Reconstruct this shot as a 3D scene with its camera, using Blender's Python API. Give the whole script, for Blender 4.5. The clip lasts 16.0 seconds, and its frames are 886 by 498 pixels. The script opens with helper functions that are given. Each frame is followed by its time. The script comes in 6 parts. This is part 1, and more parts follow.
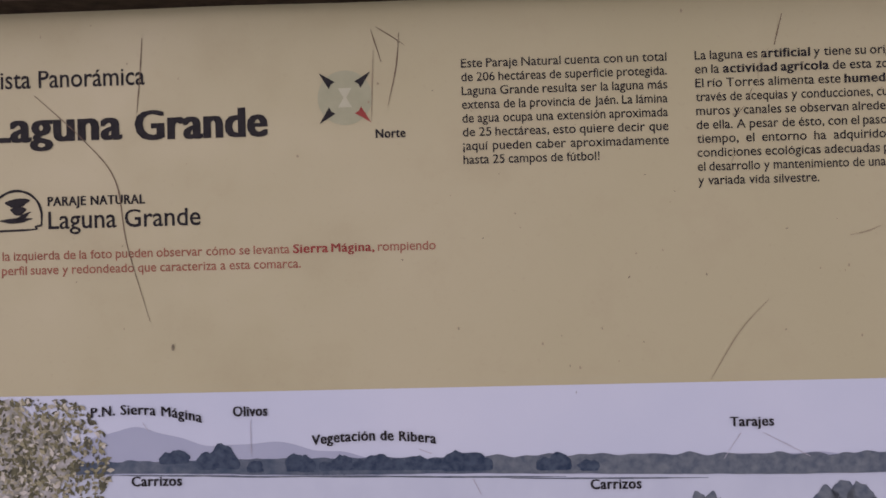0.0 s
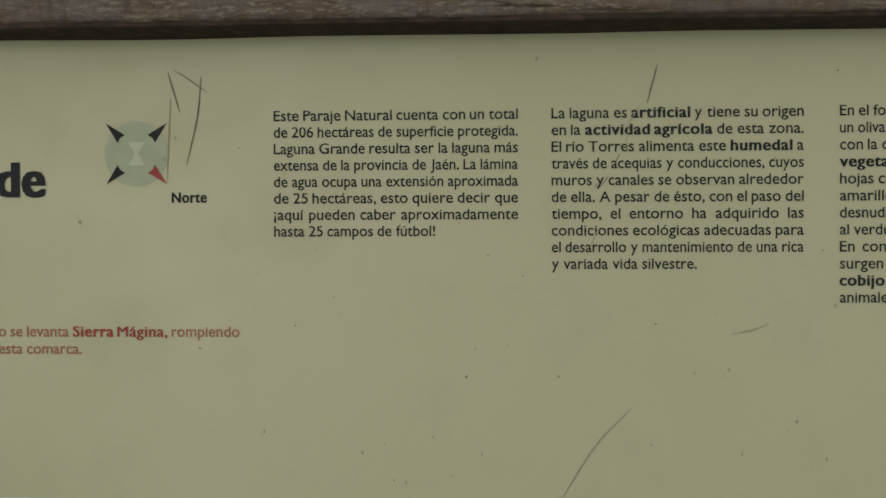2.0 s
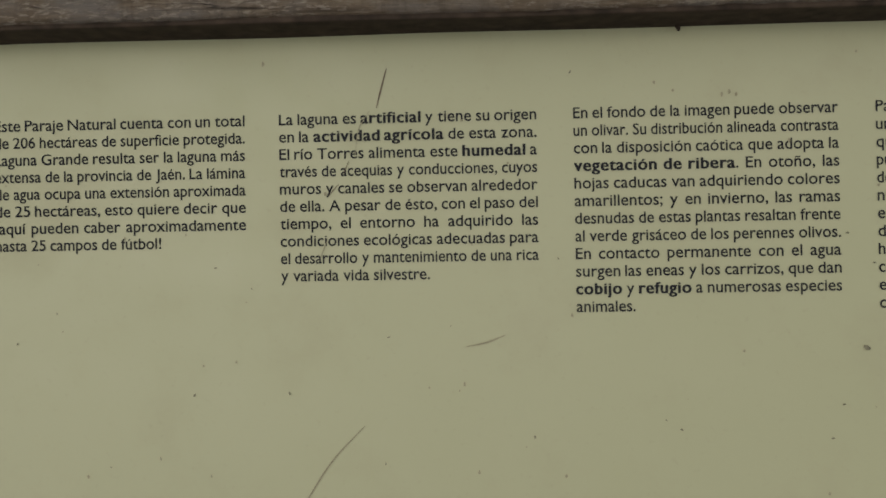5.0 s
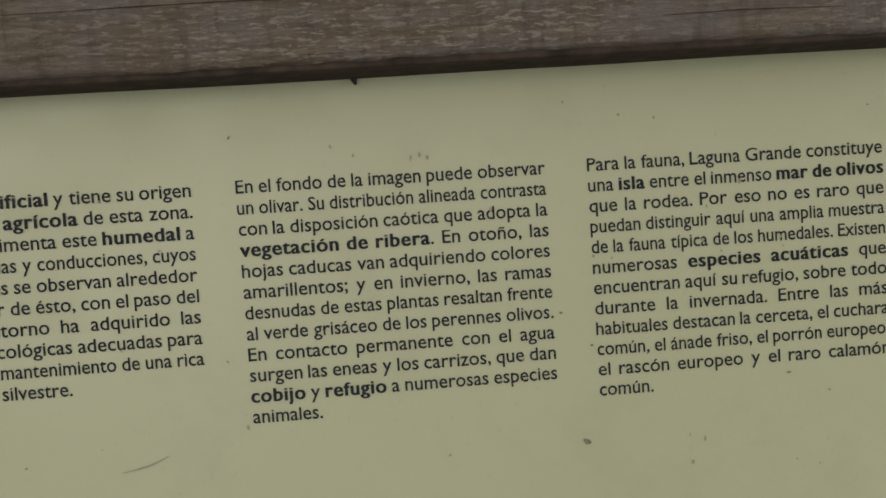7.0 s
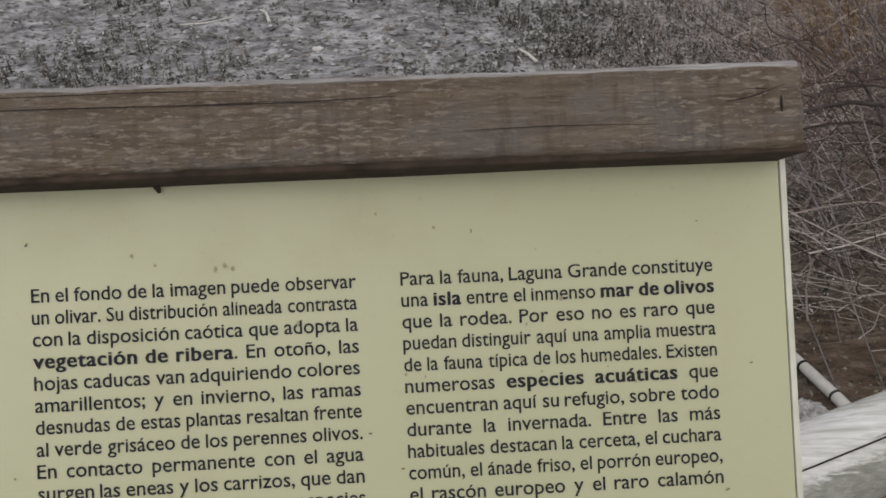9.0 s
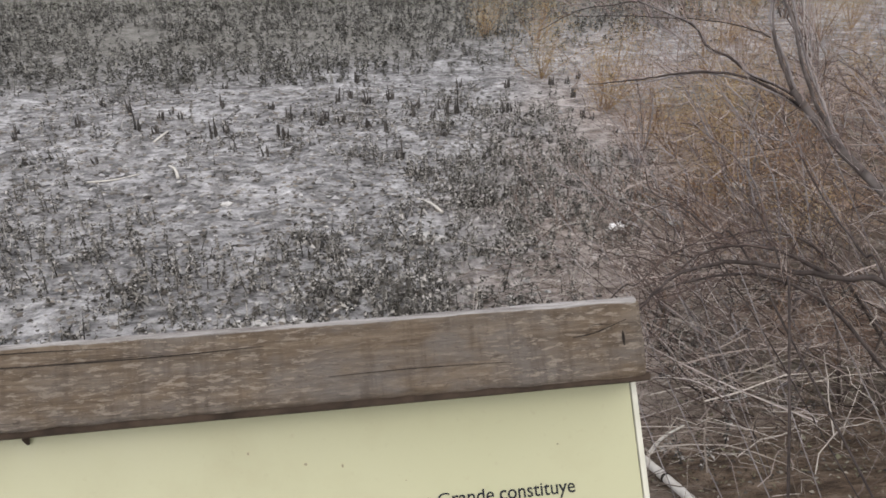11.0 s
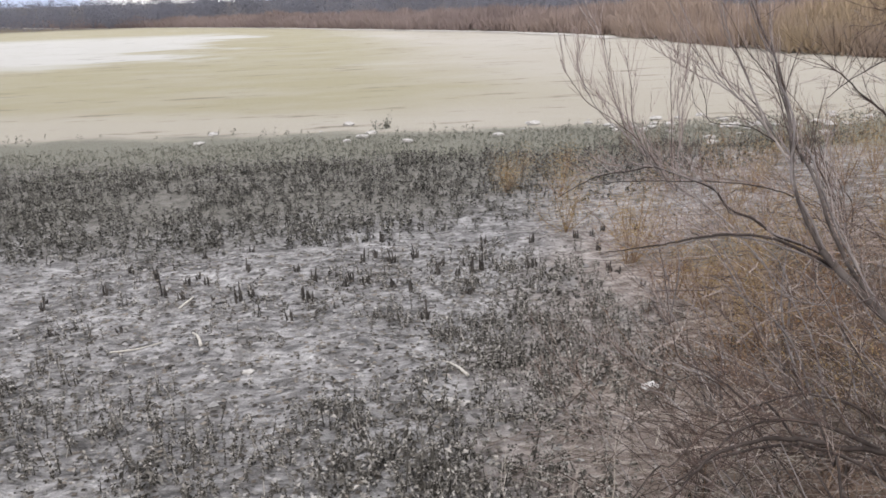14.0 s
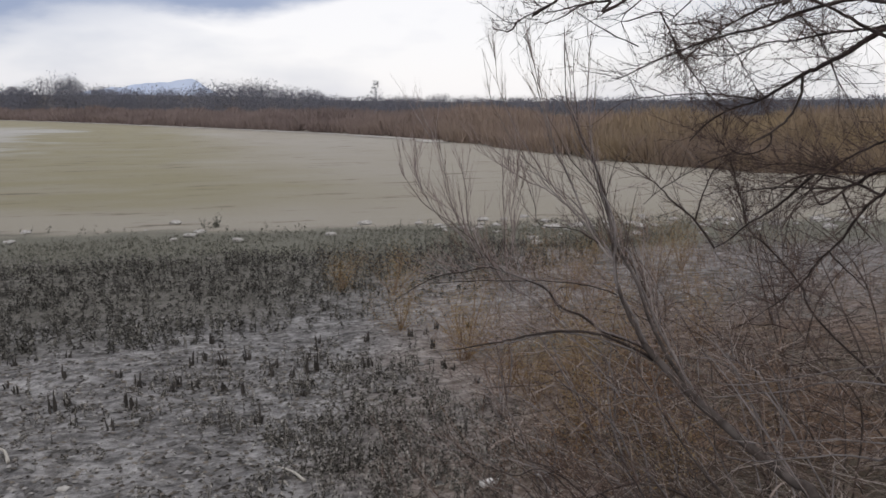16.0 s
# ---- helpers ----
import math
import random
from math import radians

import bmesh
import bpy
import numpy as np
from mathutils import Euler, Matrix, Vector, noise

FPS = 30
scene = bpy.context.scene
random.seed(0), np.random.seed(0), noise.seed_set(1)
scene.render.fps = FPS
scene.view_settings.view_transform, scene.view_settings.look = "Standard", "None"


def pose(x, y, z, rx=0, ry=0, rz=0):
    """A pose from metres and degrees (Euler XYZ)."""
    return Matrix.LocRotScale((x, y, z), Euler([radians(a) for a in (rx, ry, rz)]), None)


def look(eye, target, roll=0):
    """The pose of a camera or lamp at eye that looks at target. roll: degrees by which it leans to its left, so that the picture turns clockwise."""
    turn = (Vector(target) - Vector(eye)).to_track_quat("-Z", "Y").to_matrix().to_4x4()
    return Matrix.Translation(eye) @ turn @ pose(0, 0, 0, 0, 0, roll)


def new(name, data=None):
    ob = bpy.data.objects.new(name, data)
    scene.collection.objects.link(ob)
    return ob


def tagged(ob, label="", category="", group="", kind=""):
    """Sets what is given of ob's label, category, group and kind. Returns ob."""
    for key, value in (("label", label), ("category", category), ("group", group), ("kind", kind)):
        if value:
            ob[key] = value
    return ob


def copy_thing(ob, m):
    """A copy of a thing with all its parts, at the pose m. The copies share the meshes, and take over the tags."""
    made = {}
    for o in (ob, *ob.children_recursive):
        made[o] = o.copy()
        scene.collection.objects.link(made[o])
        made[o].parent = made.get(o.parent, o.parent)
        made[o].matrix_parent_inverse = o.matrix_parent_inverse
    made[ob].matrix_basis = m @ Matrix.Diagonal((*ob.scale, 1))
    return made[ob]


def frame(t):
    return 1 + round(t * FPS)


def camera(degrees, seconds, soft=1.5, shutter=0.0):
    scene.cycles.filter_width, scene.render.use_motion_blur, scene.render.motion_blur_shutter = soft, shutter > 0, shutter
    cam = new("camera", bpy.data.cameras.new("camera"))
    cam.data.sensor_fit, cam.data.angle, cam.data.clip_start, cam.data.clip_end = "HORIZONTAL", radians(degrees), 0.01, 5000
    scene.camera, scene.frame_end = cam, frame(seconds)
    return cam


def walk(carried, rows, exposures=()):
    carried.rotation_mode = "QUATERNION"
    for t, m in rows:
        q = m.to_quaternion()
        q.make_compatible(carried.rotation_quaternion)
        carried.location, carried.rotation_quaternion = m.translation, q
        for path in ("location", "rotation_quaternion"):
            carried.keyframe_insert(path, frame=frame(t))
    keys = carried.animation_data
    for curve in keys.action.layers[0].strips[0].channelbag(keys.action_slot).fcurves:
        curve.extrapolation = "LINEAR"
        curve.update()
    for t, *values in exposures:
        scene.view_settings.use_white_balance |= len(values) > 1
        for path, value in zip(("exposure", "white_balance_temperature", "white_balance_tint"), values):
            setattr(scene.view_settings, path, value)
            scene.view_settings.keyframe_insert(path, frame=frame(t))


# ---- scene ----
# ---------------------------------------------------------------- camera
cam = camera(53.97, 16.0, soft=1.65)
PATH = [
    (0.0, pose(0.010, -1.057, 1.801, 55.38, 2.40, 0.76)),
    (0.5, pose(0.054, -0.997, 1.772, 56.23, 2.21, 0.41)),
    (1.0, pose(0.107, -0.934, 1.756, 56.46, 2.12, 0.57)),
    (1.5, pose(0.160, -0.871, 1.770, 55.18, 1.80, 0.87)),
    (2.0, pose(0.230, -0.836, 1.787, 54.22, 1.83, 2.26)),
    (2.5, pose(0.298, -0.822, 1.794, 53.82, 2.32, 3.97)),
    (3.0, pose(0.328, -0.815, 1.789, 54.12, 2.00, 3.93)),
    (3.2, pose(0.339, -0.813, 1.786, 54.34, 1.84, 3.92)),
    (5.3, pose(0.527, -0.797, 1.750, 55.37, 2.62, 0.42)),
    (5.5, pose(0.543, -0.780, 1.756, 54.72, 2.90, -0.31)),
    (6.0, pose(0.598, -0.726, 1.769, 52.94, 2.87, -1.55)),
    (6.5, pose(0.634, -0.677, 1.751, 53.69, 1.11, -4.96)),
    (7.0, pose(0.724, -0.620, 1.767, 51.93, 0.98, -5.15)),
    (7.5, pose(0.787, -0.594, 1.761, 52.72, 0.30, -5.29)),
    (8.0, pose(0.833, -0.578, 1.771, 52.92, -0.17, -5.02)),
    (8.5, pose(0.872, -0.585, 1.775, 54.39, 0.37, -3.98)),
    (9.0, pose(0.898, -0.584, 1.783, 56.03, 0.58, -3.79)),
    (9.5, pose(0.919, -0.589, 1.808, 58.14, 0.03, -4.25)),
    (10.0, pose(0.927, -0.588, 1.831, 60.18, -0.66, -6.09)),
    (10.2, pose(0.930, -0.589, 1.842, 61.03, -0.70, -6.97)),
    (12.3, pose(0.964, -0.545, 1.903, 70.35, 0.44, -10.44)),
    (12.5, pose(0.967, -0.541, 1.904, 71.02, 0.60, -10.09)),
    (13.0, pose(0.971, -0.527, 1.911, 72.32, 1.01, -9.21)),
    (13.5, pose(0.989, -0.502, 1.916, 73.30, 1.52, -8.19)),
    (14.0, pose(1.003, -0.471, 1.916, 74.42, 1.87, -7.94)),
    (14.5, pose(0.998, -0.444, 1.915, 75.98, 1.02, -10.62)),
    (15.0, pose(0.993, -0.437, 1.922, 77.53, 0.30, -14.34)),
    (15.5, pose(0.991, -0.449, 1.917, 79.18, -0.09, -17.33)),
    (16.0, pose(0.969, -0.482, 1.925, 80.74, -0.01, -18.87)),
]
EXPOSURES = [(0.0, -0.52, 6900, 38), (0.5, -0.56, 6700, 20), (1.0, -0.59, 6720, 12), (1.5, -0.59, 6720, 8), (3.0, -0.55, 6760, 6), (5.5, -0.42, 6720, 8), (7.0, -0.38, 6640, 8), (8.0, -0.14, 6560, 9), (8.5, -0.12, 6540, 11), (10.2, 0.37, 6520, 12),
             (12.5, 0.76, 6560, 13), (13.0, 0.58, 6560, 13), (13.5, 0.63, 6560, 13), (14.0, 0.57, 6560, 13), (14.5, 0.42, 6560, 13), (15.0, -0.02, 6540, 13), (15.5, -0.21, 6540, 13), (16.0, -0.53, 6540, 13)]
walk(cam, PATH, EXPOSURES)
# ---------------------------------------------------------------- light: a bright, thinly clouded winter sky
SUN_EL, SUN_AZ = radians(38), radians(205)
world = bpy.data.worlds.new("cloudy_sky")
scene.world = world
world.use_nodes = True
wt = world.node_tree
wt.nodes.clear()
w_out = wt.nodes.new("ShaderNodeOutputWorld")
w_bg = wt.nodes.new("ShaderNodeBackground")
w_sky = wt.nodes.new("ShaderNodeTexSky")
w_sky.sky_type, w_sky.sun_disc = "NISHITA", False
w_sky.sun_elevation, w_sky.sun_rotation = SUN_EL, SUN_AZ
w_gain = wt.nodes.new("ShaderNodeVectorMath")
w_gain.operation = "SCALE"
w_gain.inputs["Scale"].default_value = 0.10
w_co = wt.nodes.new("ShaderNodeTexCoord")
w_map = wt.nodes.new("ShaderNodeMapping")
w_map.inputs["Scale"].default_value = (1.0, 1.0, 3.2)
w_map.inputs["Location"].default_value = (0.62, 0.1, 0.35)
w_noise = wt.nodes.new("ShaderNodeTexNoise")
w_noise.inputs["Scale"].default_value = 2.3
w_noise.inputs["Detail"].default_value = 7.0
w_noise.inputs["Roughness"].default_value = 0.52
w_ramp = wt.nodes.new("ShaderNodeValToRGB")
w_ramp.color_ramp.elements[0].position = 0.34
w_ramp.color_ramp.elements[0].color = (1.05, 1.10, 1.22, 1)
w_ramp.color_ramp.elements[1].position = 0.53
w_ramp.color_ramp.elements[1].color = (1.55, 1.55, 1.56, 1)
w_mix = wt.nodes.new("ShaderNodeMix")
w_mix.data_type = "RGBA"
w_mix.inputs[0].default_value = 0.82
wt.links.new(w_co.outputs["Generated"], w_map.inputs["Vector"])
wt.links.new(w_map.outputs[0], w_noise.inputs["Vector"])
wt.links.new(w_noise.outputs[0], w_ramp.inputs[0])
wt.links.new(w_sky.outputs[0], w_gain.inputs[0])
wt.links.new(w_gain.outputs[0], w_mix.inputs[6])
# a grey-blue bank of cloud drawn over the western half
w_sep = wt.nodes.new("ShaderNodeSeparateXYZ")
wt.links.new(w_co.outputs["Generated"], w_sep.inputs[0])


def w_math(op, a, b):
    n = wt.nodes.new("ShaderNodeMath")
    n.operation = op
    for k, q in enumerate((a, b)):
        if isinstance(q, bpy.types.NodeSocket):
            wt.links.new(q, n.inputs[k])
        else:
            n.inputs[k].default_value = q
    return n.outputs[0]


w_side = w_math("ADD", w_math("SUBTRACT", w_sep.outputs[2], w_math("MULTIPLY", w_sep.outputs[0], 0.30)), w_math("MULTIPLY", w_math("SUBTRACT", w_noise.outputs[0], 0.5), 0.26))
w_bank = wt.nodes.new("ShaderNodeMapRange")
w_bank.interpolation_type = "SMOOTHSTEP"
for k, q in enumerate((w_side, 0.070, 0.110, 0.0, 1.0)):
    if k:
        w_bank.inputs[k].default_value = q
    else:
        wt.links.new(q, w_bank.inputs[0])
w_grey = wt.nodes.new("ShaderNodeMix")
w_grey.data_type = "RGBA"
w_grey.inputs[7].default_value = (0.50, 0.60, 0.86, 1)
w_low = wt.nodes.new("ShaderNodeMapRange")
for k, q in enumerate((0.0, 0.16, 0.34, 1.0, 0.12)):
    w_low.inputs[k].default_value = q
wt.links.new(w_sep.outputs[2], w_low.inputs[0])
wt.links.new(w_math("MULTIPLY", w_bank.outputs[0], w_low.outputs[0]), w_grey.inputs[0])
wt.links.new(w_ramp.outputs[0], w_grey.inputs[6])
wt.links.new(w_grey.outputs[2], w_mix.inputs[7])
wt.links.new(w_mix.outputs[2], w_bg.inputs["Color"])
w_bg.inputs["Strength"].default_value = 1.0
wt.links.new(w_bg.outputs[0], w_out.inputs["Surface"])

sun_data = bpy.data.lights.new("sun", "SUN")
sun_data.energy, sun_data.angle, sun_data.color = 0.9, radians(25), (1.0, 0.96, 0.9)
sun = new("sun", sun_data)
sun.matrix_world = look((math.sin(SUN_AZ) * math.cos(SUN_EL) * 50, math.cos(SUN_AZ) * math.cos(SUN_EL) * 50, math.sin(SUN_EL) * 50), (0, 0, 0))


# ---------------------------------------------------------------- materials
class Shader:
    """A small wrapper to write node materials line by line."""

    def __init__(self, name, rough=0.8, metal=0.0, spec=0.5):
        self.mat = bpy.data.materials.new(name)
        self.mat.use_nodes = True
        self.tree = self.mat.node_tree
        self.bsdf = self.tree.nodes["Principled BSDF"]
        self.bsdf.inputs["Roughness"].default_value = rough
        self.bsdf.inputs["Metallic"].default_value = metal
        self.bsdf.inputs["Specular IOR Level"].default_value = spec

    def node(self, kind, **values):
        n = self.tree.nodes.new("ShaderNode" + kind)
        for key, value in values.items():
            self.put(n.inputs[key.replace("_", " ")], value)
        return n

    def put(self, socket, value):
        if isinstance(value, bpy.types.NodeSocket):
            self.tree.links.new(value, socket)
        elif isinstance(value, tuple) and len(value) == 3 and socket.type == "RGBA":
            socket.default_value = (*value, 1)
        else:
            socket.default_value = value

    def place(self, scale=(1, 1, 1), turn=(0, 0, 0)):
        co = self.node("TexCoord")
        m = self.node("Mapping", Vector=co.outputs["Object"])
        m.inputs["Scale"].default_value = scale
        m.inputs["Rotation"].default_value = turn
        return m.outputs[0]

    def noise(self, where, scale, detail=4.0, rough=0.55, distort=0.0):
        return self.node("TexNoise", Vector=where, Scale=scale, Detail=detail, Roughness=rough, Distortion=distort).outputs[0]

    def ramp(self, fac, *stops):
        n = self.node("ValToRGB", Fac=fac)
        ramp = n.color_ramp
        while len(ramp.elements) < len(stops):
            ramp.elements.new(0.5)
        for e, (p, c) in zip(ramp.elements, stops):
            e.position = p
            e.color = (*c, 1) if isinstance(c, tuple) else (c, c, c, 1)
        return n.outputs[0]

    def mix(self, fac, a, b, mode="MIX"):
        n = self.tree.nodes.new("ShaderNodeMix")
        n.data_type, n.blend_type = "RGBA", mode
        self.put(n.inputs[0], fac)
        self.put(n.inputs[6], a)
        self.put(n.inputs[7], b)
        return n.outputs[2]

    def math(self, op, a, b=0.0):
        n = self.tree.nodes.new("ShaderNodeMath")
        n.operation = op
        self.put(n.inputs[0], a)
        self.put(n.inputs[1], b)
        return n.outputs[0]

    def span(self, value, lo, hi, a=0.0, b=1.0):
        n = self.tree.nodes.new("ShaderNodeMapRange")
        n.interpolation_type = "SMOOTHSTEP"
        for k, q in enumerate((value, lo, hi, a, b)):
            self.put(n.inputs[k], q)
        return n.outputs[0]

    def color(self, c):
        self.put(self.bsdf.inputs["Base Color"], c)
        return self

    def rough(self, r):
        self.put(self.bsdf.inputs["Roughness"], r)
        return self

    def bump(self, height, strength=0.4, distance=0.01):
        b = self.node("Bump", Height=height, Strength=strength, Distance=distance)
        self.put(self.bsdf.inputs["Normal"], b.outputs[0])
        return self

    def island(self):
        return self.node("NewGeometry").outputs["Random Per Island"]

    def each(self):
        return self.node("ObjectInfo").outputs["Random"]


def plain(name, a, b, scale=30.0, rough=0.7, bump=0.0):
    s = Shader(name, rough, spec=0.2)
    co = s.place()
    n = s.noise(co, scale)
    s.color(s.ramp(n, (0.3, a), (0.7, b)))
    if bump:
        s.bump(n, bump, 0.003)
    return s.mat


def varied(name, stops, rough=0.85, grain=60.0):
    """Colour that differs from piece to piece of one joined mesh, with a fine grain."""
    s = Shader(name, rough, spec=0.25)
    c = s.ramp(s.island(), *stops)
    n = s.noise(s.place(), grain, 3.0)
    s.color(s.mix(0.5, c, s.ramp(n, (0.3, 0.35), (0.75, 1.0)), "MULTIPLY"))
    return s.mat


def make_panel():
    s = Shader("cream_panel_laminate", 0.42, spec=0.4)
    co = s.place()
    big = s.noise(co, 2.2, 3.0)
    fine = s.noise(co, 160.0, 3.0)
    dirt = s.noise(co, 9.0, 6.0, 0.65)
    c = s.ramp(big, (0.3, (0.320, 0.314, 0.178)), (0.7, (0.352, 0.342, 0.207)))
    c = s.mix(s.ramp(dirt, (0.52, 0.0), (0.78, 0.32)), c, (0.285, 0.255, 0.155))
    c = s.mix(s.ramp(fine, (0.62, 0.0), (0.8, 0.22)), c, (0.25, 0.225, 0.135))
    s.color(c).rough(s.ramp(dirt, (0.3, 0.36), (0.75, 0.6))).bump(fine, 0.06, 0.0006)
    return s.mat


def make_beam():
    s = Shader("weathered_brown_timber", 0.9, spec=0.2)
    grain = s.noise(s.place((2.4, 30.0, 30.0)), 5.0, 8.0, 0.66, 0.5)
    fibre = s.noise(s.place((6.0, 120.0, 120.0)), 6.0, 4.0, 0.6)
    patch = s.noise(s.place((4.0, 7.0, 7.0)), 3.5, 6.0, 0.65)
    weather = s.noise(s.place((3.0, 3.0, 3.0)), 2.4, 4.0)
    flake = s.noise(s.place((26.0, 105.0, 105.0)), 3.0, 5.0, 0.7, 0.3)
    drip = s.noise(s.place((42.0, 5.0, 5.0)), 2.2, 4.0, 0.65)
    vein = s.noise(s.place((1.1, 26.0, 26.0)), 1.5, 4.0, 0.5, 0.15)
    gap = s.math("ABSOLUTE", s.math("SUBTRACT", vein, 0.5))
    split = s.math("MULTIPLY", s.span(gap, 0.001, 0.006, 1.0, 0.0), s.span(weather, 0.50, 0.60))
    c = s.ramp(grain, (0.28, (0.074, 0.054, 0.036)), (0.5, (0.140, 0.104, 0.070)), (0.72, (0.205, 0.16, 0.114)))
    c = s.mix(s.ramp(patch, (0.42, 0.0), (0.62, 0.7)), c, (0.150, 0.133, 0.117))
    c = s.mix(s.ramp(drip, (0.50, 0.0), (0.66, 0.38)), c, (0.055, 0.042, 0.030))
    rag = s.noise(s.place((40.0, 130.0, 130.0)), 2.0, 6.0, 0.8, 0.6)
    tan = s.math("MULTIPLY", s.span(flake, 0.53, 0.60, 0.0, 0.75), s.span(weather, 0.34, 0.56, 0.3, 1.0))
    pit = s.span(rag, 0.34, 0.44, 0.5, 0.0)
    c = s.mix(tan, c, (0.275, 0.228, 0.178))
    c = s.mix(pit, c, (0.036, 0.025, 0.017))
    c = s.mix(s.math("MULTIPLY", split, 0.6), c, (0.012, 0.008, 0.006))
    # Faces that turn upward are mixed to a paler grey.
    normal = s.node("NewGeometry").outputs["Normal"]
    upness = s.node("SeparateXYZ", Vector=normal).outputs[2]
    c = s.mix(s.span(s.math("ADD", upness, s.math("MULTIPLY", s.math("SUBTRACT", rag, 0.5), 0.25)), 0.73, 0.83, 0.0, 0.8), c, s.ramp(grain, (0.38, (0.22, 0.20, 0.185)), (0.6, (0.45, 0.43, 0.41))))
    h = s.math("SUBTRACT", s.math("ADD", s.math("MULTIPLY", fibre, 0.5), s.math("MULTIPLY", grain, 0.6)), split)
    h = s.math("ADD", h, s.math("MULTIPLY", rag, 0.9))
    s.color(c).bump(h, 0.9, 0.005)
    return s.mat


def make_rail():
    s = Shader("bleached_log_shaded_below", 0.85, spec=0.25)
    long = s.place((2.0, 40.0, 40.0))
    grain = s.noise(long, 3.0, 6.0, 0.6, 0.8)
    fine = s.noise(s.place((5.0, 160.0, 160.0)), 4.0, 4.0)
    c = s.ramp(grain, (0.3, (0.34, 0.325, 0.29)), (0.55, (0.53, 0.515, 0.48)), (0.75, (0.64, 0.625, 0.595)))
    algae = s.noise(s.place((3.0, 6.0, 6.0)), 2.0, 4.0)
    c = s.mix(s.ramp(algae, (0.45, 0.0), (0.7, 0.4)), c, (0.20, 0.195, 0.13))
    c = s.mix(s.ramp(fine, (0.3, 0.45), (0.42, 0.0)), c, (0.2, 0.185, 0.165))
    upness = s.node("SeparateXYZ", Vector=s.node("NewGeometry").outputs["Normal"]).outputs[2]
    # Underside shade is painted in by the normal, over the bleached, algae-stained wood.
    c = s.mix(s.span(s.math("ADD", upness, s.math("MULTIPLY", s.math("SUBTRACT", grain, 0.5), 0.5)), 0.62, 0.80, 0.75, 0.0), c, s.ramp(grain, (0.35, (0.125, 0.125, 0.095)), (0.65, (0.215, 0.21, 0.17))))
    s.color(c).bump(s.math("ADD", grain, fine), 0.45, 0.003)
    return s.mat


def make_bark(name, a, b, c2, scale=60.0):
    s = Shader(name, 0.85, spec=0.25)
    n = s.noise(s.place((1, 1, 0.35)), scale, 5.0, 0.6)
    m = s.noise(s.place(), 7.0, 3.0)
    c = s.ramp(n, (0.3, a), (0.7, b))
    c = s.mix(s.ramp(m, (0.45, 0.0), (0.65, 0.6)), c, c2)
    s.color(c).bump(n, 0.5, 0.003)
    return s.mat


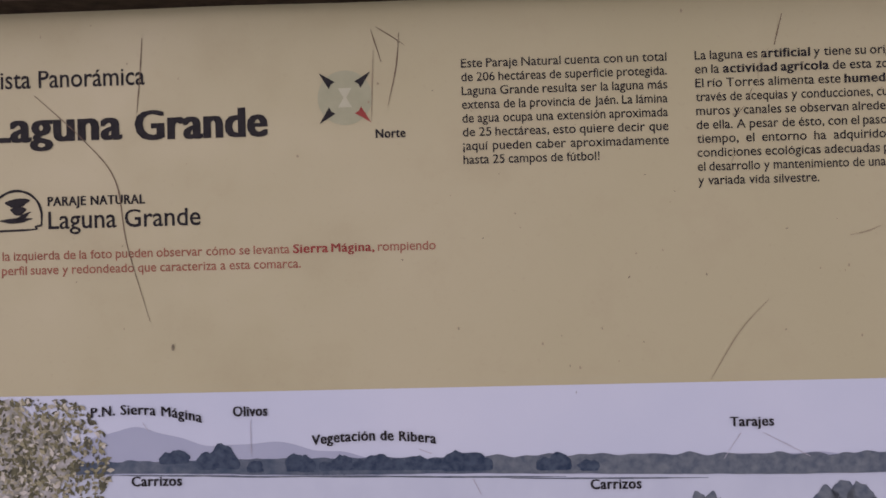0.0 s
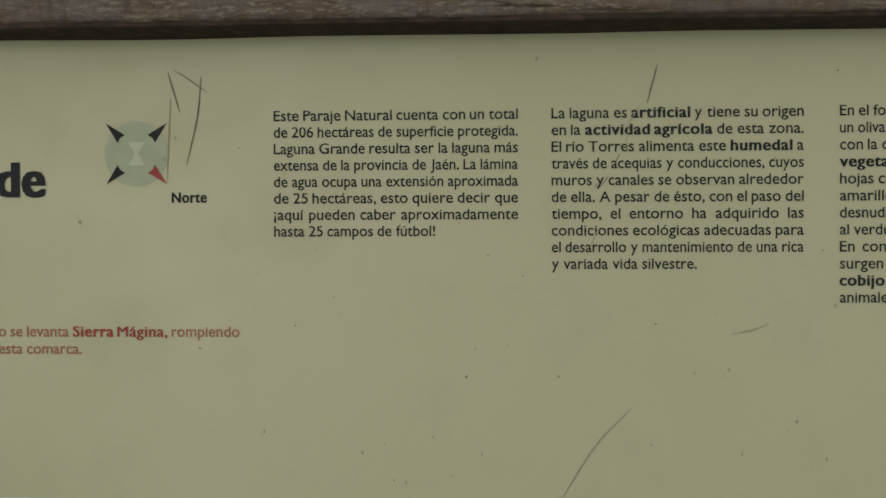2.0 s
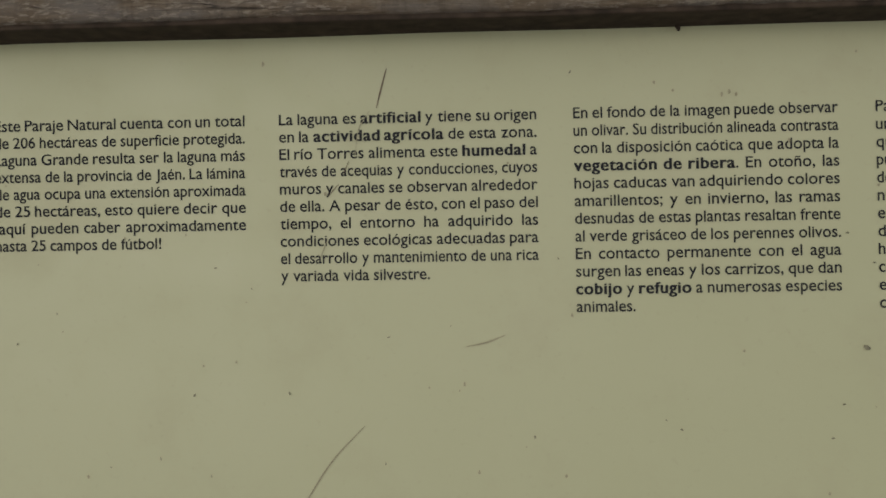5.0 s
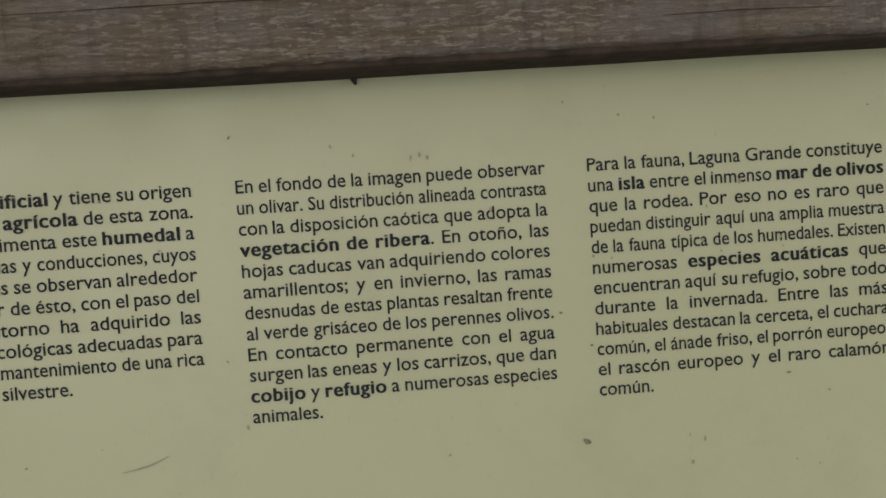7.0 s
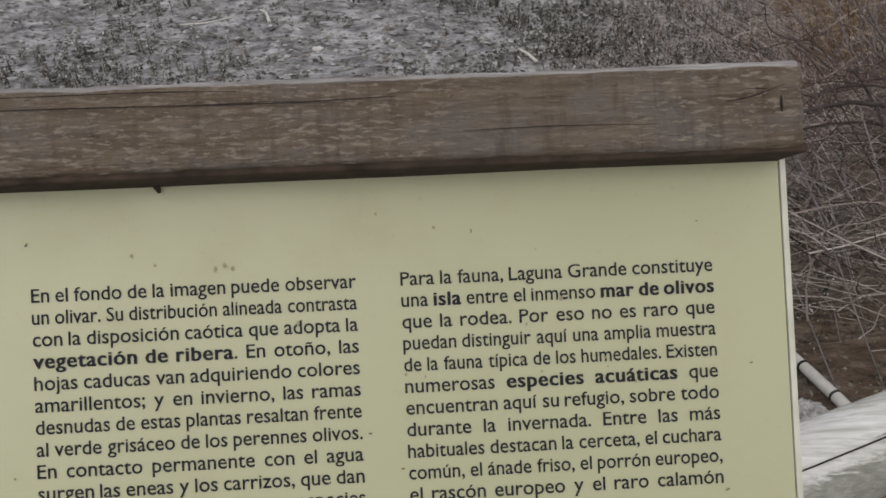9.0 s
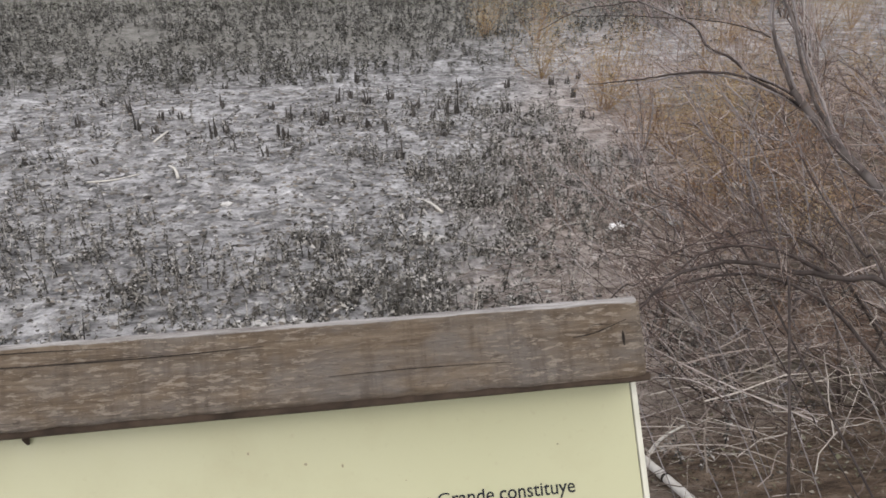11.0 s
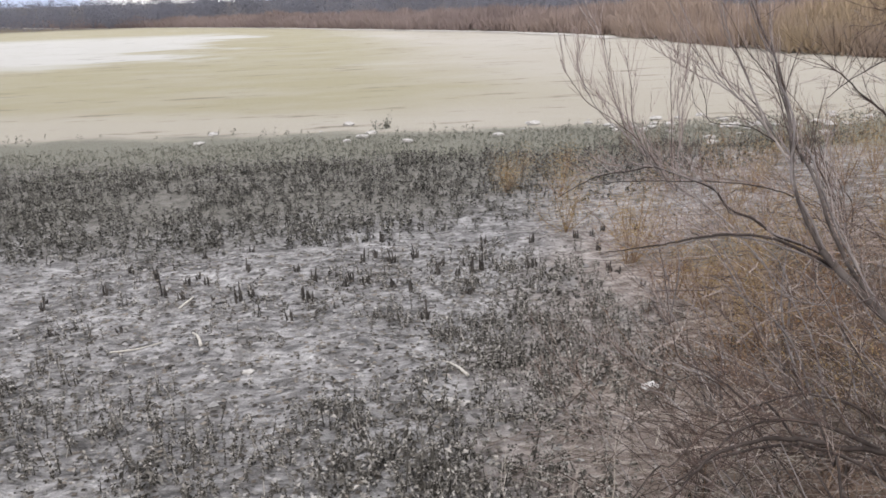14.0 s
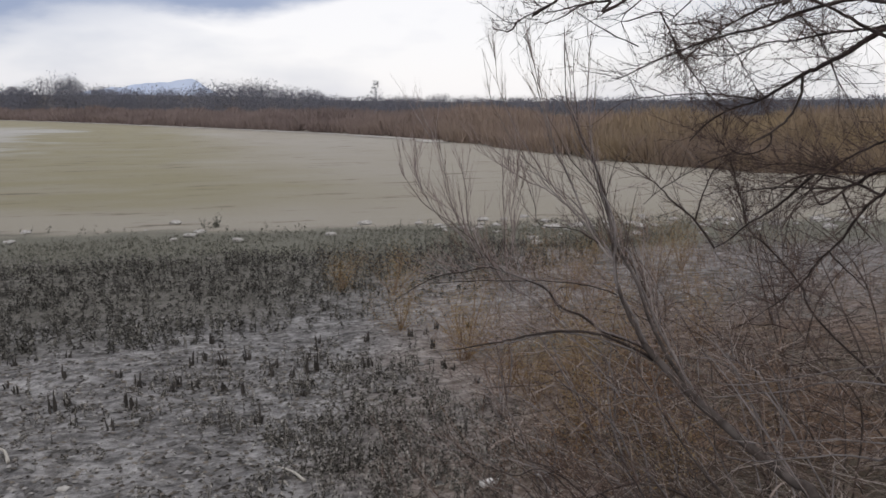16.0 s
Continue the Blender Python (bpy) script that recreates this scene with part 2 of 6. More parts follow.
def make_ground():
    s = Shader("lagoon_bed_soil", 0.95, spec=0.15)
    pos = s.node("NewGeometry").outputs["Position"]
    sep = s.node("SeparateXYZ", Vector=pos)
    x, y = sep.outputs[0], sep.outputs[1]
    wob = s.math("MULTIPLY", s.math("SUBTRACT", s.noise(pos, 0.55, 4.0), 0.5), 3.4)
    yw = s.math("ADD", y, wob)
    far_wob = s.math("MULTIPLY", s.math("SUBTRACT", s.noise(pos, 0.9, 4.0), 0.5), 1.6)
    ye = s.math("ADD", s.math("ADD", y, s.math("MULTIPLY", x, 0.18)), far_wob)
    grain = s.noise(pos, 45.0, 6.0, 0.7)
    clod = s.noise(pos, 7.0, 5.0, 0.62)
    crust = s.noise(pos, 1.3, 5.0, 0.6)
    mud = s.ramp(clod, (0.3, (0.10, 0.095, 0.092)), (0.5, (0.225, 0.217, 0.212)), (0.72, (0.385, 0.375, 0.37)))
    mud = s.mix(s.ramp(crust, (0.46, 0.0), (0.64, 0.6)), mud, s.ramp(grain, (0.3, (0.30, 0.29, 0.282)), (0.7, (0.52, 0.51, 0.50))))
    lump = s.noise(pos, 3.4, 6.0, 0.68, 0.4)
    mud = s.mix(s.ramp(lump, (0.34, 0.75), (0.48, 0.0)), mud, (0.11, 0.102, 0.095))
    # Pale crust tone, with shade in the hollows painted into the mud colour.
    chip = s.noise(s.node("Mapping", Vector=pos, Scale=(0.55, 1.35, 1.0)).outputs[0], 12.0, 5.0, 0.70)
    mud = s.mix(0.9, mud, s.ramp(chip, (0.35, 0.36), (0.49, 1.02), (0.63, 1.55)), "MULTIPLY")
    soil = s.ramp(chip, (0.32, (0.066, 0.040, 0.028)), (0.5, (0.175, 0.115, 0.082)), (0.66, (0.33, 0.24, 0.185)))
    soil = s.mix(s.ramp(grain, (0.58, 0.0), (0.68, 0.7)), soil, (0.27, 0.21, 0.15))
    xs = s.math("ADD", x, s.math("MULTIPLY", s.math("SUBTRACT", s.noise(pos, 0.8, 4.0), 0.5), 2.4))
    right = s.math("MULTIPLY", s.span(s.math("SUBTRACT", xs, s.math("MULTIPLY", y, 0.30)), 0.55, 1.6), s.span(y, 4.0, 8.0, 1.0, 0.25))
    pink = s.ramp(chip, (0.32, (0.13, 0.10, 0.085)), (0.5, (0.30, 0.245, 0.21)), (0.66, (0.52, 0.455, 0.405)))
    deep = s.span(s.math("SUBTRACT", xs, s.math("MULTIPLY", y, 0.30)), 1.1, 2.6)
    tint = s.noise(pos, 0.8, 5.0, 0.65, 0.6)
    soil = s.mix(s.ramp(tint, (0.46, 0.0), (0.58, 0.8)), soil, s.ramp(chip, (0.3, (0.055, 0.050, 0.036)), (0.65, (0.155, 0.14, 0.108))))
    soil = s.mix(s.ramp(tint, (0.34, 0.8), (0.44, 0.0)), soil, s.ramp(chip, (0.3, (0.10, 0.060, 0.030)), (0.65, (0.26, 0.175, 0.095))))
    loam = s.ramp(chip, (0.32, (0.050, 0.035, 0.023)), (0.5, (0.125, 0.088, 0.060)), (0.7, (0.24, 0.185, 0.135)))
    side = s.mix(s.span(s.math("ADD", y, s.math("MULTIPLY", s.math("SUBTRACT", tint, 0.5), 1.2)), 1.35, 2.0), loam, s.mix(deep, pink, soil))
    c = s.mix(right, mud, side)
    gravel = s.ramp(grain, (0.35, (0.20, 0.18, 0.155)), (0.65, (0.42, 0.395, 0.36)))
    gravel = s.mix(s.ramp(s.noise(pos, 2.3, 5.0), (0.4, 0.0), (0.65, 0.7)), gravel, s.ramp(s.noise(pos, 16.0, 5.0, 0.7), (0.35, (0.15, 0.125, 0.10)), (0.65, (0.30, 0.265, 0.225))))
    c = s.mix(s.span(s.math("ADD", y, s.math("MULTIPLY", s.math("SUBTRACT", clod, 0.5), 0.9)), 0.30, 0.62, 1.0, 0.0), c, gravel)
    belt = s.ramp(clod, (0.3, (0.105, 0.098, 0.086)), (0.7, (0.25, 0.238, 0.21)))
    tongue = s.math("MULTIPLY", s.math("MAXIMUM", s.math("SUBTRACT", x, 1.2), 0.0), 0.6)
    c = s.mix(s.span(s.math("SUBTRACT", yw, tongue), 6.3, 8.2), c, belt)
    green = s.ramp(grain, (0.3, (0.145, 0.142, 0.112)), (0.7, (0.25, 0.243, 0.198)))
    c = s.mix(s.span(ye, 10.6, 12.0), c, green)
    wide = s.noise(s.node("Mapping", Vector=pos, Scale=(0.026, 0.014, 1.0)).outputs[0], 1.6, 5.0, 0.55)
    streak = s.noise(s.node("Mapping", Vector=pos, Scale=(0.15, 0.30, 1.0)).outputs[0], 1.3, 5.0, 0.62)
    drift = s.math("MULTIPLY", s.math("SUBTRACT", s.noise(pos, 0.09, 5.0, 0.6), 0.5), 26.0)
    flat = s.ramp(wide, (0.36, (0.385, 0.352, 0.285)), (0.5, (0.41, 0.378, 0.318)), (0.64, (0.44, 0.415, 0.368)))
    olive = s.math("MULTIPLY", s.span(s.math("ADD", x, s.math("MULTIPLY", drift, 0.5)), 1.0, 8.0, 1.0, 0.0), s.span(s.math("ADD", ye, s.math("MULTIPLY", drift, 0.25)), 15.5, 19.0))
    olive = s.math("MULTIPLY", olive, s.ramp(streak, (0.36, 0.55), (0.6, 1.0)))
    flat = s.mix(olive, flat, (0.318, 0.290, 0.188))
    salt = s.math("MULTIPLY", s.span(s.math("ADD", s.math("SUBTRACT", -4.0, x), drift), 0.0, 5.0), s.span(s.math("ADD", y, drift), 33.0, 42.0))
    salt = s.math("MULTIPLY", salt, s.span(y, 80.0, 100.0, 1.0, 0.0))
    flat = s.mix(s.math("MULTIPLY", salt, 0.75), flat, (0.52, 0.515, 0.50))
    flat = s.mix(s.ramp(streak, (0.58, 0.0), (0.72, 0.25)), flat, (0.46, 0.43, 0.375))
    fleck = s.noise(s.node("Mapping", Vector=pos, Scale=(0.35, 1.5, 1.0)).outputs[0], 1.0, 5.0, 0.7)
    flat = s.mix(s.ramp(fleck, (0.585, 0.0), (0.65, 0.75)), flat, (0.16, 0.135, 0.10))
    flat = s.mix(s.ramp(grain, (0.55, 0.0), (0.75, 0.15)), flat, (0.22, 0.195, 0.14))
    c = s.mix(s.span(ye, 13.3, 14.3), c, flat)
    land = s.ramp(clod, (0.3, (0.10, 0.08, 0.06)), (0.7, (0.18, 0.15, 0.11)))
    dist = s.node("VectorMath", Vector=pos)
    dist.operation = "LENGTH"
    c = s.mix(s.span(dist.outputs["Value"], 150.0, 185.0), c, land)
    h = s.math("ADD", s.math("MULTIPLY", clod, 1.0), s.math("MULTIPLY", grain, 0.4))
    h = s.math("ADD", s.math("ADD", h, s.math("MULTIPLY", lump, 1.2)), s.math("MULTIPLY", chip, 1.3))
    s.color(c).bump(h, 1.0, 0.05)
    return s.mat


def make_reed():
    s = Shader("brown_reed_blades", 0.9, spec=0.15)
    pos = s.node("NewGeometry").outputs["Position"]
    big = s.noise(pos, 0.07, 4.0)
    mid = s.noise(pos, 0.45, 4.0)
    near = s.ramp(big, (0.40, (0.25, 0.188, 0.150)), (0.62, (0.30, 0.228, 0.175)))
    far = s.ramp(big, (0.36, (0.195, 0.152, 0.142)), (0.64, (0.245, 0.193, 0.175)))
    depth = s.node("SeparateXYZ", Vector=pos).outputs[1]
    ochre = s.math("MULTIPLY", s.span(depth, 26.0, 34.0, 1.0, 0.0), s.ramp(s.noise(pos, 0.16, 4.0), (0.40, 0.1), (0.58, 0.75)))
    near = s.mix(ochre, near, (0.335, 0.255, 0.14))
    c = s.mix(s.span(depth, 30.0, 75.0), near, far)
    c = s.mix(s.ramp(mid, (0.45, 0.0), (0.65, 0.3)), c, (0.24, 0.195, 0.165))
    c = s.mix(0.3, c, s.ramp(s.island(), (0.0, 0.85), (1.0, 1.0)), "MULTIPLY")
    s.color(c)
    return s.mat


M_PANEL = make_panel()
M_EDGE = plain("pale_edge_profile", (0.40, 0.385, 0.30), (0.48, 0.465, 0.38), 40, 0.5)
M_GROOVE = plain("dark_groove", (0.10, 0.10, 0.07), (0.16, 0.15, 0.11), 40, 0.7)
M_INK = plain("black_print", (0.008, 0.008, 0.010), (0.018, 0.018, 0.019), 90, 0.7)
M_RED = plain("red_print", (0.20, 0.035, 0.028), (0.27, 0.05, 0.04), 90, 0.7)
M_REDTHIN = plain("faded_red_print", (0.22, 0.085, 0.055), (0.29, 0.115, 0.075), 90, 0.7)
M_DISC = plain("sage_green_print", (0.265, 0.29, 0.185), (0.295, 0.315, 0.205), 60, 0.7)
M_DISCLIGHT = plain("pale_sage_print", (0.34, 0.36, 0.25), (0.375, 0.39, 0.28), 60, 0.7)
M_SCRATCH = plain("scratch_dirt", (0.09, 0.065, 0.045), (0.16, 0.12, 0.08), 200, 0.8)
M_FAINT = plain("faint_scratch", (0.20, 0.175, 0.11), (0.28, 0.25, 0.16), 200, 0.8)
M_SPECK = plain("dirt_speck", (0.10, 0.09, 0.06), (0.22, 0.20, 0.13), 300, 0.8)
M_BEAM = make_beam()
M_CRACK = plain("dark_split", (0.012, 0.009, 0.007), (0.03, 0.022, 0.016), 90, 0.9)
# Dark brown of the painted shade under the beam, also on the splinter.
M_SHADE_SPLINTER = plain("beam_shade_and_splinter_brown", (0.022, 0.015, 0.010), (0.055, 0.038, 0.026), 60, 0.9)
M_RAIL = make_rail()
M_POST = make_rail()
M_BARK = make_bark("grey_willow_bark", (0.10, 0.085, 0.08), (0.21, 0.185, 0.175), (0.30, 0.275, 0.265))
M_BARKDARK = make_bark("dark_twig_bark", (0.035, 0.026, 0.022), (0.115, 0.088, 0.074), (0.17, 0.14, 0.122), 45.0)
M_BARKBLACK = make_bark("blackish_bark", (0.018, 0.013, 0.011), (0.055, 0.042, 0.036), (0.085, 0.068, 0.06), 45.0)
M_TWIG = varied("grey_brown_twigs", ((0.0, (0.055, 0.033, 0.025)), (0.5, (0.165, 0.112, 0.088)), (1.0, (0.52, 0.45, 0.40))))
M_BARKMID = make_bark("mottled_willow_bark", (0.03, 0.024, 0.021), (0.10, 0.082, 0.073), (0.20, 0.175, 0.16), 35.0)
M_PALETWIG = make_bark("pale_grey_twig_bark", (0.17, 0.145, 0.13), (0.34, 0.30, 0.275), (0.44, 0.40, 0.37))
M_LEAN = varied("mixed_shoots", ((0.0, (0.022, 0.015, 0.012)), (0.42, (0.105, 0.073, 0.060)), (0.65, (0.33, 0.27, 0.24)), (1.0, (0.64, 0.575, 0.53))))
M_TWIGDARK = varied("dark_twigs", ((0.0, (0.045, 0.03, 0.026)), (0.6, (0.10, 0.07, 0.06)), (1.0, (0.17, 0.12, 0.10))))
M_BRUSH = varied("dry_brushwood", ((0.0, (0.045, 0.03, 0.023)), (0.5, (0.17, 0.135, 0.105)), (1.0, (0.52, 0.465, 0.40))))
M_BRUSHDARK = varied("dark_brushwood", ((0.0, (0.03, 0.021, 0.017)), (0.55, (0.125, 0.090, 0.072)), (1.0, (0.42, 0.35, 0.305))))
M_TWIGPALE = varied("pale_pinkish_twigs", ((0.0, (0.15, 0.11, 0.10)), (0.5, (0.30, 0.235, 0.215)), (1.0, (0.50, 0.43, 0.40))))
M_PALE = make_bark("pale_peeled_branch", (0.36, 0.335, 0.29), (0.52, 0.49, 0.44), (0.45, 0.42, 0.36), 30)
M_WEED = varied("withered_weeds", ((0.0, (0.030, 0.027, 0.022)), (0.45, (0.10, 0.091, 0.078)), (0.68, (0.25, 0.233, 0.205)), (1.0, (0.52, 0.49, 0.445))))
M_WEEDDARK = varied("dark_withered_weeds", ((0.0, (0.032, 0.030, 0.026)), (0.55, (0.10, 0.094, 0.082)), (1.0, (0.28, 0.265, 0.23))))
M_BELT = varied("dull_green_weeds", ((0.0, (0.085, 0.083, 0.066)), (0.5, (0.185, 0.180, 0.146)), (1.0, (0.31, 0.30, 0.25))))
M_STUMP = varied("blackened_reed_stubs", ((0.0, (0.022, 0.02, 0.018)), (1.0, (0.085, 0.075, 0.066))))
M_REED = make_reed()
M_RUST = varied("rusty_dry_stalks", ((0.0, (0.08, 0.047, 0.030)), (0.5, (0.195, 0.125, 0.080)), (1.0, (0.37, 0.27, 0.195))))
M_YELLOW = varied("yellow_ochre_leaves", ((0.0, (0.27, 0.175, 0.07)), (0.6, (0.37, 0.25, 0.105)), (1.0, (0.47, 0.345, 0.17))))
M_ORANGE = varied("rust_orange_leaves", ((0.0, (0.16, 0.075, 0.03)), (0.6, (0.28, 0.145, 0.06)), (1.0, (0.40, 0.24, 0.11))))
# Distance haze is painted in as a blue-grey tint of the bare woods.
M_FAR = plain("haze_tinted_woods", (0.125, 0.13, 0.155), (0.175, 0.174, 0.197), 0.25, 1.0)
M_CRUMB = varied("dried_mud_crumbs", ((0.0, (0.10, 0.094, 0.087)), (0.5, (0.22, 0.21, 0.195)), (1.0, (0.42, 0.405, 0.385))))
M_CLOD = varied("dried_mud_clods", ((0.0, (0.12, 0.114, 0.108)), (0.6, (0.22, 0.21, 0.203)), (1.0, (0.36, 0.35, 0.34))))
M_LITTER = varied("dead_leaf_litter", ((0.0, (0.035, 0.03, 0.025)), (0.5, (0.10, 0.085, 0.07)), (1.0, (0.24, 0.21, 0.175))))
M_SCRAP = varied("leaf_scraps", ((0.0, (0.04, 0.03, 0.02)), (0.5, (0.13, 0.10, 0.065)), (0.75, (0.17, 0.165, 0.10)), (1.0, (0.36, 0.32, 0.26))))
M_STONE = plain("pale_limestone", (0.30, 0.285, 0.26), (0.50, 0.48, 0.45), 22, 0.9, 0.5)
M_ROUGHSTONE = plain("rough_grey_limestone", (0.15, 0.14, 0.125), (0.44, 0.42, 0.39), 60, 0.95, 0.8)
M_WHITE = plain("white_stone", (0.62, 0.60, 0.57), (0.78, 0.77, 0.74), 40, 0.8, 0.3)
M_SALT = plain("white_salt_crust", (0.36, 0.335, 0.29), (0.56, 0.54, 0.50), 0.4, 0.9)
M_GROUND = make_ground()
# Pale blue includes the haze of distance, not only the rock.
M_MOUNTAIN = plain("mountain_with_painted_haze", (0.50, 0.58, 0.74), (0.60, 0.68, 0.82), 0.004, 1.0)
M_P_SKY = plain("photo_sky", (0.39, 0.465, 0.565), (0.46, 0.525, 0.61), 2.2, 0.6)
M_P_HILL = plain("photo_haze", (0.265, 0.315, 0.41), (0.30, 0.35, 0.44), 9, 0.6)
M_P_LAND = plain("photo_blue_bank", (0.030, 0.056, 0.090), (0.095, 0.125, 0.155), 60, 0.6)
M_P_TREE = plain("photo_dark_trees", (0.010, 0.026, 0.056), (0.045, 0.072, 0.105), 120, 0.6)
M_P_GREY = plain("photo_grey_trees", (0.055, 0.08, 0.11), (0.12, 0.15, 0.17), 100, 0.6)
M_P_WATER = plain("photo_water", (0.375, 0.44, 0.525), (0.415, 0.485, 0.565), 14, 0.6)
M_P_LEAFA = varied("photo_foliage", ((0.0, (0.04, 0.045, 0.025)), (0.45, (0.12, 0.125, 0.06)), (0.75, (0.30, 0.30, 0.18)), (1.0, (0.55, 0.56, 0.50))), 0.45)
M_P_BUSH = plain("photo_shaded_bush", (0.14, 0.15, 0.11), (0.38, 0.40, 0.40), 70, 0.6)
M_P_LINE = plain("photo_leader_line", (0.30, 0.31, 0.36), (0.34, 0.35, 0.4), 60, 0.5)


# ---------------------------------------------------------------- building helpers
ORIGIN = {}


def thing(name, at, label, category, group="", kind=""):
    ob = new(name)
    ob.location = at
    ORIGIN[ob.name] = Vector(at)
    return tagged(ob, label, category, group, kind)


def mesh(name, verts, faces, material, origin=(0, 0, 0), smooth=False):
    me = bpy.data.meshes.new(name)
    o = np.asarray(origin, float)
    me.from_pydata((np.asarray(verts, float) - o).tolist(), [], [list(map(int, f)) for f in faces])
    me.materials.append(material)
    if smooth:
        me.polygons.foreach_set("use_smooth", [True] * len(me.polygons))
    me.update()
    return me


def part(name, geo, material, parent, label="", smooth=False):
    """Links (verts, faces), given in world places, as one mesh under a thing or under a part."""
    o = ORIGIN[parent.name]
    ob = new(name, mesh(name, geo[0], geo[1], material, o, smooth))
    ob.parent = parent
    ORIGIN[ob.name] = o
    return tagged(ob, label)


def lone(name, geo, material, label, category, kind="", group="", smooth=False, at=None):
    o = at if at is not None else (0, 0, 0)
    ob = new(name, mesh(name, geo[0], geo[1], material, o, smooth))
    ob.location = o
    return tagged(ob, label, category, group, kind)


class Heap:
    """Gathers vertices and faces of one mesh."""

    def __init__(self):
        self.v, self.f = [], []

    def add(self, verts, faces):
        k = len(self.v)
        self.v.extend([tuple(p) for p in verts])
        self.f.extend([tuple(i + k for i in f) for f in faces])
        return self

    def geo(self):
        return self.v, self.f


def spline(points, steps):
    """A smooth line through the given points."""
    p = [np.asarray(q, float) for q in points]
    p = [2 * p[0] - p[1]] + p + [2 * p[-1] - p[-2]]
    out = []
    for i in range(1, len(p) - 2):
        for k in range(steps):
            t = k / steps
            out.append(0.5 * (2 * p[i] + (p[i + 1] - p[i - 1]) * t + (2 * p[i - 1] - 5 * p[i] + 4 * p[i + 1] - p[i + 2]) * t * t
                              + (3 * p[i] - p[i - 1] - 3 * p[i + 1] + p[i + 2]) * t ** 3))
    out.append(p[-2])
    return np.array(out)


def tube(path, radii, sides=5):
    """A tapered round rod along a line."""
    path = np.asarray(path, float)
    n = len(path)
    d = np.gradient(path, axis=0)
    d /= np.maximum(np.linalg.norm(d, axis=1, keepdims=True), 1e-9)
    ref = np.where(np.abs(d[:, 2:3]) > 0.9, np.array([[1.0, 0, 0]]), np.array([[0, 0, 1.0]]))
    a = np.cross(d, ref)
    a /= np.linalg.norm(a, axis=1, keepdims=True)
    b = np.cross(d, a)
    r = np.broadcast_to(np.asarray(radii, float), (n,))
    verts = []
    for k in range(sides):
        w = 2 * math.pi * k / sides
        verts.append(path + (a * math.cos(w) + b * math.sin(w)) * r[:, None])
    v = np.stack(verts, 1).reshape(-1, 3)
    f = [(i * sides + k, i * sides + (k + 1) % sides, (i + 1) * sides + (k + 1) % sides, (i + 1) * sides + k)
         for i in range(n - 1) for k in range(sides)]
    f.append(tuple(range(sides))[::-1])
    f.append(tuple((n - 1) * sides + k for k in range(sides)))
    return v, f


def solid(size, at, cuts=(1, 1, 1), bevel=0.0, wobble=0.0, turn=None, seed=0.0, ragged=0.0):
    """A bevelled, slightly uneven block: (verts, faces)."""
    bm = bmesh.new()
    bmesh.ops.create_cube(bm, size=1.0, matrix=Matrix.Diagonal((*size, 1)))
    for axis in range(3):
        for k in range(1, cuts[axis]):
            co = [0, 0, 0]
            co[axis] = size[axis] * (k / cuts[axis] - 0.5)
            no = [0, 0, 0]
            no[axis] = 1
            bmesh.ops.bisect_plane(bm, geom=bm.verts[:] + bm.edges[:] + bm.faces[:], plane_co=co, plane_no=no)
    if bevel:
        sharp = [e for e in bm.edges if len(e.link_faces) == 2 and e.calc_face_angle() > 0.5]
        bmesh.ops.bevel(bm, geom=sharp, offset=bevel, segments=3, profile=0.5, affect="EDGES")
    if wobble:
        for v in bm.verts:
            v.co += wobble * noise.noise_vector(Vector((v.co.x * 5 + seed, v.co.y * 18, v.co.z * 18)))
            if ragged:
                v.co += ragged * noise.noise_vector(Vector((v.co.x * 38 + seed, v.co.y * 130, v.co.z * 130)))
    bm.verts.index_update()
    m = Matrix.Translation(at) @ (turn.to_4x4() if turn else Matrix())
    verts = [tuple(m @ v.co) for v in bm.verts]
    faces = [tuple(v.index for v in f.verts) for f in bm.faces]
    bm.free()
    return verts, faces


def rock(at, size, seed, flat=0.6, fine=2):
    bm = bmesh.new()
    bmesh.ops.create_icosphere(bm, subdivisions=fine, radius=1.0)
    for v in bm.verts:
        k = 1 + 0.45 * noise.noise(v.co * 1.3 + Vector((seed, 0, 0))) + 0.18 * noise.noise(v.co * 4 + Vector((seed, 3, 0)))
        if fine > 3:
            k += 0.14 * noise.noise(v.co * 9 + Vector((seed, 5, 1))) + 0.07 * noise.noise(v.co * 21)
        v.co *= k
    bm.verts.index_update()
    verts = [(at[0] + v.co.x * size, at[1] + v.co.y * size, at[2] + v.co.z * size * flat) for v in bm.verts]
    faces = [tuple(v.index for v in f.verts) for f in bm.faces]
    bm.free()
    return verts, faces


# ---------------------------------------------------------------- ground: one sheet from the viewing spot to the horizon
def smooth(a, b, t):
    t = min(1.0, max(0.0, (t - a) / (b - a)))
    return t * t * (3 - 2 * t)


def ground_z(x, y):
    z = 0.22 * (1 - smooth(0.5, 2.1, y))
    near = 1 - smooth(11.0, 17.0, math.hypot(x, y))
    if near > 0:
        z += near * (0.035 * noise.noise((x * 1.7, y * 1.7, 3.1)) + 0.018 * noise.noise((x * 5.1, y * 5.1, 7.7)) + 0.040 * abs(noise.noise((x * 3.2, y * 5.5, 2.2))) + 0.02 * noise.noise((x * 7.5, y * 10.0, 5.2)))
    d = math.hypot(x, y)
    if d > 190:
        z += 7.0 * smooth(190, 420, d) * smooth(-0.30, 0.12, -math.atan2(x - 30, y) + 0.10)
        z += 16.0 * smooth(500, 1400, d) * (0.5 + 0.5 * noise.noise((x * 0.0016, y * 0.0016, 1.0)))
    return z


def axis(lo, hi, n, bend):
    t = np.linspace(math.asinh(lo * bend), math.asinh(hi * bend), n)
    return np.sinh(t) / bend


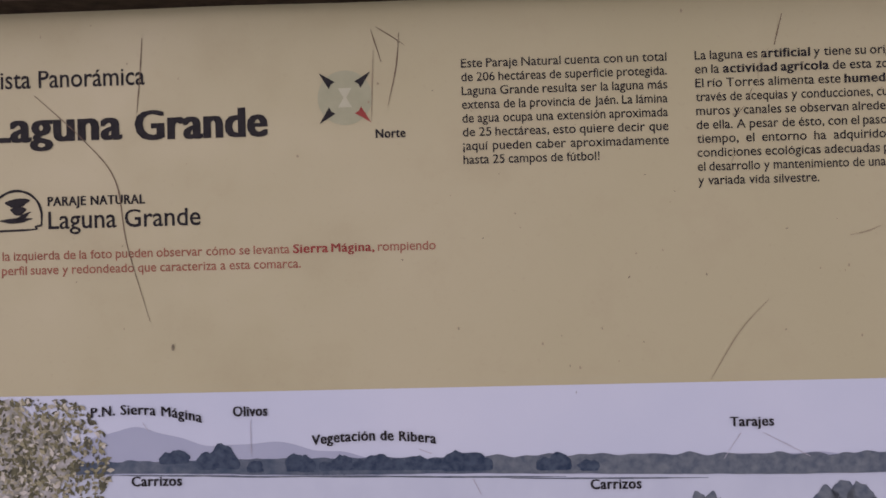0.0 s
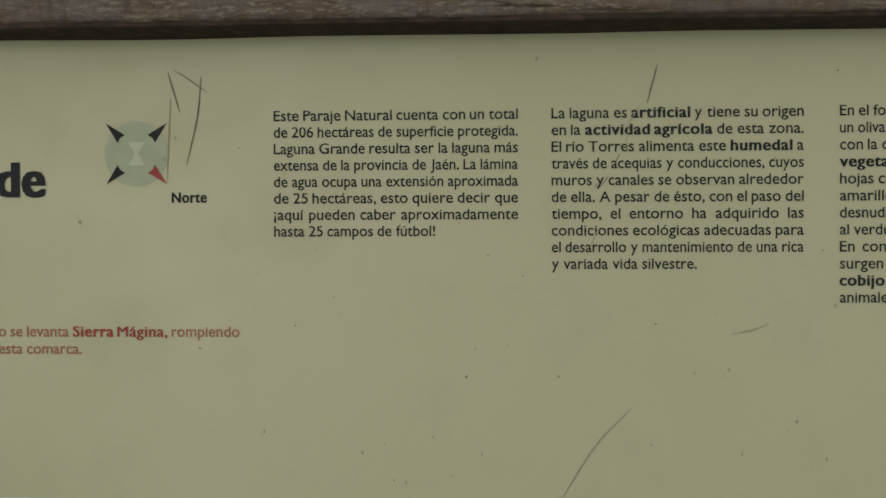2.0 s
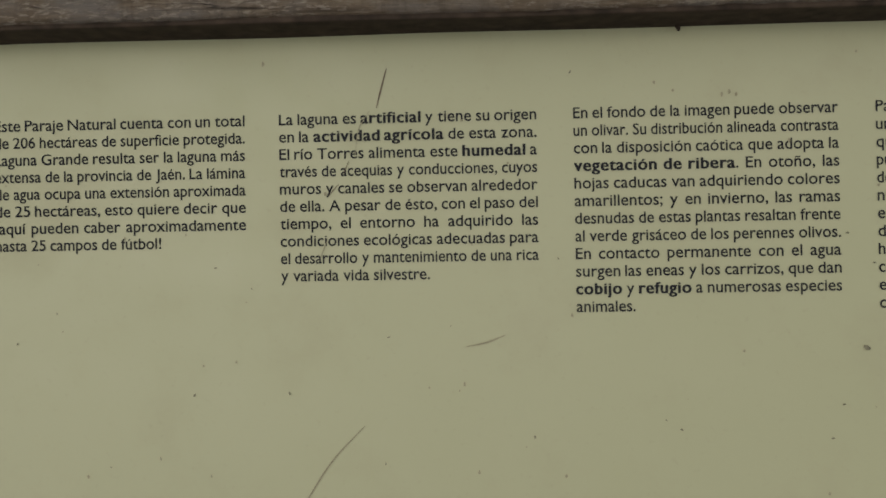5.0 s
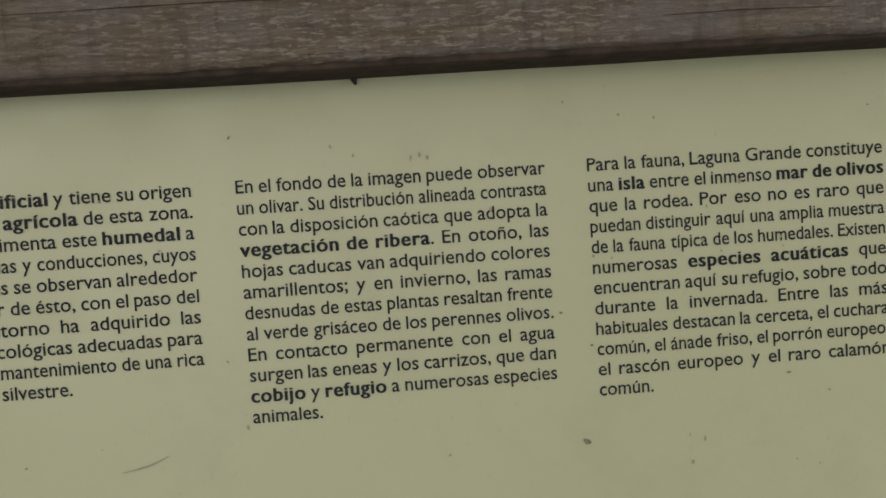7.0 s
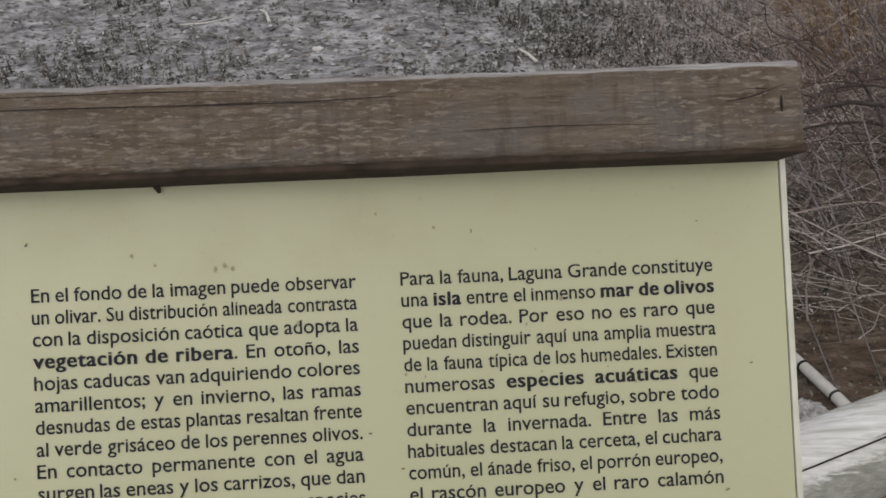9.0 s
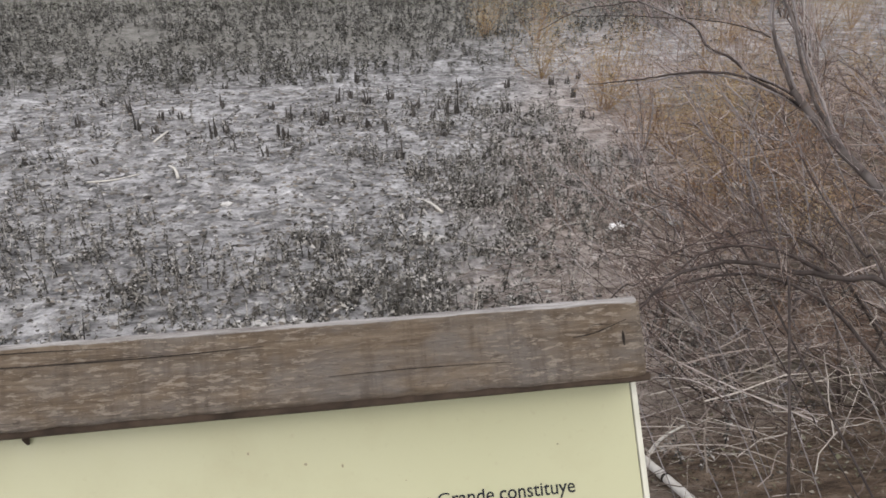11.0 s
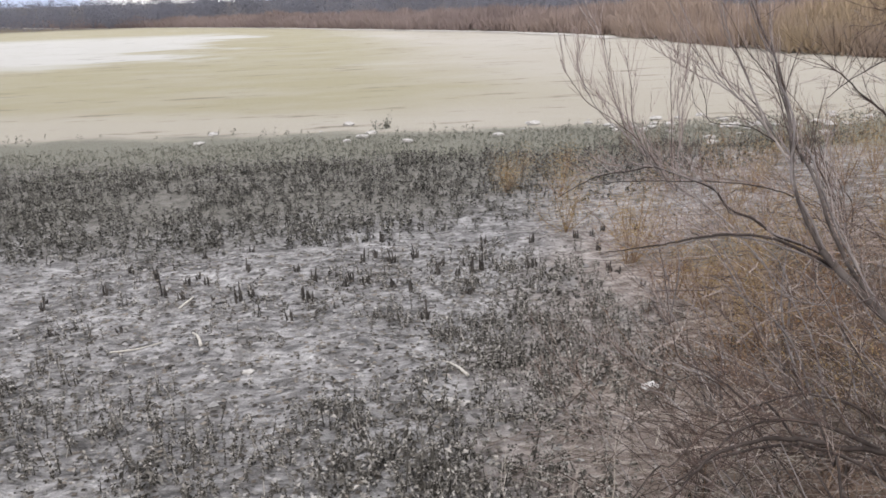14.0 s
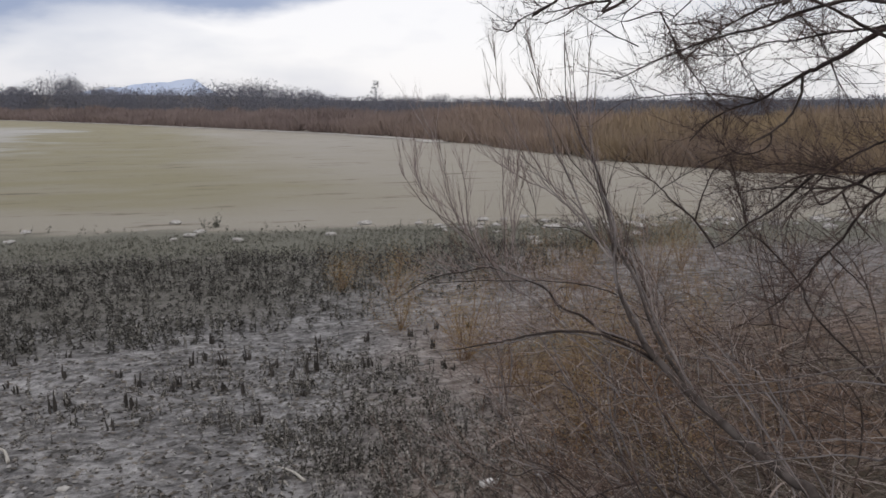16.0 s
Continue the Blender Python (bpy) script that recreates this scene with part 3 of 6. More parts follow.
NG = 500
gx = axis(-3200, 3200, NG, 0.55) + 1.5
gy = axis(-600, 4200, NG, 0.45) + 3.4
gv = [(x, y, ground_z(x, y)) for y in gy for x in gx]
gf = [(j * NG + i, j * NG + i + 1, (j + 1) * NG + i + 1, (j + 1) * NG + i) for j in range(NG - 1) for i in range(NG - 1)]
lone("ground", (gv, gf), M_GROUND, "dry cracked lagoon bed of grey mud and pale flats", "ground", "structure", smooth=True)

# distant mountain, its blue haze painted into the colour
mx = np.linspace(-420, 760, 60)
top = [max(0.0, 62 * math.exp(-((x - 235) / 110) ** 2) + 104 * math.exp(-((x - 40) / 260) ** 2) + 34 * math.exp(-((x + 230) / 120) ** 2) + 9 * noise.noise((x * 0.02, 0, 5))) for x in mx]
mh = Heap()
mh.add([(x, 4100, -10) for x in mx] + [(x, 4160 + 60 * noise.noise((x * 0.01, 4, 1)), t) for x, t in zip(mx, top)] + [(x, 4400, -10) for x in mx],
       [(i, i + 1, 61 + i, 60 + i) for i in range(59)] + [(60 + i, 61 + i, 121 + i, 120 + i) for i in range(59)])
lone("mountain", mh.geo(), M_MOUNTAIN, "distant mountain range with blue haze painted into its colour", "mountain", "structure", smooth=True)

# ---------------------------------------------------------------- information board
TILT = radians(54.71)
BOARD_Z = 1.360
UP = np.array([0, math.cos(TILT), math.sin(TILT)])
OUT = np.array([0, -math.sin(TILT), math.cos(TILT)])
BASE = np.array([0, 0, BOARD_Z])
BOARD_ROT = Matrix(((1, 0, 0), (0, UP[1], OUT[1]), (0, UP[2], OUT[2])))
LEFT, RIGHT, LOW, HIGH = -0.690, 1.2205, -0.760, 0.095


def on_board(u, v, out=0.0):
    return BASE + np.array([u, 0, 0]) + UP * v + OUT * out


def flat(points, faces, out):
    return [on_board(u, v, out) for u, v in points], faces


def board_block(u0, u1, v0, v1, o0, o1, **kw):
    return solid((u1 - u0, v1 - v0, o1 - o0), on_board((u0 + u1) / 2, (v0 + v1) / 2, (o0 + o1) / 2), turn=BOARD_ROT, **kw)


board = thing("information_board", (0.27, -0.1, 0.2), "cream information panel with black text under a weathered timber beam", "sign")
part("panel", board_block(LEFT, RIGHT, LOW, HIGH, -0.012, 0.0, cuts=(8, 4, 1)), M_PANEL, board, "cream laminate panel with fine dirt and scratches")
part("groove", board_block(RIGHT, RIGHT + 0.0012, LOW, HIGH, -0.012, -0.0015), M_GROOVE, board)
part("edge_profile", board_block(RIGHT + 0.0012, RIGHT + 0.0065, LOW, HIGH, -0.014, 0.001, bevel=0.001), M_EDGE, board, "pale edge strip")
part("edge_profile", board_block(LEFT - 0.0065, LEFT, LOW, HIGH, -0.014, 0.001, bevel=0.001), M_EDGE, board, "pale edge strip")
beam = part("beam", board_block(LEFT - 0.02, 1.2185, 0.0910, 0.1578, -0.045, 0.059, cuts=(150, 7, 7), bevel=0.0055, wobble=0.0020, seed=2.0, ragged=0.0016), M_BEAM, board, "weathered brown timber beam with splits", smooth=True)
# Added strip that stands in for shade on the beam's underside.
part("shade_strip", board_block(LEFT - 0.01, 1.222, 0.0858, 0.0932, -0.010, 0.054, cuts=(60, 1, 1), bevel=0.002, wobble=0.0016), M_SHADE_SPLINTER, board, "dark strip painted as shade under the beam")
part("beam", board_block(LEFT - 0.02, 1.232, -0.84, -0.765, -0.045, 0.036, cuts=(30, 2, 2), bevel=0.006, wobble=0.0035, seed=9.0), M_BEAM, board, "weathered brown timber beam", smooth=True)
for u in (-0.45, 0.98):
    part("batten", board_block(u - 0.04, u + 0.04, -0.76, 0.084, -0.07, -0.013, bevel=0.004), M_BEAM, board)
    foot = on_board(u, -0.32, -0.125)
    gz0 = ground_z(u, foot[1])
    part("post", solid((0.1, 0.1, foot[2] - gz0 + 0.12), (u, foot[1], (foot[2] + gz0 - 0.08) / 2), bevel=0.008, turn=Matrix.Identity(3)), M_BEAM, board)


def ribbon(points, width, out, taper=0.35, steps=6):
    p = spline([(u, v, 0) for u, v in points], steps)[:, :2] if len(points) > 2 else np.array([np.array(points[0]) + (np.array(points[1]) - np.array(points[0])) * k / 8 for k in range(9)])
    d = np.gradient(p, axis=0)
    d /= np.linalg.norm(d, axis=1, keepdims=True)
    n = np.stack([-d[:, 1], d[:, 0]], 1)
    w = np.array([width / 2 * (taper + (1 - taper) * math.sin(math.pi * (k + 0.5) / len(p))) * (0.75 + 0.5 * random.random()) for k in range(len(p))])[:, None]
    a, b = p + n * w, p - n * w
    pts = [tuple(q) for q in a] + [tuple(q) for q in b]
    m = len(p)
    return flat(pts, [(i, i + 1, m + i + 1, m + i) for i in range(m - 1)], out)


# printed words: the built-in font, turned into meshes
GLYPHS = {}


def prepare(words):
    temp = []
    for w, bold in sorted(set(words)):
        c = bpy.data.curves.new("word", "FONT")
        c.body, c.size, c.resolution_u = w, 1.0, 3
        c.offset = (0.0 if "M" in w else 0.011) if bold else 0.009
        c.space_character = 1.085 if bold is True else 1.05 if bold else 1.0
        temp.append(((w, bold), new("word", c)))
    bpy.context.view_layer.update()
    deps = bpy.context.evaluated_depsgraph_get()
    for key, ob in temp:
        e = ob.evaluated_get(deps)
        me = e.to_mesh()
        v = np.array([p.co[:2] for p in me.vertices]) if len(me.vertices) else np.zeros((0, 2))
        GLYPHS[key] = (v, [tuple(f.vertices) for f in me.polygons])
        e.to_mesh_clear()
    for key, ob in temp:
        c = ob.data
        bpy.data.objects.remove(ob)
        bpy.data.curves.remove(c)


def tokens(line):
    """Splits a line into (word, bold); stars switch bold on and off."""
    out, bold = [], False
    for raw in line.split(" "):
        w = raw
        if w.startswith("*"):
            bold, w = True, w[1:]
        ends = "*" in w
        if ends:
            head, tail = w.split("*")
            out.append((head, True, tail))
            bold = False
        else:
            out.append((w, bold, ""))
    return out


COLUMNS = [
    (0.0005, ["Este Paraje Natural cuenta con un total", "de 206 hectáreas de superficie protegida.", "Laguna Grande resulta ser la laguna más",
            "extensa de la provincia de Jaén. La lámina", "de agua ocupa una extensión aproximada", "de 25 hectáreas, esto quiere decir que",
            "¡aquí pueden caber aproximadamente", "hasta 25 campos de fútbol!"]),
    (0.2985, ["La laguna es *artificial* y tiene su origen", "en la *actividad agrícola* de esta zona.", "El río Torres alimenta este *humedal* a",
             "través de acequias y conducciones, cuyos", "muros y canales se observan alrededor", "de ella. A pesar de ésto, con el paso del",
             "tiempo, el entorno ha adquirido las", "condiciones ecológicas adecuadas para", "el desarrollo y mantenimiento de una rica", "y variada vida silvestre."]),
    (0.5980, ["En el fondo de la imagen puede observar", "un olivar. Su distribución alineada contrasta", "con la disposición caótica que adopta la",
             "*vegetación de ribera*. En otoño, las", "hojas caducas van adquiriendo colores", "amarillentos; y en invierno, las ramas",
             "desnudas de estas plantas resaltan frente", "al verde grisáceo de los perennes olivos.", "En contacto permanente con el agua",
             "surgen las eneas y los carrizos, que dan", "*cobijo* y *refugio* a numerosas especies", "animales."]),
    (0.8970, ["Para la fauna, Laguna Grande constituye", "una *isla* entre el inmenso *mar de olivos*", "que la rodea. Por eso no es raro que",
             "puedan distinguir aquí una amplia muestra", "de la fauna típica de los humedales. Existen", "numerosas *especies acuáticas* que",
             "encuentran aquí su refugio, sobre todo", "durante la invernada. Entre las más", "habituales destacan la cerceta, el cuchara",
             "común, el ánade friso, el porrón europeo,", "el rascón europeo y el raro calamón", "común."]),
]
RED_LINES = ["A la izquierda de la foto pueden observar cómo se levanta *Sierra Mágina,* rompiendo",
             "el perfil suave y redondeado que caracteriza a esta comarca."]
HEADINGS = [("Vista Panorámica", False), ("Laguna", 2), ("Grande", 2), ("PARAJE NATURAL", True), ("Laguna Grande", False), ("Norte", True),
            ("P.N. Sierra Mágina", True), ("Olivos", True), ("Vegetación de Ribera", True), ("Carrizos", True), ("Tarajes", True), ("H", False), ("x", False), ("H", True)]
need = list(HEADINGS)
for _, lines in COLUMNS:
    for line in lines:
        need += [(w, b) for w, b, _ in tokens(line)] + [(t, False) for _, _, t in tokens(line) if t]
for line in RED_LINES:
    need += [(w, b) for w, b, _ in tokens(line)] + [(t, False) for _, _, t in tokens(line) if t]
prepare(need)
CAP = float(GLYPHS[("H", False)][0][:, 1].max())
XH = float(GLYPHS[("x", False)][0][:, 1].max())
TALL = 0.735 * CAP
for pts, _ in GLYPHS.values():
    y = pts[:, 1]
    pts[:, 1] = np.where(y <= 0, y, np.where(y < XH, y * TALL / XH, np.where(y < CAP, TALL + (y - XH) * (CAP - TALL) / (CAP - XH), y)))


STRETCH = 0.965


def wider(bold):
    return 1.03 if bold is True else 1.0


def width_of(word, bold):
    v = GLYPHS[(word, bold)][0]
    return wider(bold) * float(v[:, 0].max() - v[:, 0].min()) / CAP


def put_word(heap, word, bold, u, v, cap, stretch, out=0.0006, bend=None):
    pts, faces = GLYPHS[(word, bold)]
    stretch = stretch * wider(bold)
    x = (pts[:, 0] - pts[:, 0].min()) / CAP * cap * stretch + u
    y = pts[:, 1] / CAP * cap + v
    if bend:
        x, y = bend(x, y)
    shifts = (-0.045, -0.015, 0.015, 0.045) if bold is True and "M" in word else (-0.055, -0.018, 0.018, 0.055) if bold == 2 else (-0.036, 0.0, 0.036) if bold else (0.0,)
    for i, dx in enumerate(shifts):
        heap.add([on_board(a + dx * cap, b, out + 0.0001 * i) for a, b in zip(x, y)], faces)


def put_line(heap, line, u, v, cap, width=None, stretch=STRETCH, gap=0.44, pick=None):
    """Sets one line; with a width it is justified. pick: only the words of that span."""
    words = tokens(line)
    natural = sum(width_of(w, b) + (width_of(t, False) + 0.1 if t else 0) for w, b, t in words) * cap
    n = len(words) - 1
    k, space = 1.03, gap * cap
    if width:
        k = min(stretch * 1.12, max(stretch * 0.88, (width - n * gap * cap) / natural))
        space = (width - natural * k) / max(n, 1)
    for at_word, (w, b, t) in enumerate(words):
        if pick is None or at_word in pick:
            put_word(heap, w, b, u, v, cap, k)
        u += width_of(w, b) * cap * k
        if t:
            if pick is None or at_word in pick:
                put_word(heap, t, False, u + 0.1 * cap * k, v, cap, k)
            u += (width_of(t, False) + 0.1) * cap * k
        u += space


for u0, lines in COLUMNS:
    h = Heap()
    for i, line in enumerate(lines):
        put_line(h, line, u0, -0.0047 - 0.01775 * i, 0.0110, None if i == len(lines) - 1 else 0.2625)
    part("paragraph", h.geo(), M_INK, board, "block of small black printed text")
h = Heap()
put_line(h, RED_LINES[1], -0.622, -0.2565, 0.0112, 0.409)
part("caption_line", h.geo(), M_REDTHIN, board, "line of faded red text")
h = Heap()
put_line(h, RED_LINES[0], -0.622, -0.2375, 0.0112, 0.584, pick=range(0, 11))
cap_line = part("caption_line", h.geo(), M_REDTHIN, board, "line of faded red text")
h = Heap()
put_line(h, RED_LINES[0], -0.622, -0.2375, 0.0112, 0.584, pick=range(11, 13))
part("bold_name", h.geo(), M_RED, cap_line, "bold red words")
h = Heap()
put_line(h, RED_LINES[0], -0.622, -0.2375, 0.0112, 0.584, pick=range(13, 14))
part("caption_end", h.geo(), M_REDTHIN, cap_line)


def heading(name, word, bold, u, v, cap, right, label, parent=board, bend=None, out=0.0006):
    h = Heap()
    k = (right - u) / (width_of(word, bold) * cap)
    put_word(h, word, bold, u, v, cap, k, out, bend)
    return part(name, h.geo(), M_INK, parent, label)


heading("subtitle", "Vista Panorámica", False, -0.6235, -0.0125, 0.0222, -0.4118, "thin black heading")
title = heading("title", "Laguna", 2, -0.6190, -0.0825, 0.0375, -0.4448, "large bold black title")
heading("title_end", "Grande", 2, -0.4246, -0.0845, 0.0375, -0.2535, "large bold black title", title)
emblem = heading("emblem_lettering", "Laguna Grande", False, -0.5435, -0.1975, 0.0225, -0.3424, "black lettering beside an emblem")
heading("emblem_line", "PARAJE NATURAL", True, -0.5435, -0.1675, 0.0118, -0.4153, "small black capitals", emblem)
arch = [(-0.6180, -0.1985), (-0.6180, -0.178)] + [(-0.5850 - 0.033 * math.cos(a), -0.1790 + 0.0325 * math.sin(a)) for a in np.linspace(0.1, math.pi - 0.1, 9)] + [(-0.5520, -0.178), (-0.5525, -0.192)]
part("emblem_arch", ribbon(arch, 0.0030, 0.0006, 0.9, 3), M_INK, emblem, "black arched outline")
part("emblem_base", ribbon([(-0.6190, -0.1990), (-0.5620, -0.1975), (-0.5610, -0.1940), (-0.5520, -0.1925)], 0.0026, 0.0007, 0.9, 3), M_INK, emblem)
for cu, cv, ru, rv, turn in ((-0.584, -0.1625, 0.0155, 0.006, 0.1), (-0.583, -0.173, 0.010, 0.006, 0.0), (-0.586, -0.1855, 0.020, 0.0035, 0.05), (-0.576, -0.180, 0.010, 0.003, 0.5)):
    ring = [(cu + ru * math.cos(a) * (1 + 0.25 * math.sin(3 * a)), cv + rv * math.sin(a) + turn * ru * math.cos(a)) for a in np.linspace(0, 2 * math.pi, 15)[:-1]]
    part("emblem_blot", flat(ring, [tuple(range(14))], 0.0007), M_INK, emblem)

# compass rose
CU, CV = -0.1505, -0.0385
disc = part("compass_disc", flat([(CU + 0.0355 * math.cos(a), CV + 0.0355 * math.sin(a)) for a in np.linspace(0, 2 * math.pi, 41)[:-1]], [tuple(range(40))], 0.0004), M_DISC, board, "sage green compass disc")
part("hourglass", flat([(CU - 0.009, CV + 0.0125), (CU + 0.009, CV + 0.0125), (CU + 0.0018, CV), (CU + 0.009, CV - 0.0125), (CU - 0.009, CV - 0.0125), (CU - 0.0018, CV)], [(0, 5, 2, 1), (5, 4, 3, 2)], 0.0006), M_DISCLIGHT, disc)
for su, sv, m in ((-1, 1, M_INK), (1, 1, M_INK), (-1, -1, M_INK), (1, -1, M_RED)):
    tip = (CU + su * 0.0335, CV + sv * 0.0330)
    q = [tip, (CU + su * 0.0125, CV + sv * 0.0205), (CU + su * 0.0180, CV + sv * 0.0172), (CU + su * 0.0207, CV + sv * 0.0118)]
    part("arrow", flat(q, [(0, 1, 2), (0, 2, 3)], 0.0008), m, disc, "red north arrowhead" if m is M_RED else "black arrowhead")
heading("compass_word", "Norte", True, -0.1114, -0.0918, 0.0110, -0.0734, "bold black word", disc)

# printed panorama along the lower half
P0, P1 = -0.415, -0.735
photo = part("printed_panorama", flat([(LEFT, P1), (RIGHT, P1), (RIGHT, P0), (LEFT, P0)], [(0, 1, 2, 3)], 0.0005), M_P_SKY, board, "pale lilac panorama photograph of the lagoon")


def skyline(us, lows, tops, out, name, material, label=""):
    n = len(us)
    return part(name, flat([(u, b) for u, b in zip(us, lows)] + [(u, t) for u, t in zip(us, tops)], [(i, i + 1, n + i + 1, n + i) for i in range(n - 1)], out), material, photo, label)


us = np.linspace(LEFT + 0.001, RIGHT - 0.001, 260)


def SHORE_DIP(u):
    return 0.0065 * smooth(-0.45, -0.15, u) + 0.0085 * smooth(-0.1, 0.45, u)


skyline(us, [P1 + 0.001] * 260, [-0.5190 - SHORE_DIP(u) + 0.0006 * noise.noise((u * 40, 1, 0)) for u in us], 0.0009, "photo_water", M_P_WATER, "pale printed water")
hill = [-0.507 + 0.046 * math.exp(-((u + 0.44) / 0.10) ** 2) + 0.024 * math.exp(-((u + 0.25) / 0.09) ** 2) + 0.006 * noise.noise((u * 22, 3, 0)) for u in us]
skyline(us, [-0.530] * 260, hill, 0.0007, "photo_ridge", M_P_HILL, "faint blue printed hills")
bank = [-0.5020 - 0.009 * smooth(-0.3, 0.5, u) + 0.0045 * noise.noise((u * 60, 8, 0)) for u in us]
low = [-0.5180 - SHORE_DIP(u) + 0.001 * noise.noise((u * 30, 5, 0)) for u in us]
skyline(us, low, bank, 0.0011, "photo_bank", M_P_LAND, "blue grey printed shore")
i0 = int((0.02 - LEFT) / (RIGHT - LEFT) * 260)
skyline(us[i0:], low[i0:], [-0.5035 - 0.004 * smooth(0.1, 0.5, u) + 0.006 * noise.noise((u * 45, 2, 0)) for u in us[i0:]], 0.0013, "photo_far_wood", M_P_GREY, "grey printed trees")


def blot(u, v, ru, rv, seed, out):
    ring = [(u + ru * math.cos(a) * (1 + 0.28 * noise.noise((math.cos(a) * 2 + seed, math.sin(a) * 2, seed))), v + max(-0.62 * rv, rv * math.sin(a) * (1 + 0.35 * noise.noise((math.cos(a) * 2.5, seed, math.sin(a) * 2.5))))) for a in np.linspace(0, 2 * math.pi, 25)[:-1]]
    return flat(ring, [tuple(range(24))], out)


PRINTED = [(-0.392, -0.501, 0.012, 0.009), (-0.378, -0.499, 0.014, 0.011), (-0.340, -0.506, 0.016, 0.014), (-0.322, -0.501, 0.017, 0.019), (-0.308, -0.507, 0.010, 0.012), (-0.278, -0.513, 0.011, 0.010), (-0.224, -0.510, 0.017, 0.014),
           (-0.212, -0.512, 0.012, 0.013), (-0.186, -0.514, 0.010, 0.008), (-0.165, -0.511, 0.014, 0.012), (-0.140, -0.513, 0.013, 0.009), (-0.118, -0.511, 0.020, 0.013), (-0.095, -0.514, 0.013, 0.009),
           (-0.070, -0.513, 0.018, 0.011), (-0.046, -0.514, 0.014, 0.010), (-0.020, -0.513, 0.017, 0.015), (0.000, -0.512, 0.020, 0.016), (0.016, -0.515, 0.012, 0.011), (0.095, -0.517, 0.012, 0.010), (0.113, -0.515, 0.015, 0.013), (0.150, -0.519, 0.014, 0.009)]
for k, (u, v, ru, rv) in enumerate(PRINTED):
    part("photo_tree", blot(u, v, ru, rv, k * 1.7, 0.0014 + 0.00001 * k), M_P_TREE, photo, "dark printed tree")
for k, (u, v, ru, rv) in enumerate(((0.286, -0.578, 0.013, 0.024), (0.303, -0.573, 0.011, 0.020), (0.316, -0.580, 0.009, 0.018), (0.448, -0.572, 0.018, 0.022), (0.468, -0.563, 0.016, 0.022), (0.488, -0.568, 0.017, 0.022), (0.505, -0.578, 0.010, 0.015))):
    part("photo_shrub", blot(u, v, ru, rv, k * 2.3 + 5, 0.0015), M_P_GREY, photo, "grey printed shrub")
rng = np.random.default_rng(4)
part("photo_bush", blot(-0.600, -0.505, 0.085, 0.080, 3.3, 0.00155), M_P_BUSH, photo, "printed olive bush")
h = Heap()
for k in range(1700):
    r = rng.random() ** 0.6
    a = rng.uniform(-math.pi, math.pi)
    u, v = -0.585 + 0.118 * r * math.cos(a), -0.505 + 0.105 * r * math.sin(a)
    if v > P0 - 0.004 or u < LEFT + 0.01 or u > -0.455 - 0.25 * abs(v + 0.49):
        continue
    s, w = rng.uniform(0.002, 0.0062), rng.uniform(0, math.pi)
    q = [(u + s * math.cos(w + t) * c, v + s * math.sin(w + t) * c) for t, c in ((0, 1), (1.5, 0.5), (math.pi, 1), (4.6, 0.55))]
    h.add(*flat(q, [(0, 1, 2, 3)], 0.0017 + 0.0000006 * k))
for u0, u1, v in ((-0.47, -0.30, -0.5215), (-0.35, -0.22, -0.5245), (-0.26, -0.05, -0.5265), (-0.10, 0.12, -0.5300), (0.05, 0.30, -0.5345)):
    part("photo_bank", ribbon([(u0, v + 0.002), ((u0 + u1) / 2, v), (u1, v - 0.0015)], 0.0022, 0.00125, 0.2), M_P_GREY, photo)
part("photo_foliage", h.geo(), M_P_LEAFA, photo, "printed olive and cream foliage")


def arched(u0, u1, rise, slope=0.0):
    def bend(x, y):
        t = (x - u0) / (u1 - u0)
        return x, y + rise * 4 * t * (1 - t) + slope * t
    return bend


heading("photo_label", "P.N. Sierra Mágina", True, -0.4916, -0.4445, 0.0125, -0.3469, "bold black place label", photo, arched(-0.4916, -0.3469, 0.007, -0.009), 0.0022)
heading("photo_label", "Olivos", True, -0.3054, -0.4462, 0.0125, -0.2611, "bold black label", photo, None, 0.0022)
heading("photo_label", "Vegetación de Ribera", True, -0.2041, -0.4852, 0.0122, -0.0443, "bold black label", photo, arched(-0.2041, -0.0443, 0.0052, -0.001), 0.0022)
heading("photo_label", "Carrizos", True, -0.4400, -0.5340, 0.0122, -0.3746, "bold black label", photo, None, 0.0022)
heading("photo_label", "Carrizos", True, 0.1515, -0.5478, 0.0122, 0.2152, "bold black label", photo, None, 0.0022)
heading("photo_label", "Tarajes", True, 0.3291, -0.4715, 0.0118, 0.3836, "bold black label", photo, None, 0.0022)
for a, b in (((-0.283, -0.451), (-0.283, -0.495)), ((-0.424, -0.452), (-0.416, -0.464)), ((0.342, -0.480), (0.320, -0.512)), ((0.370, -0.480), (0.428, -0.511)), ((0.002, -0.532), (0.012, -0.552)), ((-0.066, -0.493), (-0.050, -0.499))):
    part("leader_line", ribbon([a, b], 0.0009, 0.0021, 0.9), M_P_LINE, photo)

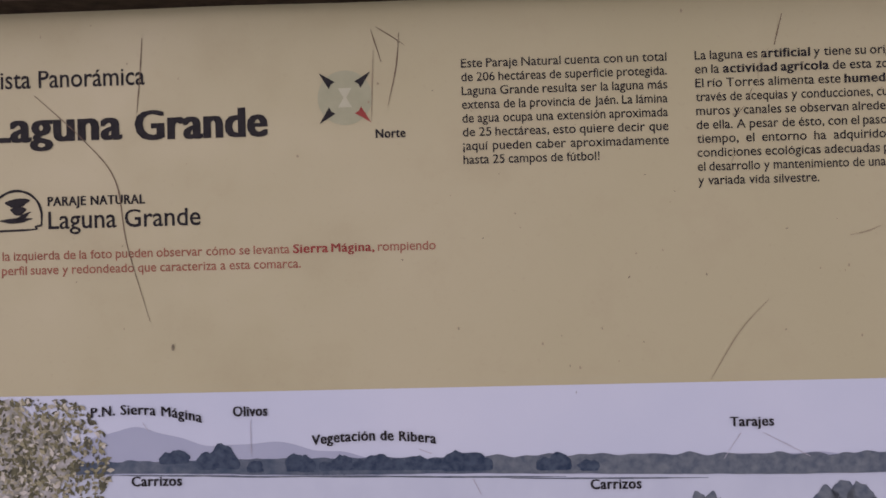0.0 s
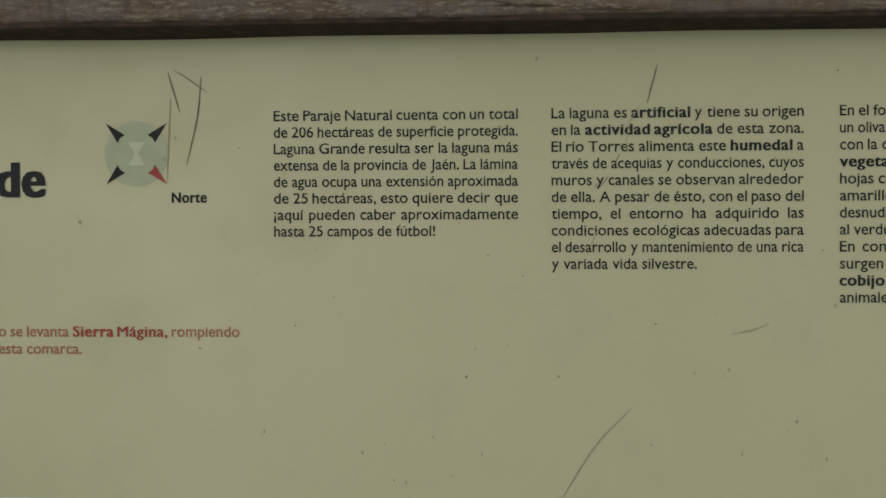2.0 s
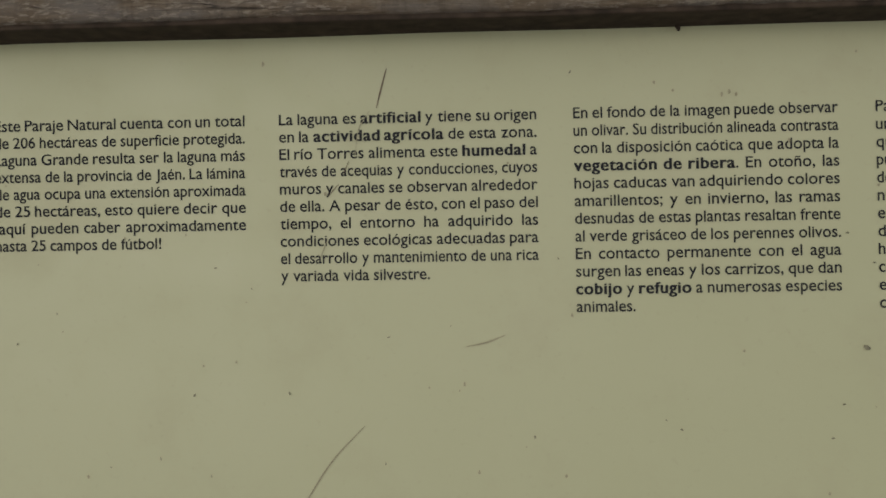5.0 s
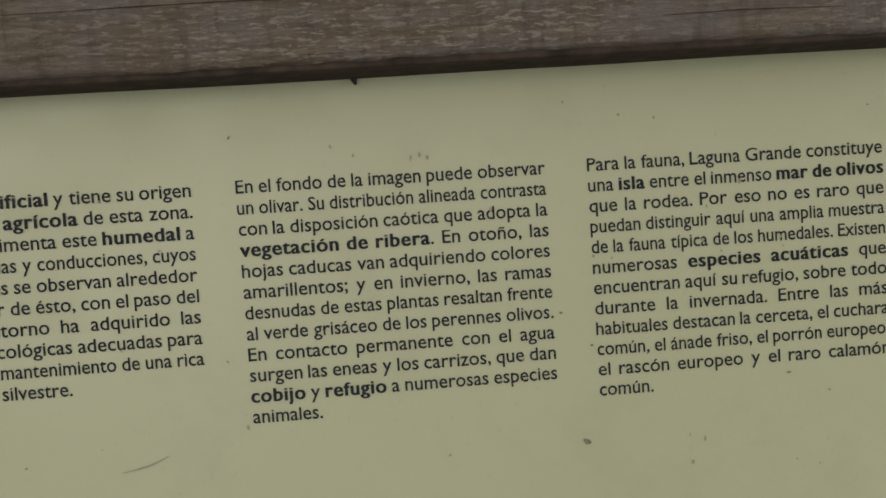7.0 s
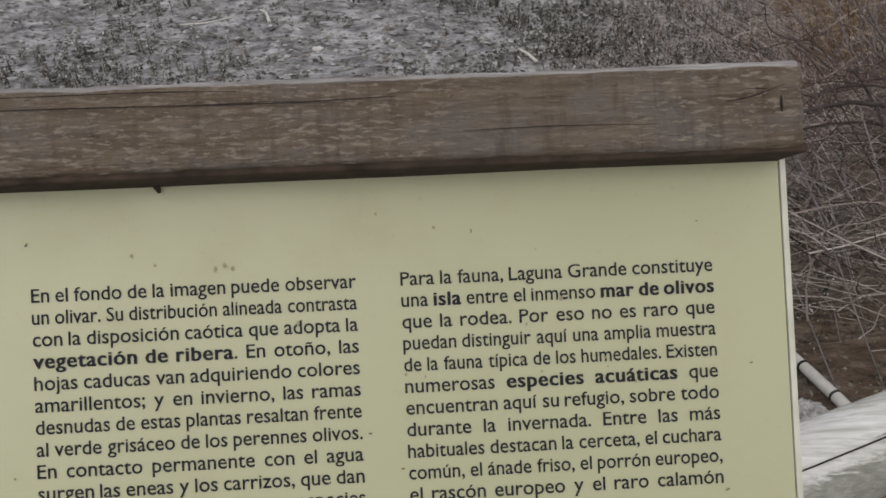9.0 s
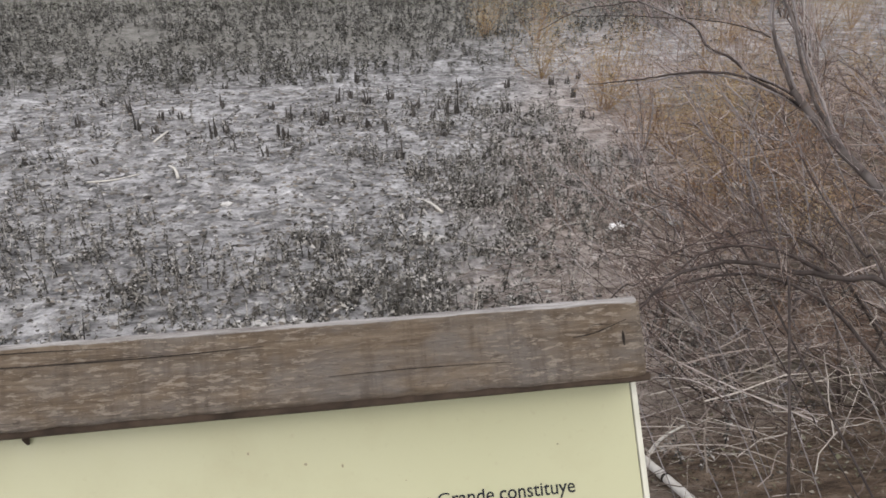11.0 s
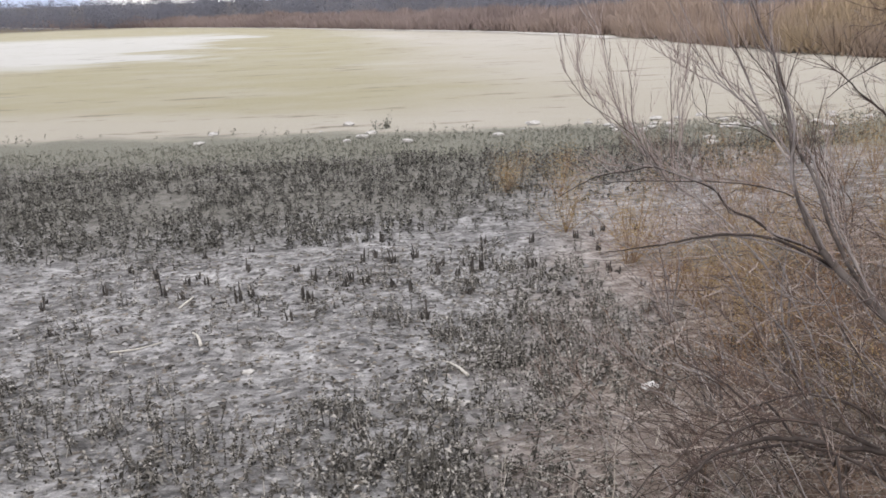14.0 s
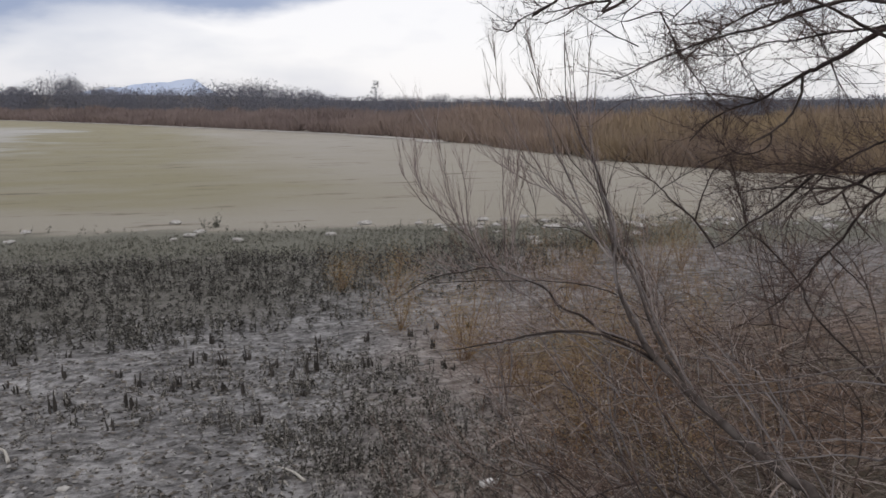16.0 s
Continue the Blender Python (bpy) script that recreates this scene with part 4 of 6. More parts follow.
# scratches, specks and stains on the panel
for pts, w in (([(-0.4142, 0.0479), (-0.418, 0.0), (-0.4231, -0.0493)], 0.0016), ([(-0.5582, -0.0227), (-0.4934, -0.084), (-0.4534, -0.137), (-0.4403, -0.2184), (-0.4114, -0.3221)], 0.0015),
               ([(-0.1151, 0.0491), (-0.1023, 0.0061)], 0.0013), ([(-0.1084, 0.0518), (-0.09, 0.040), (-0.0717, 0.027)], 0.0012), ([(-0.0786, 0.0434), (-0.083, 0.0), (-0.095, -0.0512)], 0.0014),
               ([(0.4097, 0.0507), (0.4035, 0.028), (0.3990, 0.0105)], 0.0015), ([(0.3700, -0.0430), (0.3640, -0.0560)], 0.0009), ([(0.3590, -0.0660), (0.3480, -0.0790)], 0.0009)):
    part("scratch", ribbon(pts, w, 0.0010), M_SCRATCH, board)
for pts, w in (([(-0.1122, 0.0211), (-0.1145, -0.02), (-0.1167, -0.0702)], 0.0014), ([(0.3821, -0.3124), (0.345, -0.352), (0.3067, -0.4124)], 0.0014), ([(0.5254, -0.2221), (0.508, -0.229), (0.4866, -0.2334)], 0.0014),
               ([(0.347, -0.122), (0.339, -0.142)], 0.0010), ([(0.3764, -0.0406), (0.380, -0.012), (0.392, 0.008)], 0.0008)):
    part("scratch", ribbon(pts, w, 0.0009), M_FAINT, board)
SPOTS = [(-0.0814, -0.25), (0.0229, -0.2249), (0.065, -0.1941), (-0.0369, -0.0331), (0.2076, -0.2795), (0.2683, -0.1716), (-0.0112, -0.3399), (0.1197, -0.3525),
         (0.1295, -0.3912), (0.1715, -0.344), (0.2239, -0.3622), (0.3055, -0.2785), (0.4078, -0.2228), (0.4028, -0.3507), (0.5539, -0.325), (0.2310, -0.1495), (0.8833, -0.2392),
         (0.8599, -0.2951), (0.7003, -0.3189), (0.6851, -0.3094), (0.8485, -0.3286), (0.5805, -0.1457), (0.8923, -0.1551), (0.5955, 0.0423), (1.1881, -0.083), (0.8667, -0.1249),
         (1.0665, -0.1922), (1.1723, -0.2013), (1.1622, -0.1878), (1.1022, -0.2104), (1.1479, 0.038), (-0.3824, -0.3557), (0.1364, -0.4244)]
for k, (u, v) in enumerate(SPOTS):
    big = {16: 0.0042, 31: 0.0048, 27: 0.0028, 26: 0.0022}.get(k, 0.0011 + 0.0009 * rng.random())
    w = rng.uniform(0, math.pi)
    ring = [(u + big * (math.cos(a) * math.cos(w) - 0.5 * math.sin(a) * math.sin(w)) * (0.8 + 0.4 * rng.random()), v + big * (math.cos(a) * math.sin(w) + 0.5 * math.sin(a) * math.cos(w)) * (0.8 + 0.4 * rng.random())) for a in np.linspace(0, 2 * math.pi, 9)[:-1]]
    part("speck", flat(ring, [tuple(range(8))], 0.0011), M_SPECK, board)
for k in range(70):
    u, v = rng.uniform(-0.65, 1.2), rng.uniform(-0.40, 0.07)
    big = rng.uniform(0.0005, 0.0016)
    ring = [(u + big * math.cos(a) * (0.6 + 0.8 * rng.random()), v + 1.4 * big * math.sin(a) * (0.6 + 0.8 * rng.random())) for a in np.linspace(0, 2 * math.pi, 8)[:-1]]
    part("speck", flat(ring, [tuple(range(7))], 0.0009), M_FAINT, board)
for u, v in ((0.746, 0.0165), (0.754, 0.0185), (0.7605, 0.0155)):
    ring = [(u + 0.0013 * rng.uniform(0.5, 1.4) * math.cos(a), v + 0.0026 * rng.uniform(0.5, 1.3) * math.sin(a)) for a in np.linspace(0, 2 * math.pi, 9)[:-1]]
    part("stain", flat(ring, [tuple(range(8))], 0.0010), M_FAINT, board)
# splits and a hanging splinter on the beam
for pts, w in (([(0.44, 0.138), (0.62, 0.140), (0.80, 0.1385), (0.90, 0.1405)], 0.0016), ([(0.55, 0.149), (0.70, 0.150), (0.78, 0.1485)], 0.0012), ([(1.155, 0.127), (1.175, 0.130), (1.203, 0.139)], 0.0014),
               ([(-0.30, 0.139), (0.0, 0.1415), (0.30, 0.138)], 0.0014), ([(0.95, 0.112), (1.02, 0.113), (1.10, 0.1115)], 0.0010), ([(0.10, 0.120), (0.22, 0.121), (0.36, 0.119)], 0.0011)):
    part("split", ribbon(pts, w * 0.7, 0.0612), M_CRACK, beam)
part("knot", flat([(1.1985 + 0.0013 * math.cos(a), 0.1235 + 0.0065 * math.sin(a)) for a in np.linspace(0, 2 * math.pi, 11)[:-1]], [tuple(range(10))], 0.0620), M_CRACK, beam)
part("splinter", tube([on_board(0.7035, 0.0885, 0.006), on_board(0.7030, 0.0842, 0.005), on_board(0.7045, 0.0800, 0.003)], [0.0040, 0.0030, 0.0012], 6), M_SHADE_SPLINTER, beam, "dark hanging splinter")


# ---------------------------------------------------------------- fence rail behind the board
fence = thing("rail_fence", (1.8, 0.38, 0.2), "low fence of thick bleached grey logs", "fence")
RAIL_DIR = np.array([math.cos(radians(20)), math.sin(radians(20)), 0.0])
rail_mid = np.array([1.547, 0.289, 0.777])
line = [rail_mid + RAIL_DIR * s for s in np.linspace(-1.15, 1.75, 40)]
radii = [0.070 + 0.0022 * noise.noise((k * 0.3, 1, 2)) for k in range(40)]
part("rail", tube(line, radii, 28), M_RAIL, fence, "thick round bleached log with shade painted on its lower side", smooth=True)
for s in (-1.0, 1.6):
    p = rail_mid + RAIL_DIR * s
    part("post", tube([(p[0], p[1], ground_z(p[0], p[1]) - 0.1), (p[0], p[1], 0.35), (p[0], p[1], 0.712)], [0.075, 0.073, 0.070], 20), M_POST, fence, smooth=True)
view = np.array([-0.52, -0.62, 0.62])
side = view - RAIL_DIR * (view @ RAIL_DIR)
side /= np.linalg.norm(side)
for s0, s1, drop in ((-0.5, 0.62, -0.10), (0.02, 0.16, -0.16), (0.3, 1.2, -0.02)):
    ss = np.linspace(s0, s1, 16)
    h = Heap()
    rows = []
    for k, s in enumerate(ss):
        w = drop + 0.05 * noise.noise((s * 4, drop * 9, 0)) + 0.04 * s
        n1 = side * math.cos(w) + np.cross(RAIL_DIR, side) * math.sin(w)
        t = np.cross(RAIL_DIR, n1)
        c = rail_mid + RAIL_DIR * s + n1 * 0.0722
        wd = 0.0014 * math.sin(math.pi * (k + 0.4) / 16.2)
        rows += [tuple(c + t * wd), tuple(c - t * wd)]
    h.add(rows, [(2 * i, 2 * i + 2, 2 * i + 3, 2 * i + 1) for i in range(15)])
    part("split", h.geo(), M_CRACK, fence)


# ---------------------------------------------------------------- bare trees and shrubs
def twig_set(heap, path, count, length, radius, rng, spread=1.0, lift=0.5, depth=1, start=0.25, sides=3, curl=0.16):
    """Grows thin side twigs, and twigs of those, out of a limb."""
    n = len(path)
    for _ in range(count):
        i = int(rng.uniform(start, 0.98) * (n - 1))
        base = path[i]
        d = path[min(i + 1, n - 1)] - path[max(i - 1, 0)]
        d = d / max(np.linalg.norm(d), 1e-9)
        v = d * rng.uniform(0.3, 1.0) + rng.normal(0, 0.55 * spread, 3) + np.array([0, 0, lift * rng.uniform(0.2, 1.0)])
        v /= np.linalg.norm(v)
        ln = length * rng.uniform(0.4, 1.15)
        k = 5
        bow = rng.normal(0, curl, 3) * ln + np.array([0, 0, lift * 0.18 * ln])
        p = np.array([base + v * ln * t + bow * t * t + rng.normal(0, 0.012, 3) * ln * (t > 0) for t in np.linspace(0, 1, k)])
        heap.add(*tube(p, np.linspace(radius, radius * 0.35, k), sides))
        if depth > 0:
            twig_set(heap, p, rng.integers(2, 5), ln * 0.5, radius * 0.6, rng, spread, lift, depth - 1, 0.25, 3, curl)


def bare_tree(name, at, label, limbs, bark, twig_mat, seed, twigs, length, spread=1.0, lift=0.5, depth=1, twig_radius=0.0028, thick=1.0, curl=0.12):
    """limbs: rows of (points, first radius, last radius); the first row is the trunk."""
    rng = np.random.default_rng(seed)
    tree = thing(name, at, label, "tree")
    for k, (pts, r0, r1) in enumerate(limbs):
        p = spline(pts, 7)
        r0, r1 = r0 * thick, r1 * thick
        jitter = np.array([[noise.noise((i * 0.45, k, c * 7.0)) for c in range(3)] for i in range(len(p))])
        p = p + jitter * 0.012 * np.linspace(0.2, 1, len(p))[:, None]
        limb = part("trunk" if k == 0 else "limb", tube(p, np.linspace(r0, r1, len(p)), 9 if r0 > 0.02 else 6), M_BARKDARK if k < 3 and bark is not M_BARKBLACK else bark, tree, smooth=True)
        h = Heap()
        twig_set(h, p, twigs if k else twigs // 2, length, twig_radius, rng, spread, lift, depth, curl=curl)
        if h.v:
            tagged(part("twig_spray", h.geo(), twig_mat, limb, "fine bare twigs"), kind="stuff")
    return tree


def grow(tree, pts, r0, r1, bark, spray, seed, density=20, length=0.16, radius=0.0012, spread=0.5, lift=0.55, depth=1, curl=0.06, name="limb"):
    """One limb of a tree with its own spray of fine twigs."""
    rng = np.random.default_rng(seed)
    p = spline(pts, 6)
    wave = np.array([[noise.noise((i * 0.5, seed * 1.3, c * 7.0)) for c in range(3)] for i in range(len(p))])
    p = p + wave * 0.0028
    part_of = part(name, tube(p, np.linspace(r0, r1, len(p)) * (1 + 0.10 * wave[:, 0]), 9 if r0 > 0.012 else 6), bark, tree, smooth=True)
    span = float(np.linalg.norm(np.diff(p, axis=0), axis=1).sum())
    h = Heap()
    twig_set(h, p, max(2, int(density * span)), length, radius, rng, spread, lift, depth, 0.12, 3, curl)
    tagged(part("twig_spray", h.geo(), spray, part_of, "fine bare twigs"), kind="stuff")


willow = thing("bare_willow", (3.02, 1.0, 0.15), "leaning bare grey willow with arching branches", "tree")


def willow_limb(pts, r0, r1, name="limb"):
    arching = pts[-1][2] - pts[0][2] < 0.35
    k = int(pts[0][0] * 1000 + pts[-1][2] * 100)
    bark = M_BARKBLACK if arching else M_BARKMID if r0 > 0.01 else M_BARKDARK if k % 3 == 0 else M_PALETWIG
    thin = 0.85 if name == "trunk" else 0.62
    grow(willow, pts, r0 * thin, r1 * 0.9, bark, M_TWIGPALE, k, 14 if r0 > 0.01 else 36, 0.16, 0.0010, 0.36, 0.6, 1, 0.05, name)
    if name != "trunk" and len(pts) > 4:
        rng = np.random.default_rng(k)
        side = rng.normal(0, 0.022, 3)
        beside = [tuple(np.array(q) + side * (0.2 + 1.6 * i / len(pts)) + rng.normal(0, 0.006, 3)) for i, q in enumerate(pts)]
        grow(willow, beside, r0 * 0.40, r1 * 0.8, M_BARK, M_TWIG, k + 1, 15, 0.15, 0.0009, 0.36, 0.6, 1, 0.05)


willow_limb([(3.02, 1.0, 0.15), (2.72, 1.312, 0.795), (2.674, 1.422, 0.871), (2.605, 1.54, 0.946), (2.528, 1.66, 1.036), (2.478, 1.741, 1.106), (2.425, 1.822, 1.189)], 0.021, 0.012, "trunk")
willow_limb([(2.425, 1.822, 1.189), (2.4, 1.882, 1.277), (2.385, 1.932, 1.37), (2.39, 1.964, 1.456), (2.392, 1.995, 1.544), (2.388, 2.027, 1.634), (2.378, 2.057, 1.705), (2.366, 2.084, 1.76), (2.357, 2.108, 1.792), (2.33, 2.141, 1.879), (2.31, 2.168, 1.953), (2.309, 2.183, 2.055), (2.306, 2.191, 2.184)], 0.0115, 0.0011)
willow_limb([(2.449, 2.051, 1.401), (2.425, 2.089, 1.444), (2.394, 2.133, 1.507), (2.36, 2.174, 1.562), (2.316, 2.218, 1.613), (2.271, 2.259, 1.65), (2.232, 2.293, 1.668), (2.175, 2.337, 1.71), (2.126, 2.374, 1.744), (2.072, 2.412, 1.783)], 0.0075, 0.0011)
willow_limb([(2.39, 2.114, 1.502), (2.359, 2.132, 1.582), (2.331, 2.143, 1.653), (2.302, 2.153, 1.719), (2.273, 2.16, 1.772), (2.254, 2.161, 1.832), (2.23, 2.163, 1.916), (2.204, 2.163, 1.998), (2.182, 2.159, 2.074), (2.152, 2.156, 2.15)], 0.0062, 0.001)
willow_limb([(2.371, 2.132, 1.547), (2.317, 2.177, 1.617), (2.271, 2.215, 1.677), (2.24, 2.243, 1.734), (2.217, 2.264, 1.781), (2.185, 2.289, 1.839), (2.152, 2.313, 1.925), (2.13, 2.329, 2.002), (2.107, 2.337, 2.171)], 0.0048, 0.001)
willow_limb([(2.426, 2.089, 1.626), (2.423, 2.069, 1.675), (2.423, 2.046, 1.724), (2.421, 2.023, 1.756)], 0.003, 0.001)
willow_limb([(2.437, 2.046, 1.46), (2.425, 2.087, 1.546), (2.417, 2.122, 1.623), (2.401, 2.156, 1.669), (2.371, 2.196, 1.721), (2.351, 2.229, 1.762), (2.329, 2.263, 1.828), (2.287, 2.305, 1.925), (2.229, 2.348, 2.032)], 0.0042, 0.0009)
willow_limb([(2.414, 2.113, 1.681), (2.387, 2.116, 1.767), (2.371, 2.11, 1.851), (2.354, 2.102, 1.934), (2.345, 2.086, 2.051), (2.337, 2.065, 2.157)], 0.0034, 0.0009)
willow_limb([(2.378, 2.14, 1.79), (2.356, 2.16, 1.841), (2.348, 2.171, 1.934), (2.339, 2.179, 2.037), (2.341, 2.177, 2.147)], 0.0028, 0.0009)
willow_limb([(2.43, 2.006, 1.31), (2.36, 2.004, 1.338), (2.262, 2.014, 1.36), (2.162, 2.018, 1.373), (2.047, 2.025, 1.379), (1.949, 2.021, 1.386), (1.785, 2.035, 1.385)], 0.0045, 0.0011)
willow_limb([(2.477, 1.87, 1.149), (2.409, 1.897, 1.186), (2.338, 1.919, 1.212), (2.269, 1.944, 1.264), (2.213, 1.953, 1.288), (2.18, 1.949, 1.312), (2.146, 1.951, 1.358), (2.094, 1.956, 1.386), (2.006, 1.976, 1.422), (1.95, 1.977, 1.436), (1.876, 1.978, 1.426), (1.803, 1.978, 1.42), (1.737, 1.97, 1.399), (1.655, 1.961, 1.36)], 0.0085, 0.0012)
willow_limb([(2.485, 1.832, 1.125), (2.388, 1.861, 1.178), (2.295, 1.878, 1.219), (2.184, 1.894, 1.235), (2.087, 1.894, 1.234), (2.014, 1.879, 1.23), (1.943, 1.863, 1.228), (1.864, 1.847, 1.227), (1.771, 1.835, 1.224)], 0.0095, 0.0014)
willow_limb([(2.205, 1.936, 1.243), (2.167, 1.983, 1.282), (2.128, 2.028, 1.32), (2.077, 2.071, 1.337), (2.043, 2.111, 1.376), (2.004, 2.155, 1.437), (1.95, 2.21, 1.545), (1.915, 2.251, 1.656), (1.896, 2.283, 1.786), (1.857, 2.315, 1.86), (1.835, 2.338, 1.901)], 0.0046, 0.0009)
willow_limb([(2.004, 2.138, 1.431), (1.971, 2.183, 1.539), (1.97, 2.211, 1.648), (1.96, 2.237, 1.74)], 0.0024, 0.0008)
willow_limb([(2.06, 2.031, 1.346), (2.058, 2.075, 1.419), (2.071, 2.12, 1.552), (2.079, 2.158, 1.668), (2.108, 2.179, 1.75)], 0.0024, 0.0008)
willow_limb([(2.1, 2.011, 1.336), (2.091, 2.061, 1.42), (2.091, 2.111, 1.552), (2.118, 2.141, 1.669), (2.145, 2.164, 1.759)], 0.0024, 0.0008)
willow_limb([(2.57, 1.688, 1.004), (2.518, 1.802, 1.121), (2.489, 1.888, 1.237), (2.479, 1.951, 1.341), (2.467, 2.002, 1.408), (2.459, 2.041, 1.44)], 0.011, 0.005)
willow_limb([(2.458, 2.041, 1.436), (2.434, 2.046, 1.498), (2.41, 2.051, 1.574), (2.377, 2.06, 1.668), (2.356, 2.057, 1.724)], 0.005, 0.0012)
willow_limb([(2.394, 2.073, 1.473), (2.341, 2.094, 1.511), (2.286, 2.112, 1.528), (2.206, 2.139, 1.538), (2.188, 2.144, 1.61), (2.167, 2.145, 1.657)], 0.0034, 0.0009)
willow_limb([(2.565, 1.773, 1.041), (2.559, 1.865, 1.146), (2.546, 1.952, 1.24), (2.558, 2.01, 1.304), (2.567, 2.072, 1.39), (2.597, 2.122, 1.499)], 0.0055, 0.0012)
willow_limb([(1.998, 1.956, 1.39), (1.947, 2.019, 1.49), (1.874, 2.079, 1.565), (1.807, 2.13, 1.616), (1.755, 2.174, 1.694), (1.736, 2.205, 1.747)], 0.003, 0.0008)
willow_limb([(1.987, 2.021, 1.415), (1.92, 2.098, 1.515), (1.864, 2.159, 1.574), (1.824, 2.212, 1.643), (1.808, 2.255, 1.724), (1.836, 2.282, 1.786)], 0.003, 0.0008)

tree = thing("bare_tree", (3.62, 1.35, 0.02), "dark bare tree with hanging twiggy limbs", "tree")
STEM = [(3.62, 1.35, 0.02), (3.60, 1.30, 0.9), (3.45, 1.28, 1.7), (3.30, 1.25, 2.4), (3.25, 1.2, 3.1)]
grow(tree, STEM, 0.075, 0.03, M_BARKDARK, M_TWIGDARK, 23, 6, 0.25, 0.0018, 0.7, 0.4, 1, 0.1, "trunk")


def dark_limb(pts, r0, r1, joint=None):
    """joint: the height at which the limb leaves the trunk; without it the limb springs from another."""
    if joint:
        q = min(spline(STEM, 8).tolist(), key=lambda v: abs(v[2] - joint))
        pts = [tuple(q)] + pts
    k = int(pts[-1][0] * 1000 + pts[-1][2] * 100)
    grow(tree, pts, r0, r1, M_BARKBLACK, M_TWIGDARK, k, 15 if pts[-1][2] > 2.12 and pts[-1][0] < 2.2 else 44, 0.17, 0.0010, 0.75, 0.25, 2, 0.09)


dark_limb([(2.635, 1.09, 2.127), (2.603, 1.16, 2.097), (2.575, 1.221, 2.055), (2.546, 1.28, 2.022), (2.533, 1.322, 2.005), (2.509, 1.372, 1.971), (2.483, 1.423, 1.941), (2.442, 1.483, 1.918), (2.409, 1.534, 1.88), (2.387, 1.575, 1.833)], 0.0085, 0.0014, 2.35)
dark_limb([(2.527, 1.315, 2.004), (2.518, 1.304, 1.953), (2.487, 1.309, 1.897), (2.448, 1.32, 1.863), (2.403, 1.335, 1.835), (2.362, 1.345, 1.807)], 0.0042, 0.0011)
dark_limb([(2.447, 1.318, 1.863), (2.456, 1.332, 1.833), (2.444, 1.363, 1.812), (2.423, 1.402, 1.806), (2.411, 1.434, 1.821)], 0.0028, 0.001)
dark_limb([(2.578, 1.006, 2.117), (2.542, 1.107, 2.101), (2.53, 1.179, 2.1), (2.514, 1.251, 2.096), (2.496, 1.326, 2.086), (2.477, 1.396, 2.087), (2.446, 1.477, 2.06), (2.401, 1.562, 2.063)], 0.0046, 0.001, 2.25)
dark_limb([(2.571, 1.006, 2.17), (2.507, 1.128, 2.166), (2.475, 1.214, 2.156), (2.457, 1.285, 2.142), (2.434, 1.357, 2.121), (2.407, 1.43, 2.11), (2.376, 1.504, 2.096), (2.341, 1.579, 2.072), (2.302, 1.653, 2.045), (2.272, 1.72, 2.015), (2.251, 1.779, 2.005)], 0.0056, 0.0012, 2.5)
dark_limb([(2.473, 1.235, 2.206), (2.455, 1.307, 2.181), (2.432, 1.38, 2.164), (2.406, 1.454, 2.133), (2.387, 1.52, 2.097), (2.377, 1.579, 2.061)], 0.0052, 0.0012, 2.7)
dark_limb([(2.458, 1.252, 2.182), (2.471, 1.21, 2.165), (2.502, 1.152, 2.129), (2.521, 1.103, 2.097), (2.554, 1.037, 2.059)], 0.003, 0.005)
dark_limb([(2.212, 1.549, 2.227), (2.164, 1.638, 2.207), (2.136, 1.711, 2.205), (2.105, 1.785, 2.197), (2.07, 1.858, 2.19)], 0.005, 0.0016, 2.9)
dark_limb([(2.132, 1.656, 2.204), (2.11, 1.726, 2.194), (2.106, 1.786, 2.179), (2.079, 1.857, 2.162)], 0.0035, 0.0012)
dark_limb([(2.093, 1.729, 2.237), (2.075, 1.778, 2.216), (2.055, 1.827, 2.201), (2.027, 1.879, 2.182), (2.018, 1.921, 2.169), (2.001, 1.964, 2.176), (1.977, 2.007, 2.205)], 0.0036, 0.001, 3.0)
dark_limb([(2.013, 1.909, 2.168), (2.007, 1.943, 2.148), (1.992, 1.977, 2.149), (1.976, 2.012, 2.163)], 0.003, 0.0011)
dark_limb([(2.225, 1.542, 2.216), (2.26, 1.546, 2.169), (2.297, 1.548, 2.116), (2.324, 1.554, 2.07), (2.354, 1.556, 2.037), (2.409, 1.541, 1.97), (2.452, 1.531, 1.922)], 0.0025, 0.0014, 3.0)
dark_limb([(2.498, 1.432, 1.943), (2.471, 1.501, 1.955), (2.409, 1.592, 1.962), (2.355, 1.673, 1.957), (2.267, 1.771, 1.94)], 0.003, 0.0009)
dark_limb([(2.263, 1.651, 2.09), (2.211, 1.717, 2.127), (2.17, 1.773, 2.169), (2.159, 1.814, 2.192)], 0.002, 0.001)
dark_limb([(2.433, 1.272, 2.19), (2.479, 1.273, 2.139), (2.529, 1.268, 2.09), (2.57, 1.269, 2.034), (2.61, 1.269, 1.967)], 0.0025, 0.001, 2.8)
dark_limb([(2.376, 1.564, 2.214), (2.418, 1.543, 2.148), (2.471, 1.511, 2.074), (2.516, 1.481, 1.985), (2.535, 1.467, 1.943)], 0.0022, 0.0012, 2.9)
dark_limb([(2.598, 0.993, 1.815), (2.569, 1.073, 1.785), (2.571, 1.12, 1.769), (2.562, 1.176, 1.736), (2.54, 1.245, 1.728), (2.515, 1.315, 1.725), (2.475, 1.393, 1.715), (2.464, 1.446, 1.7)], 0.006, 0.0012, 1.6)
dark_limb([(2.557, 1.171, 1.737), (2.527, 1.217, 1.69), (2.519, 1.25, 1.726), (2.521, 1.276, 1.773)], 0.003, 0.001)
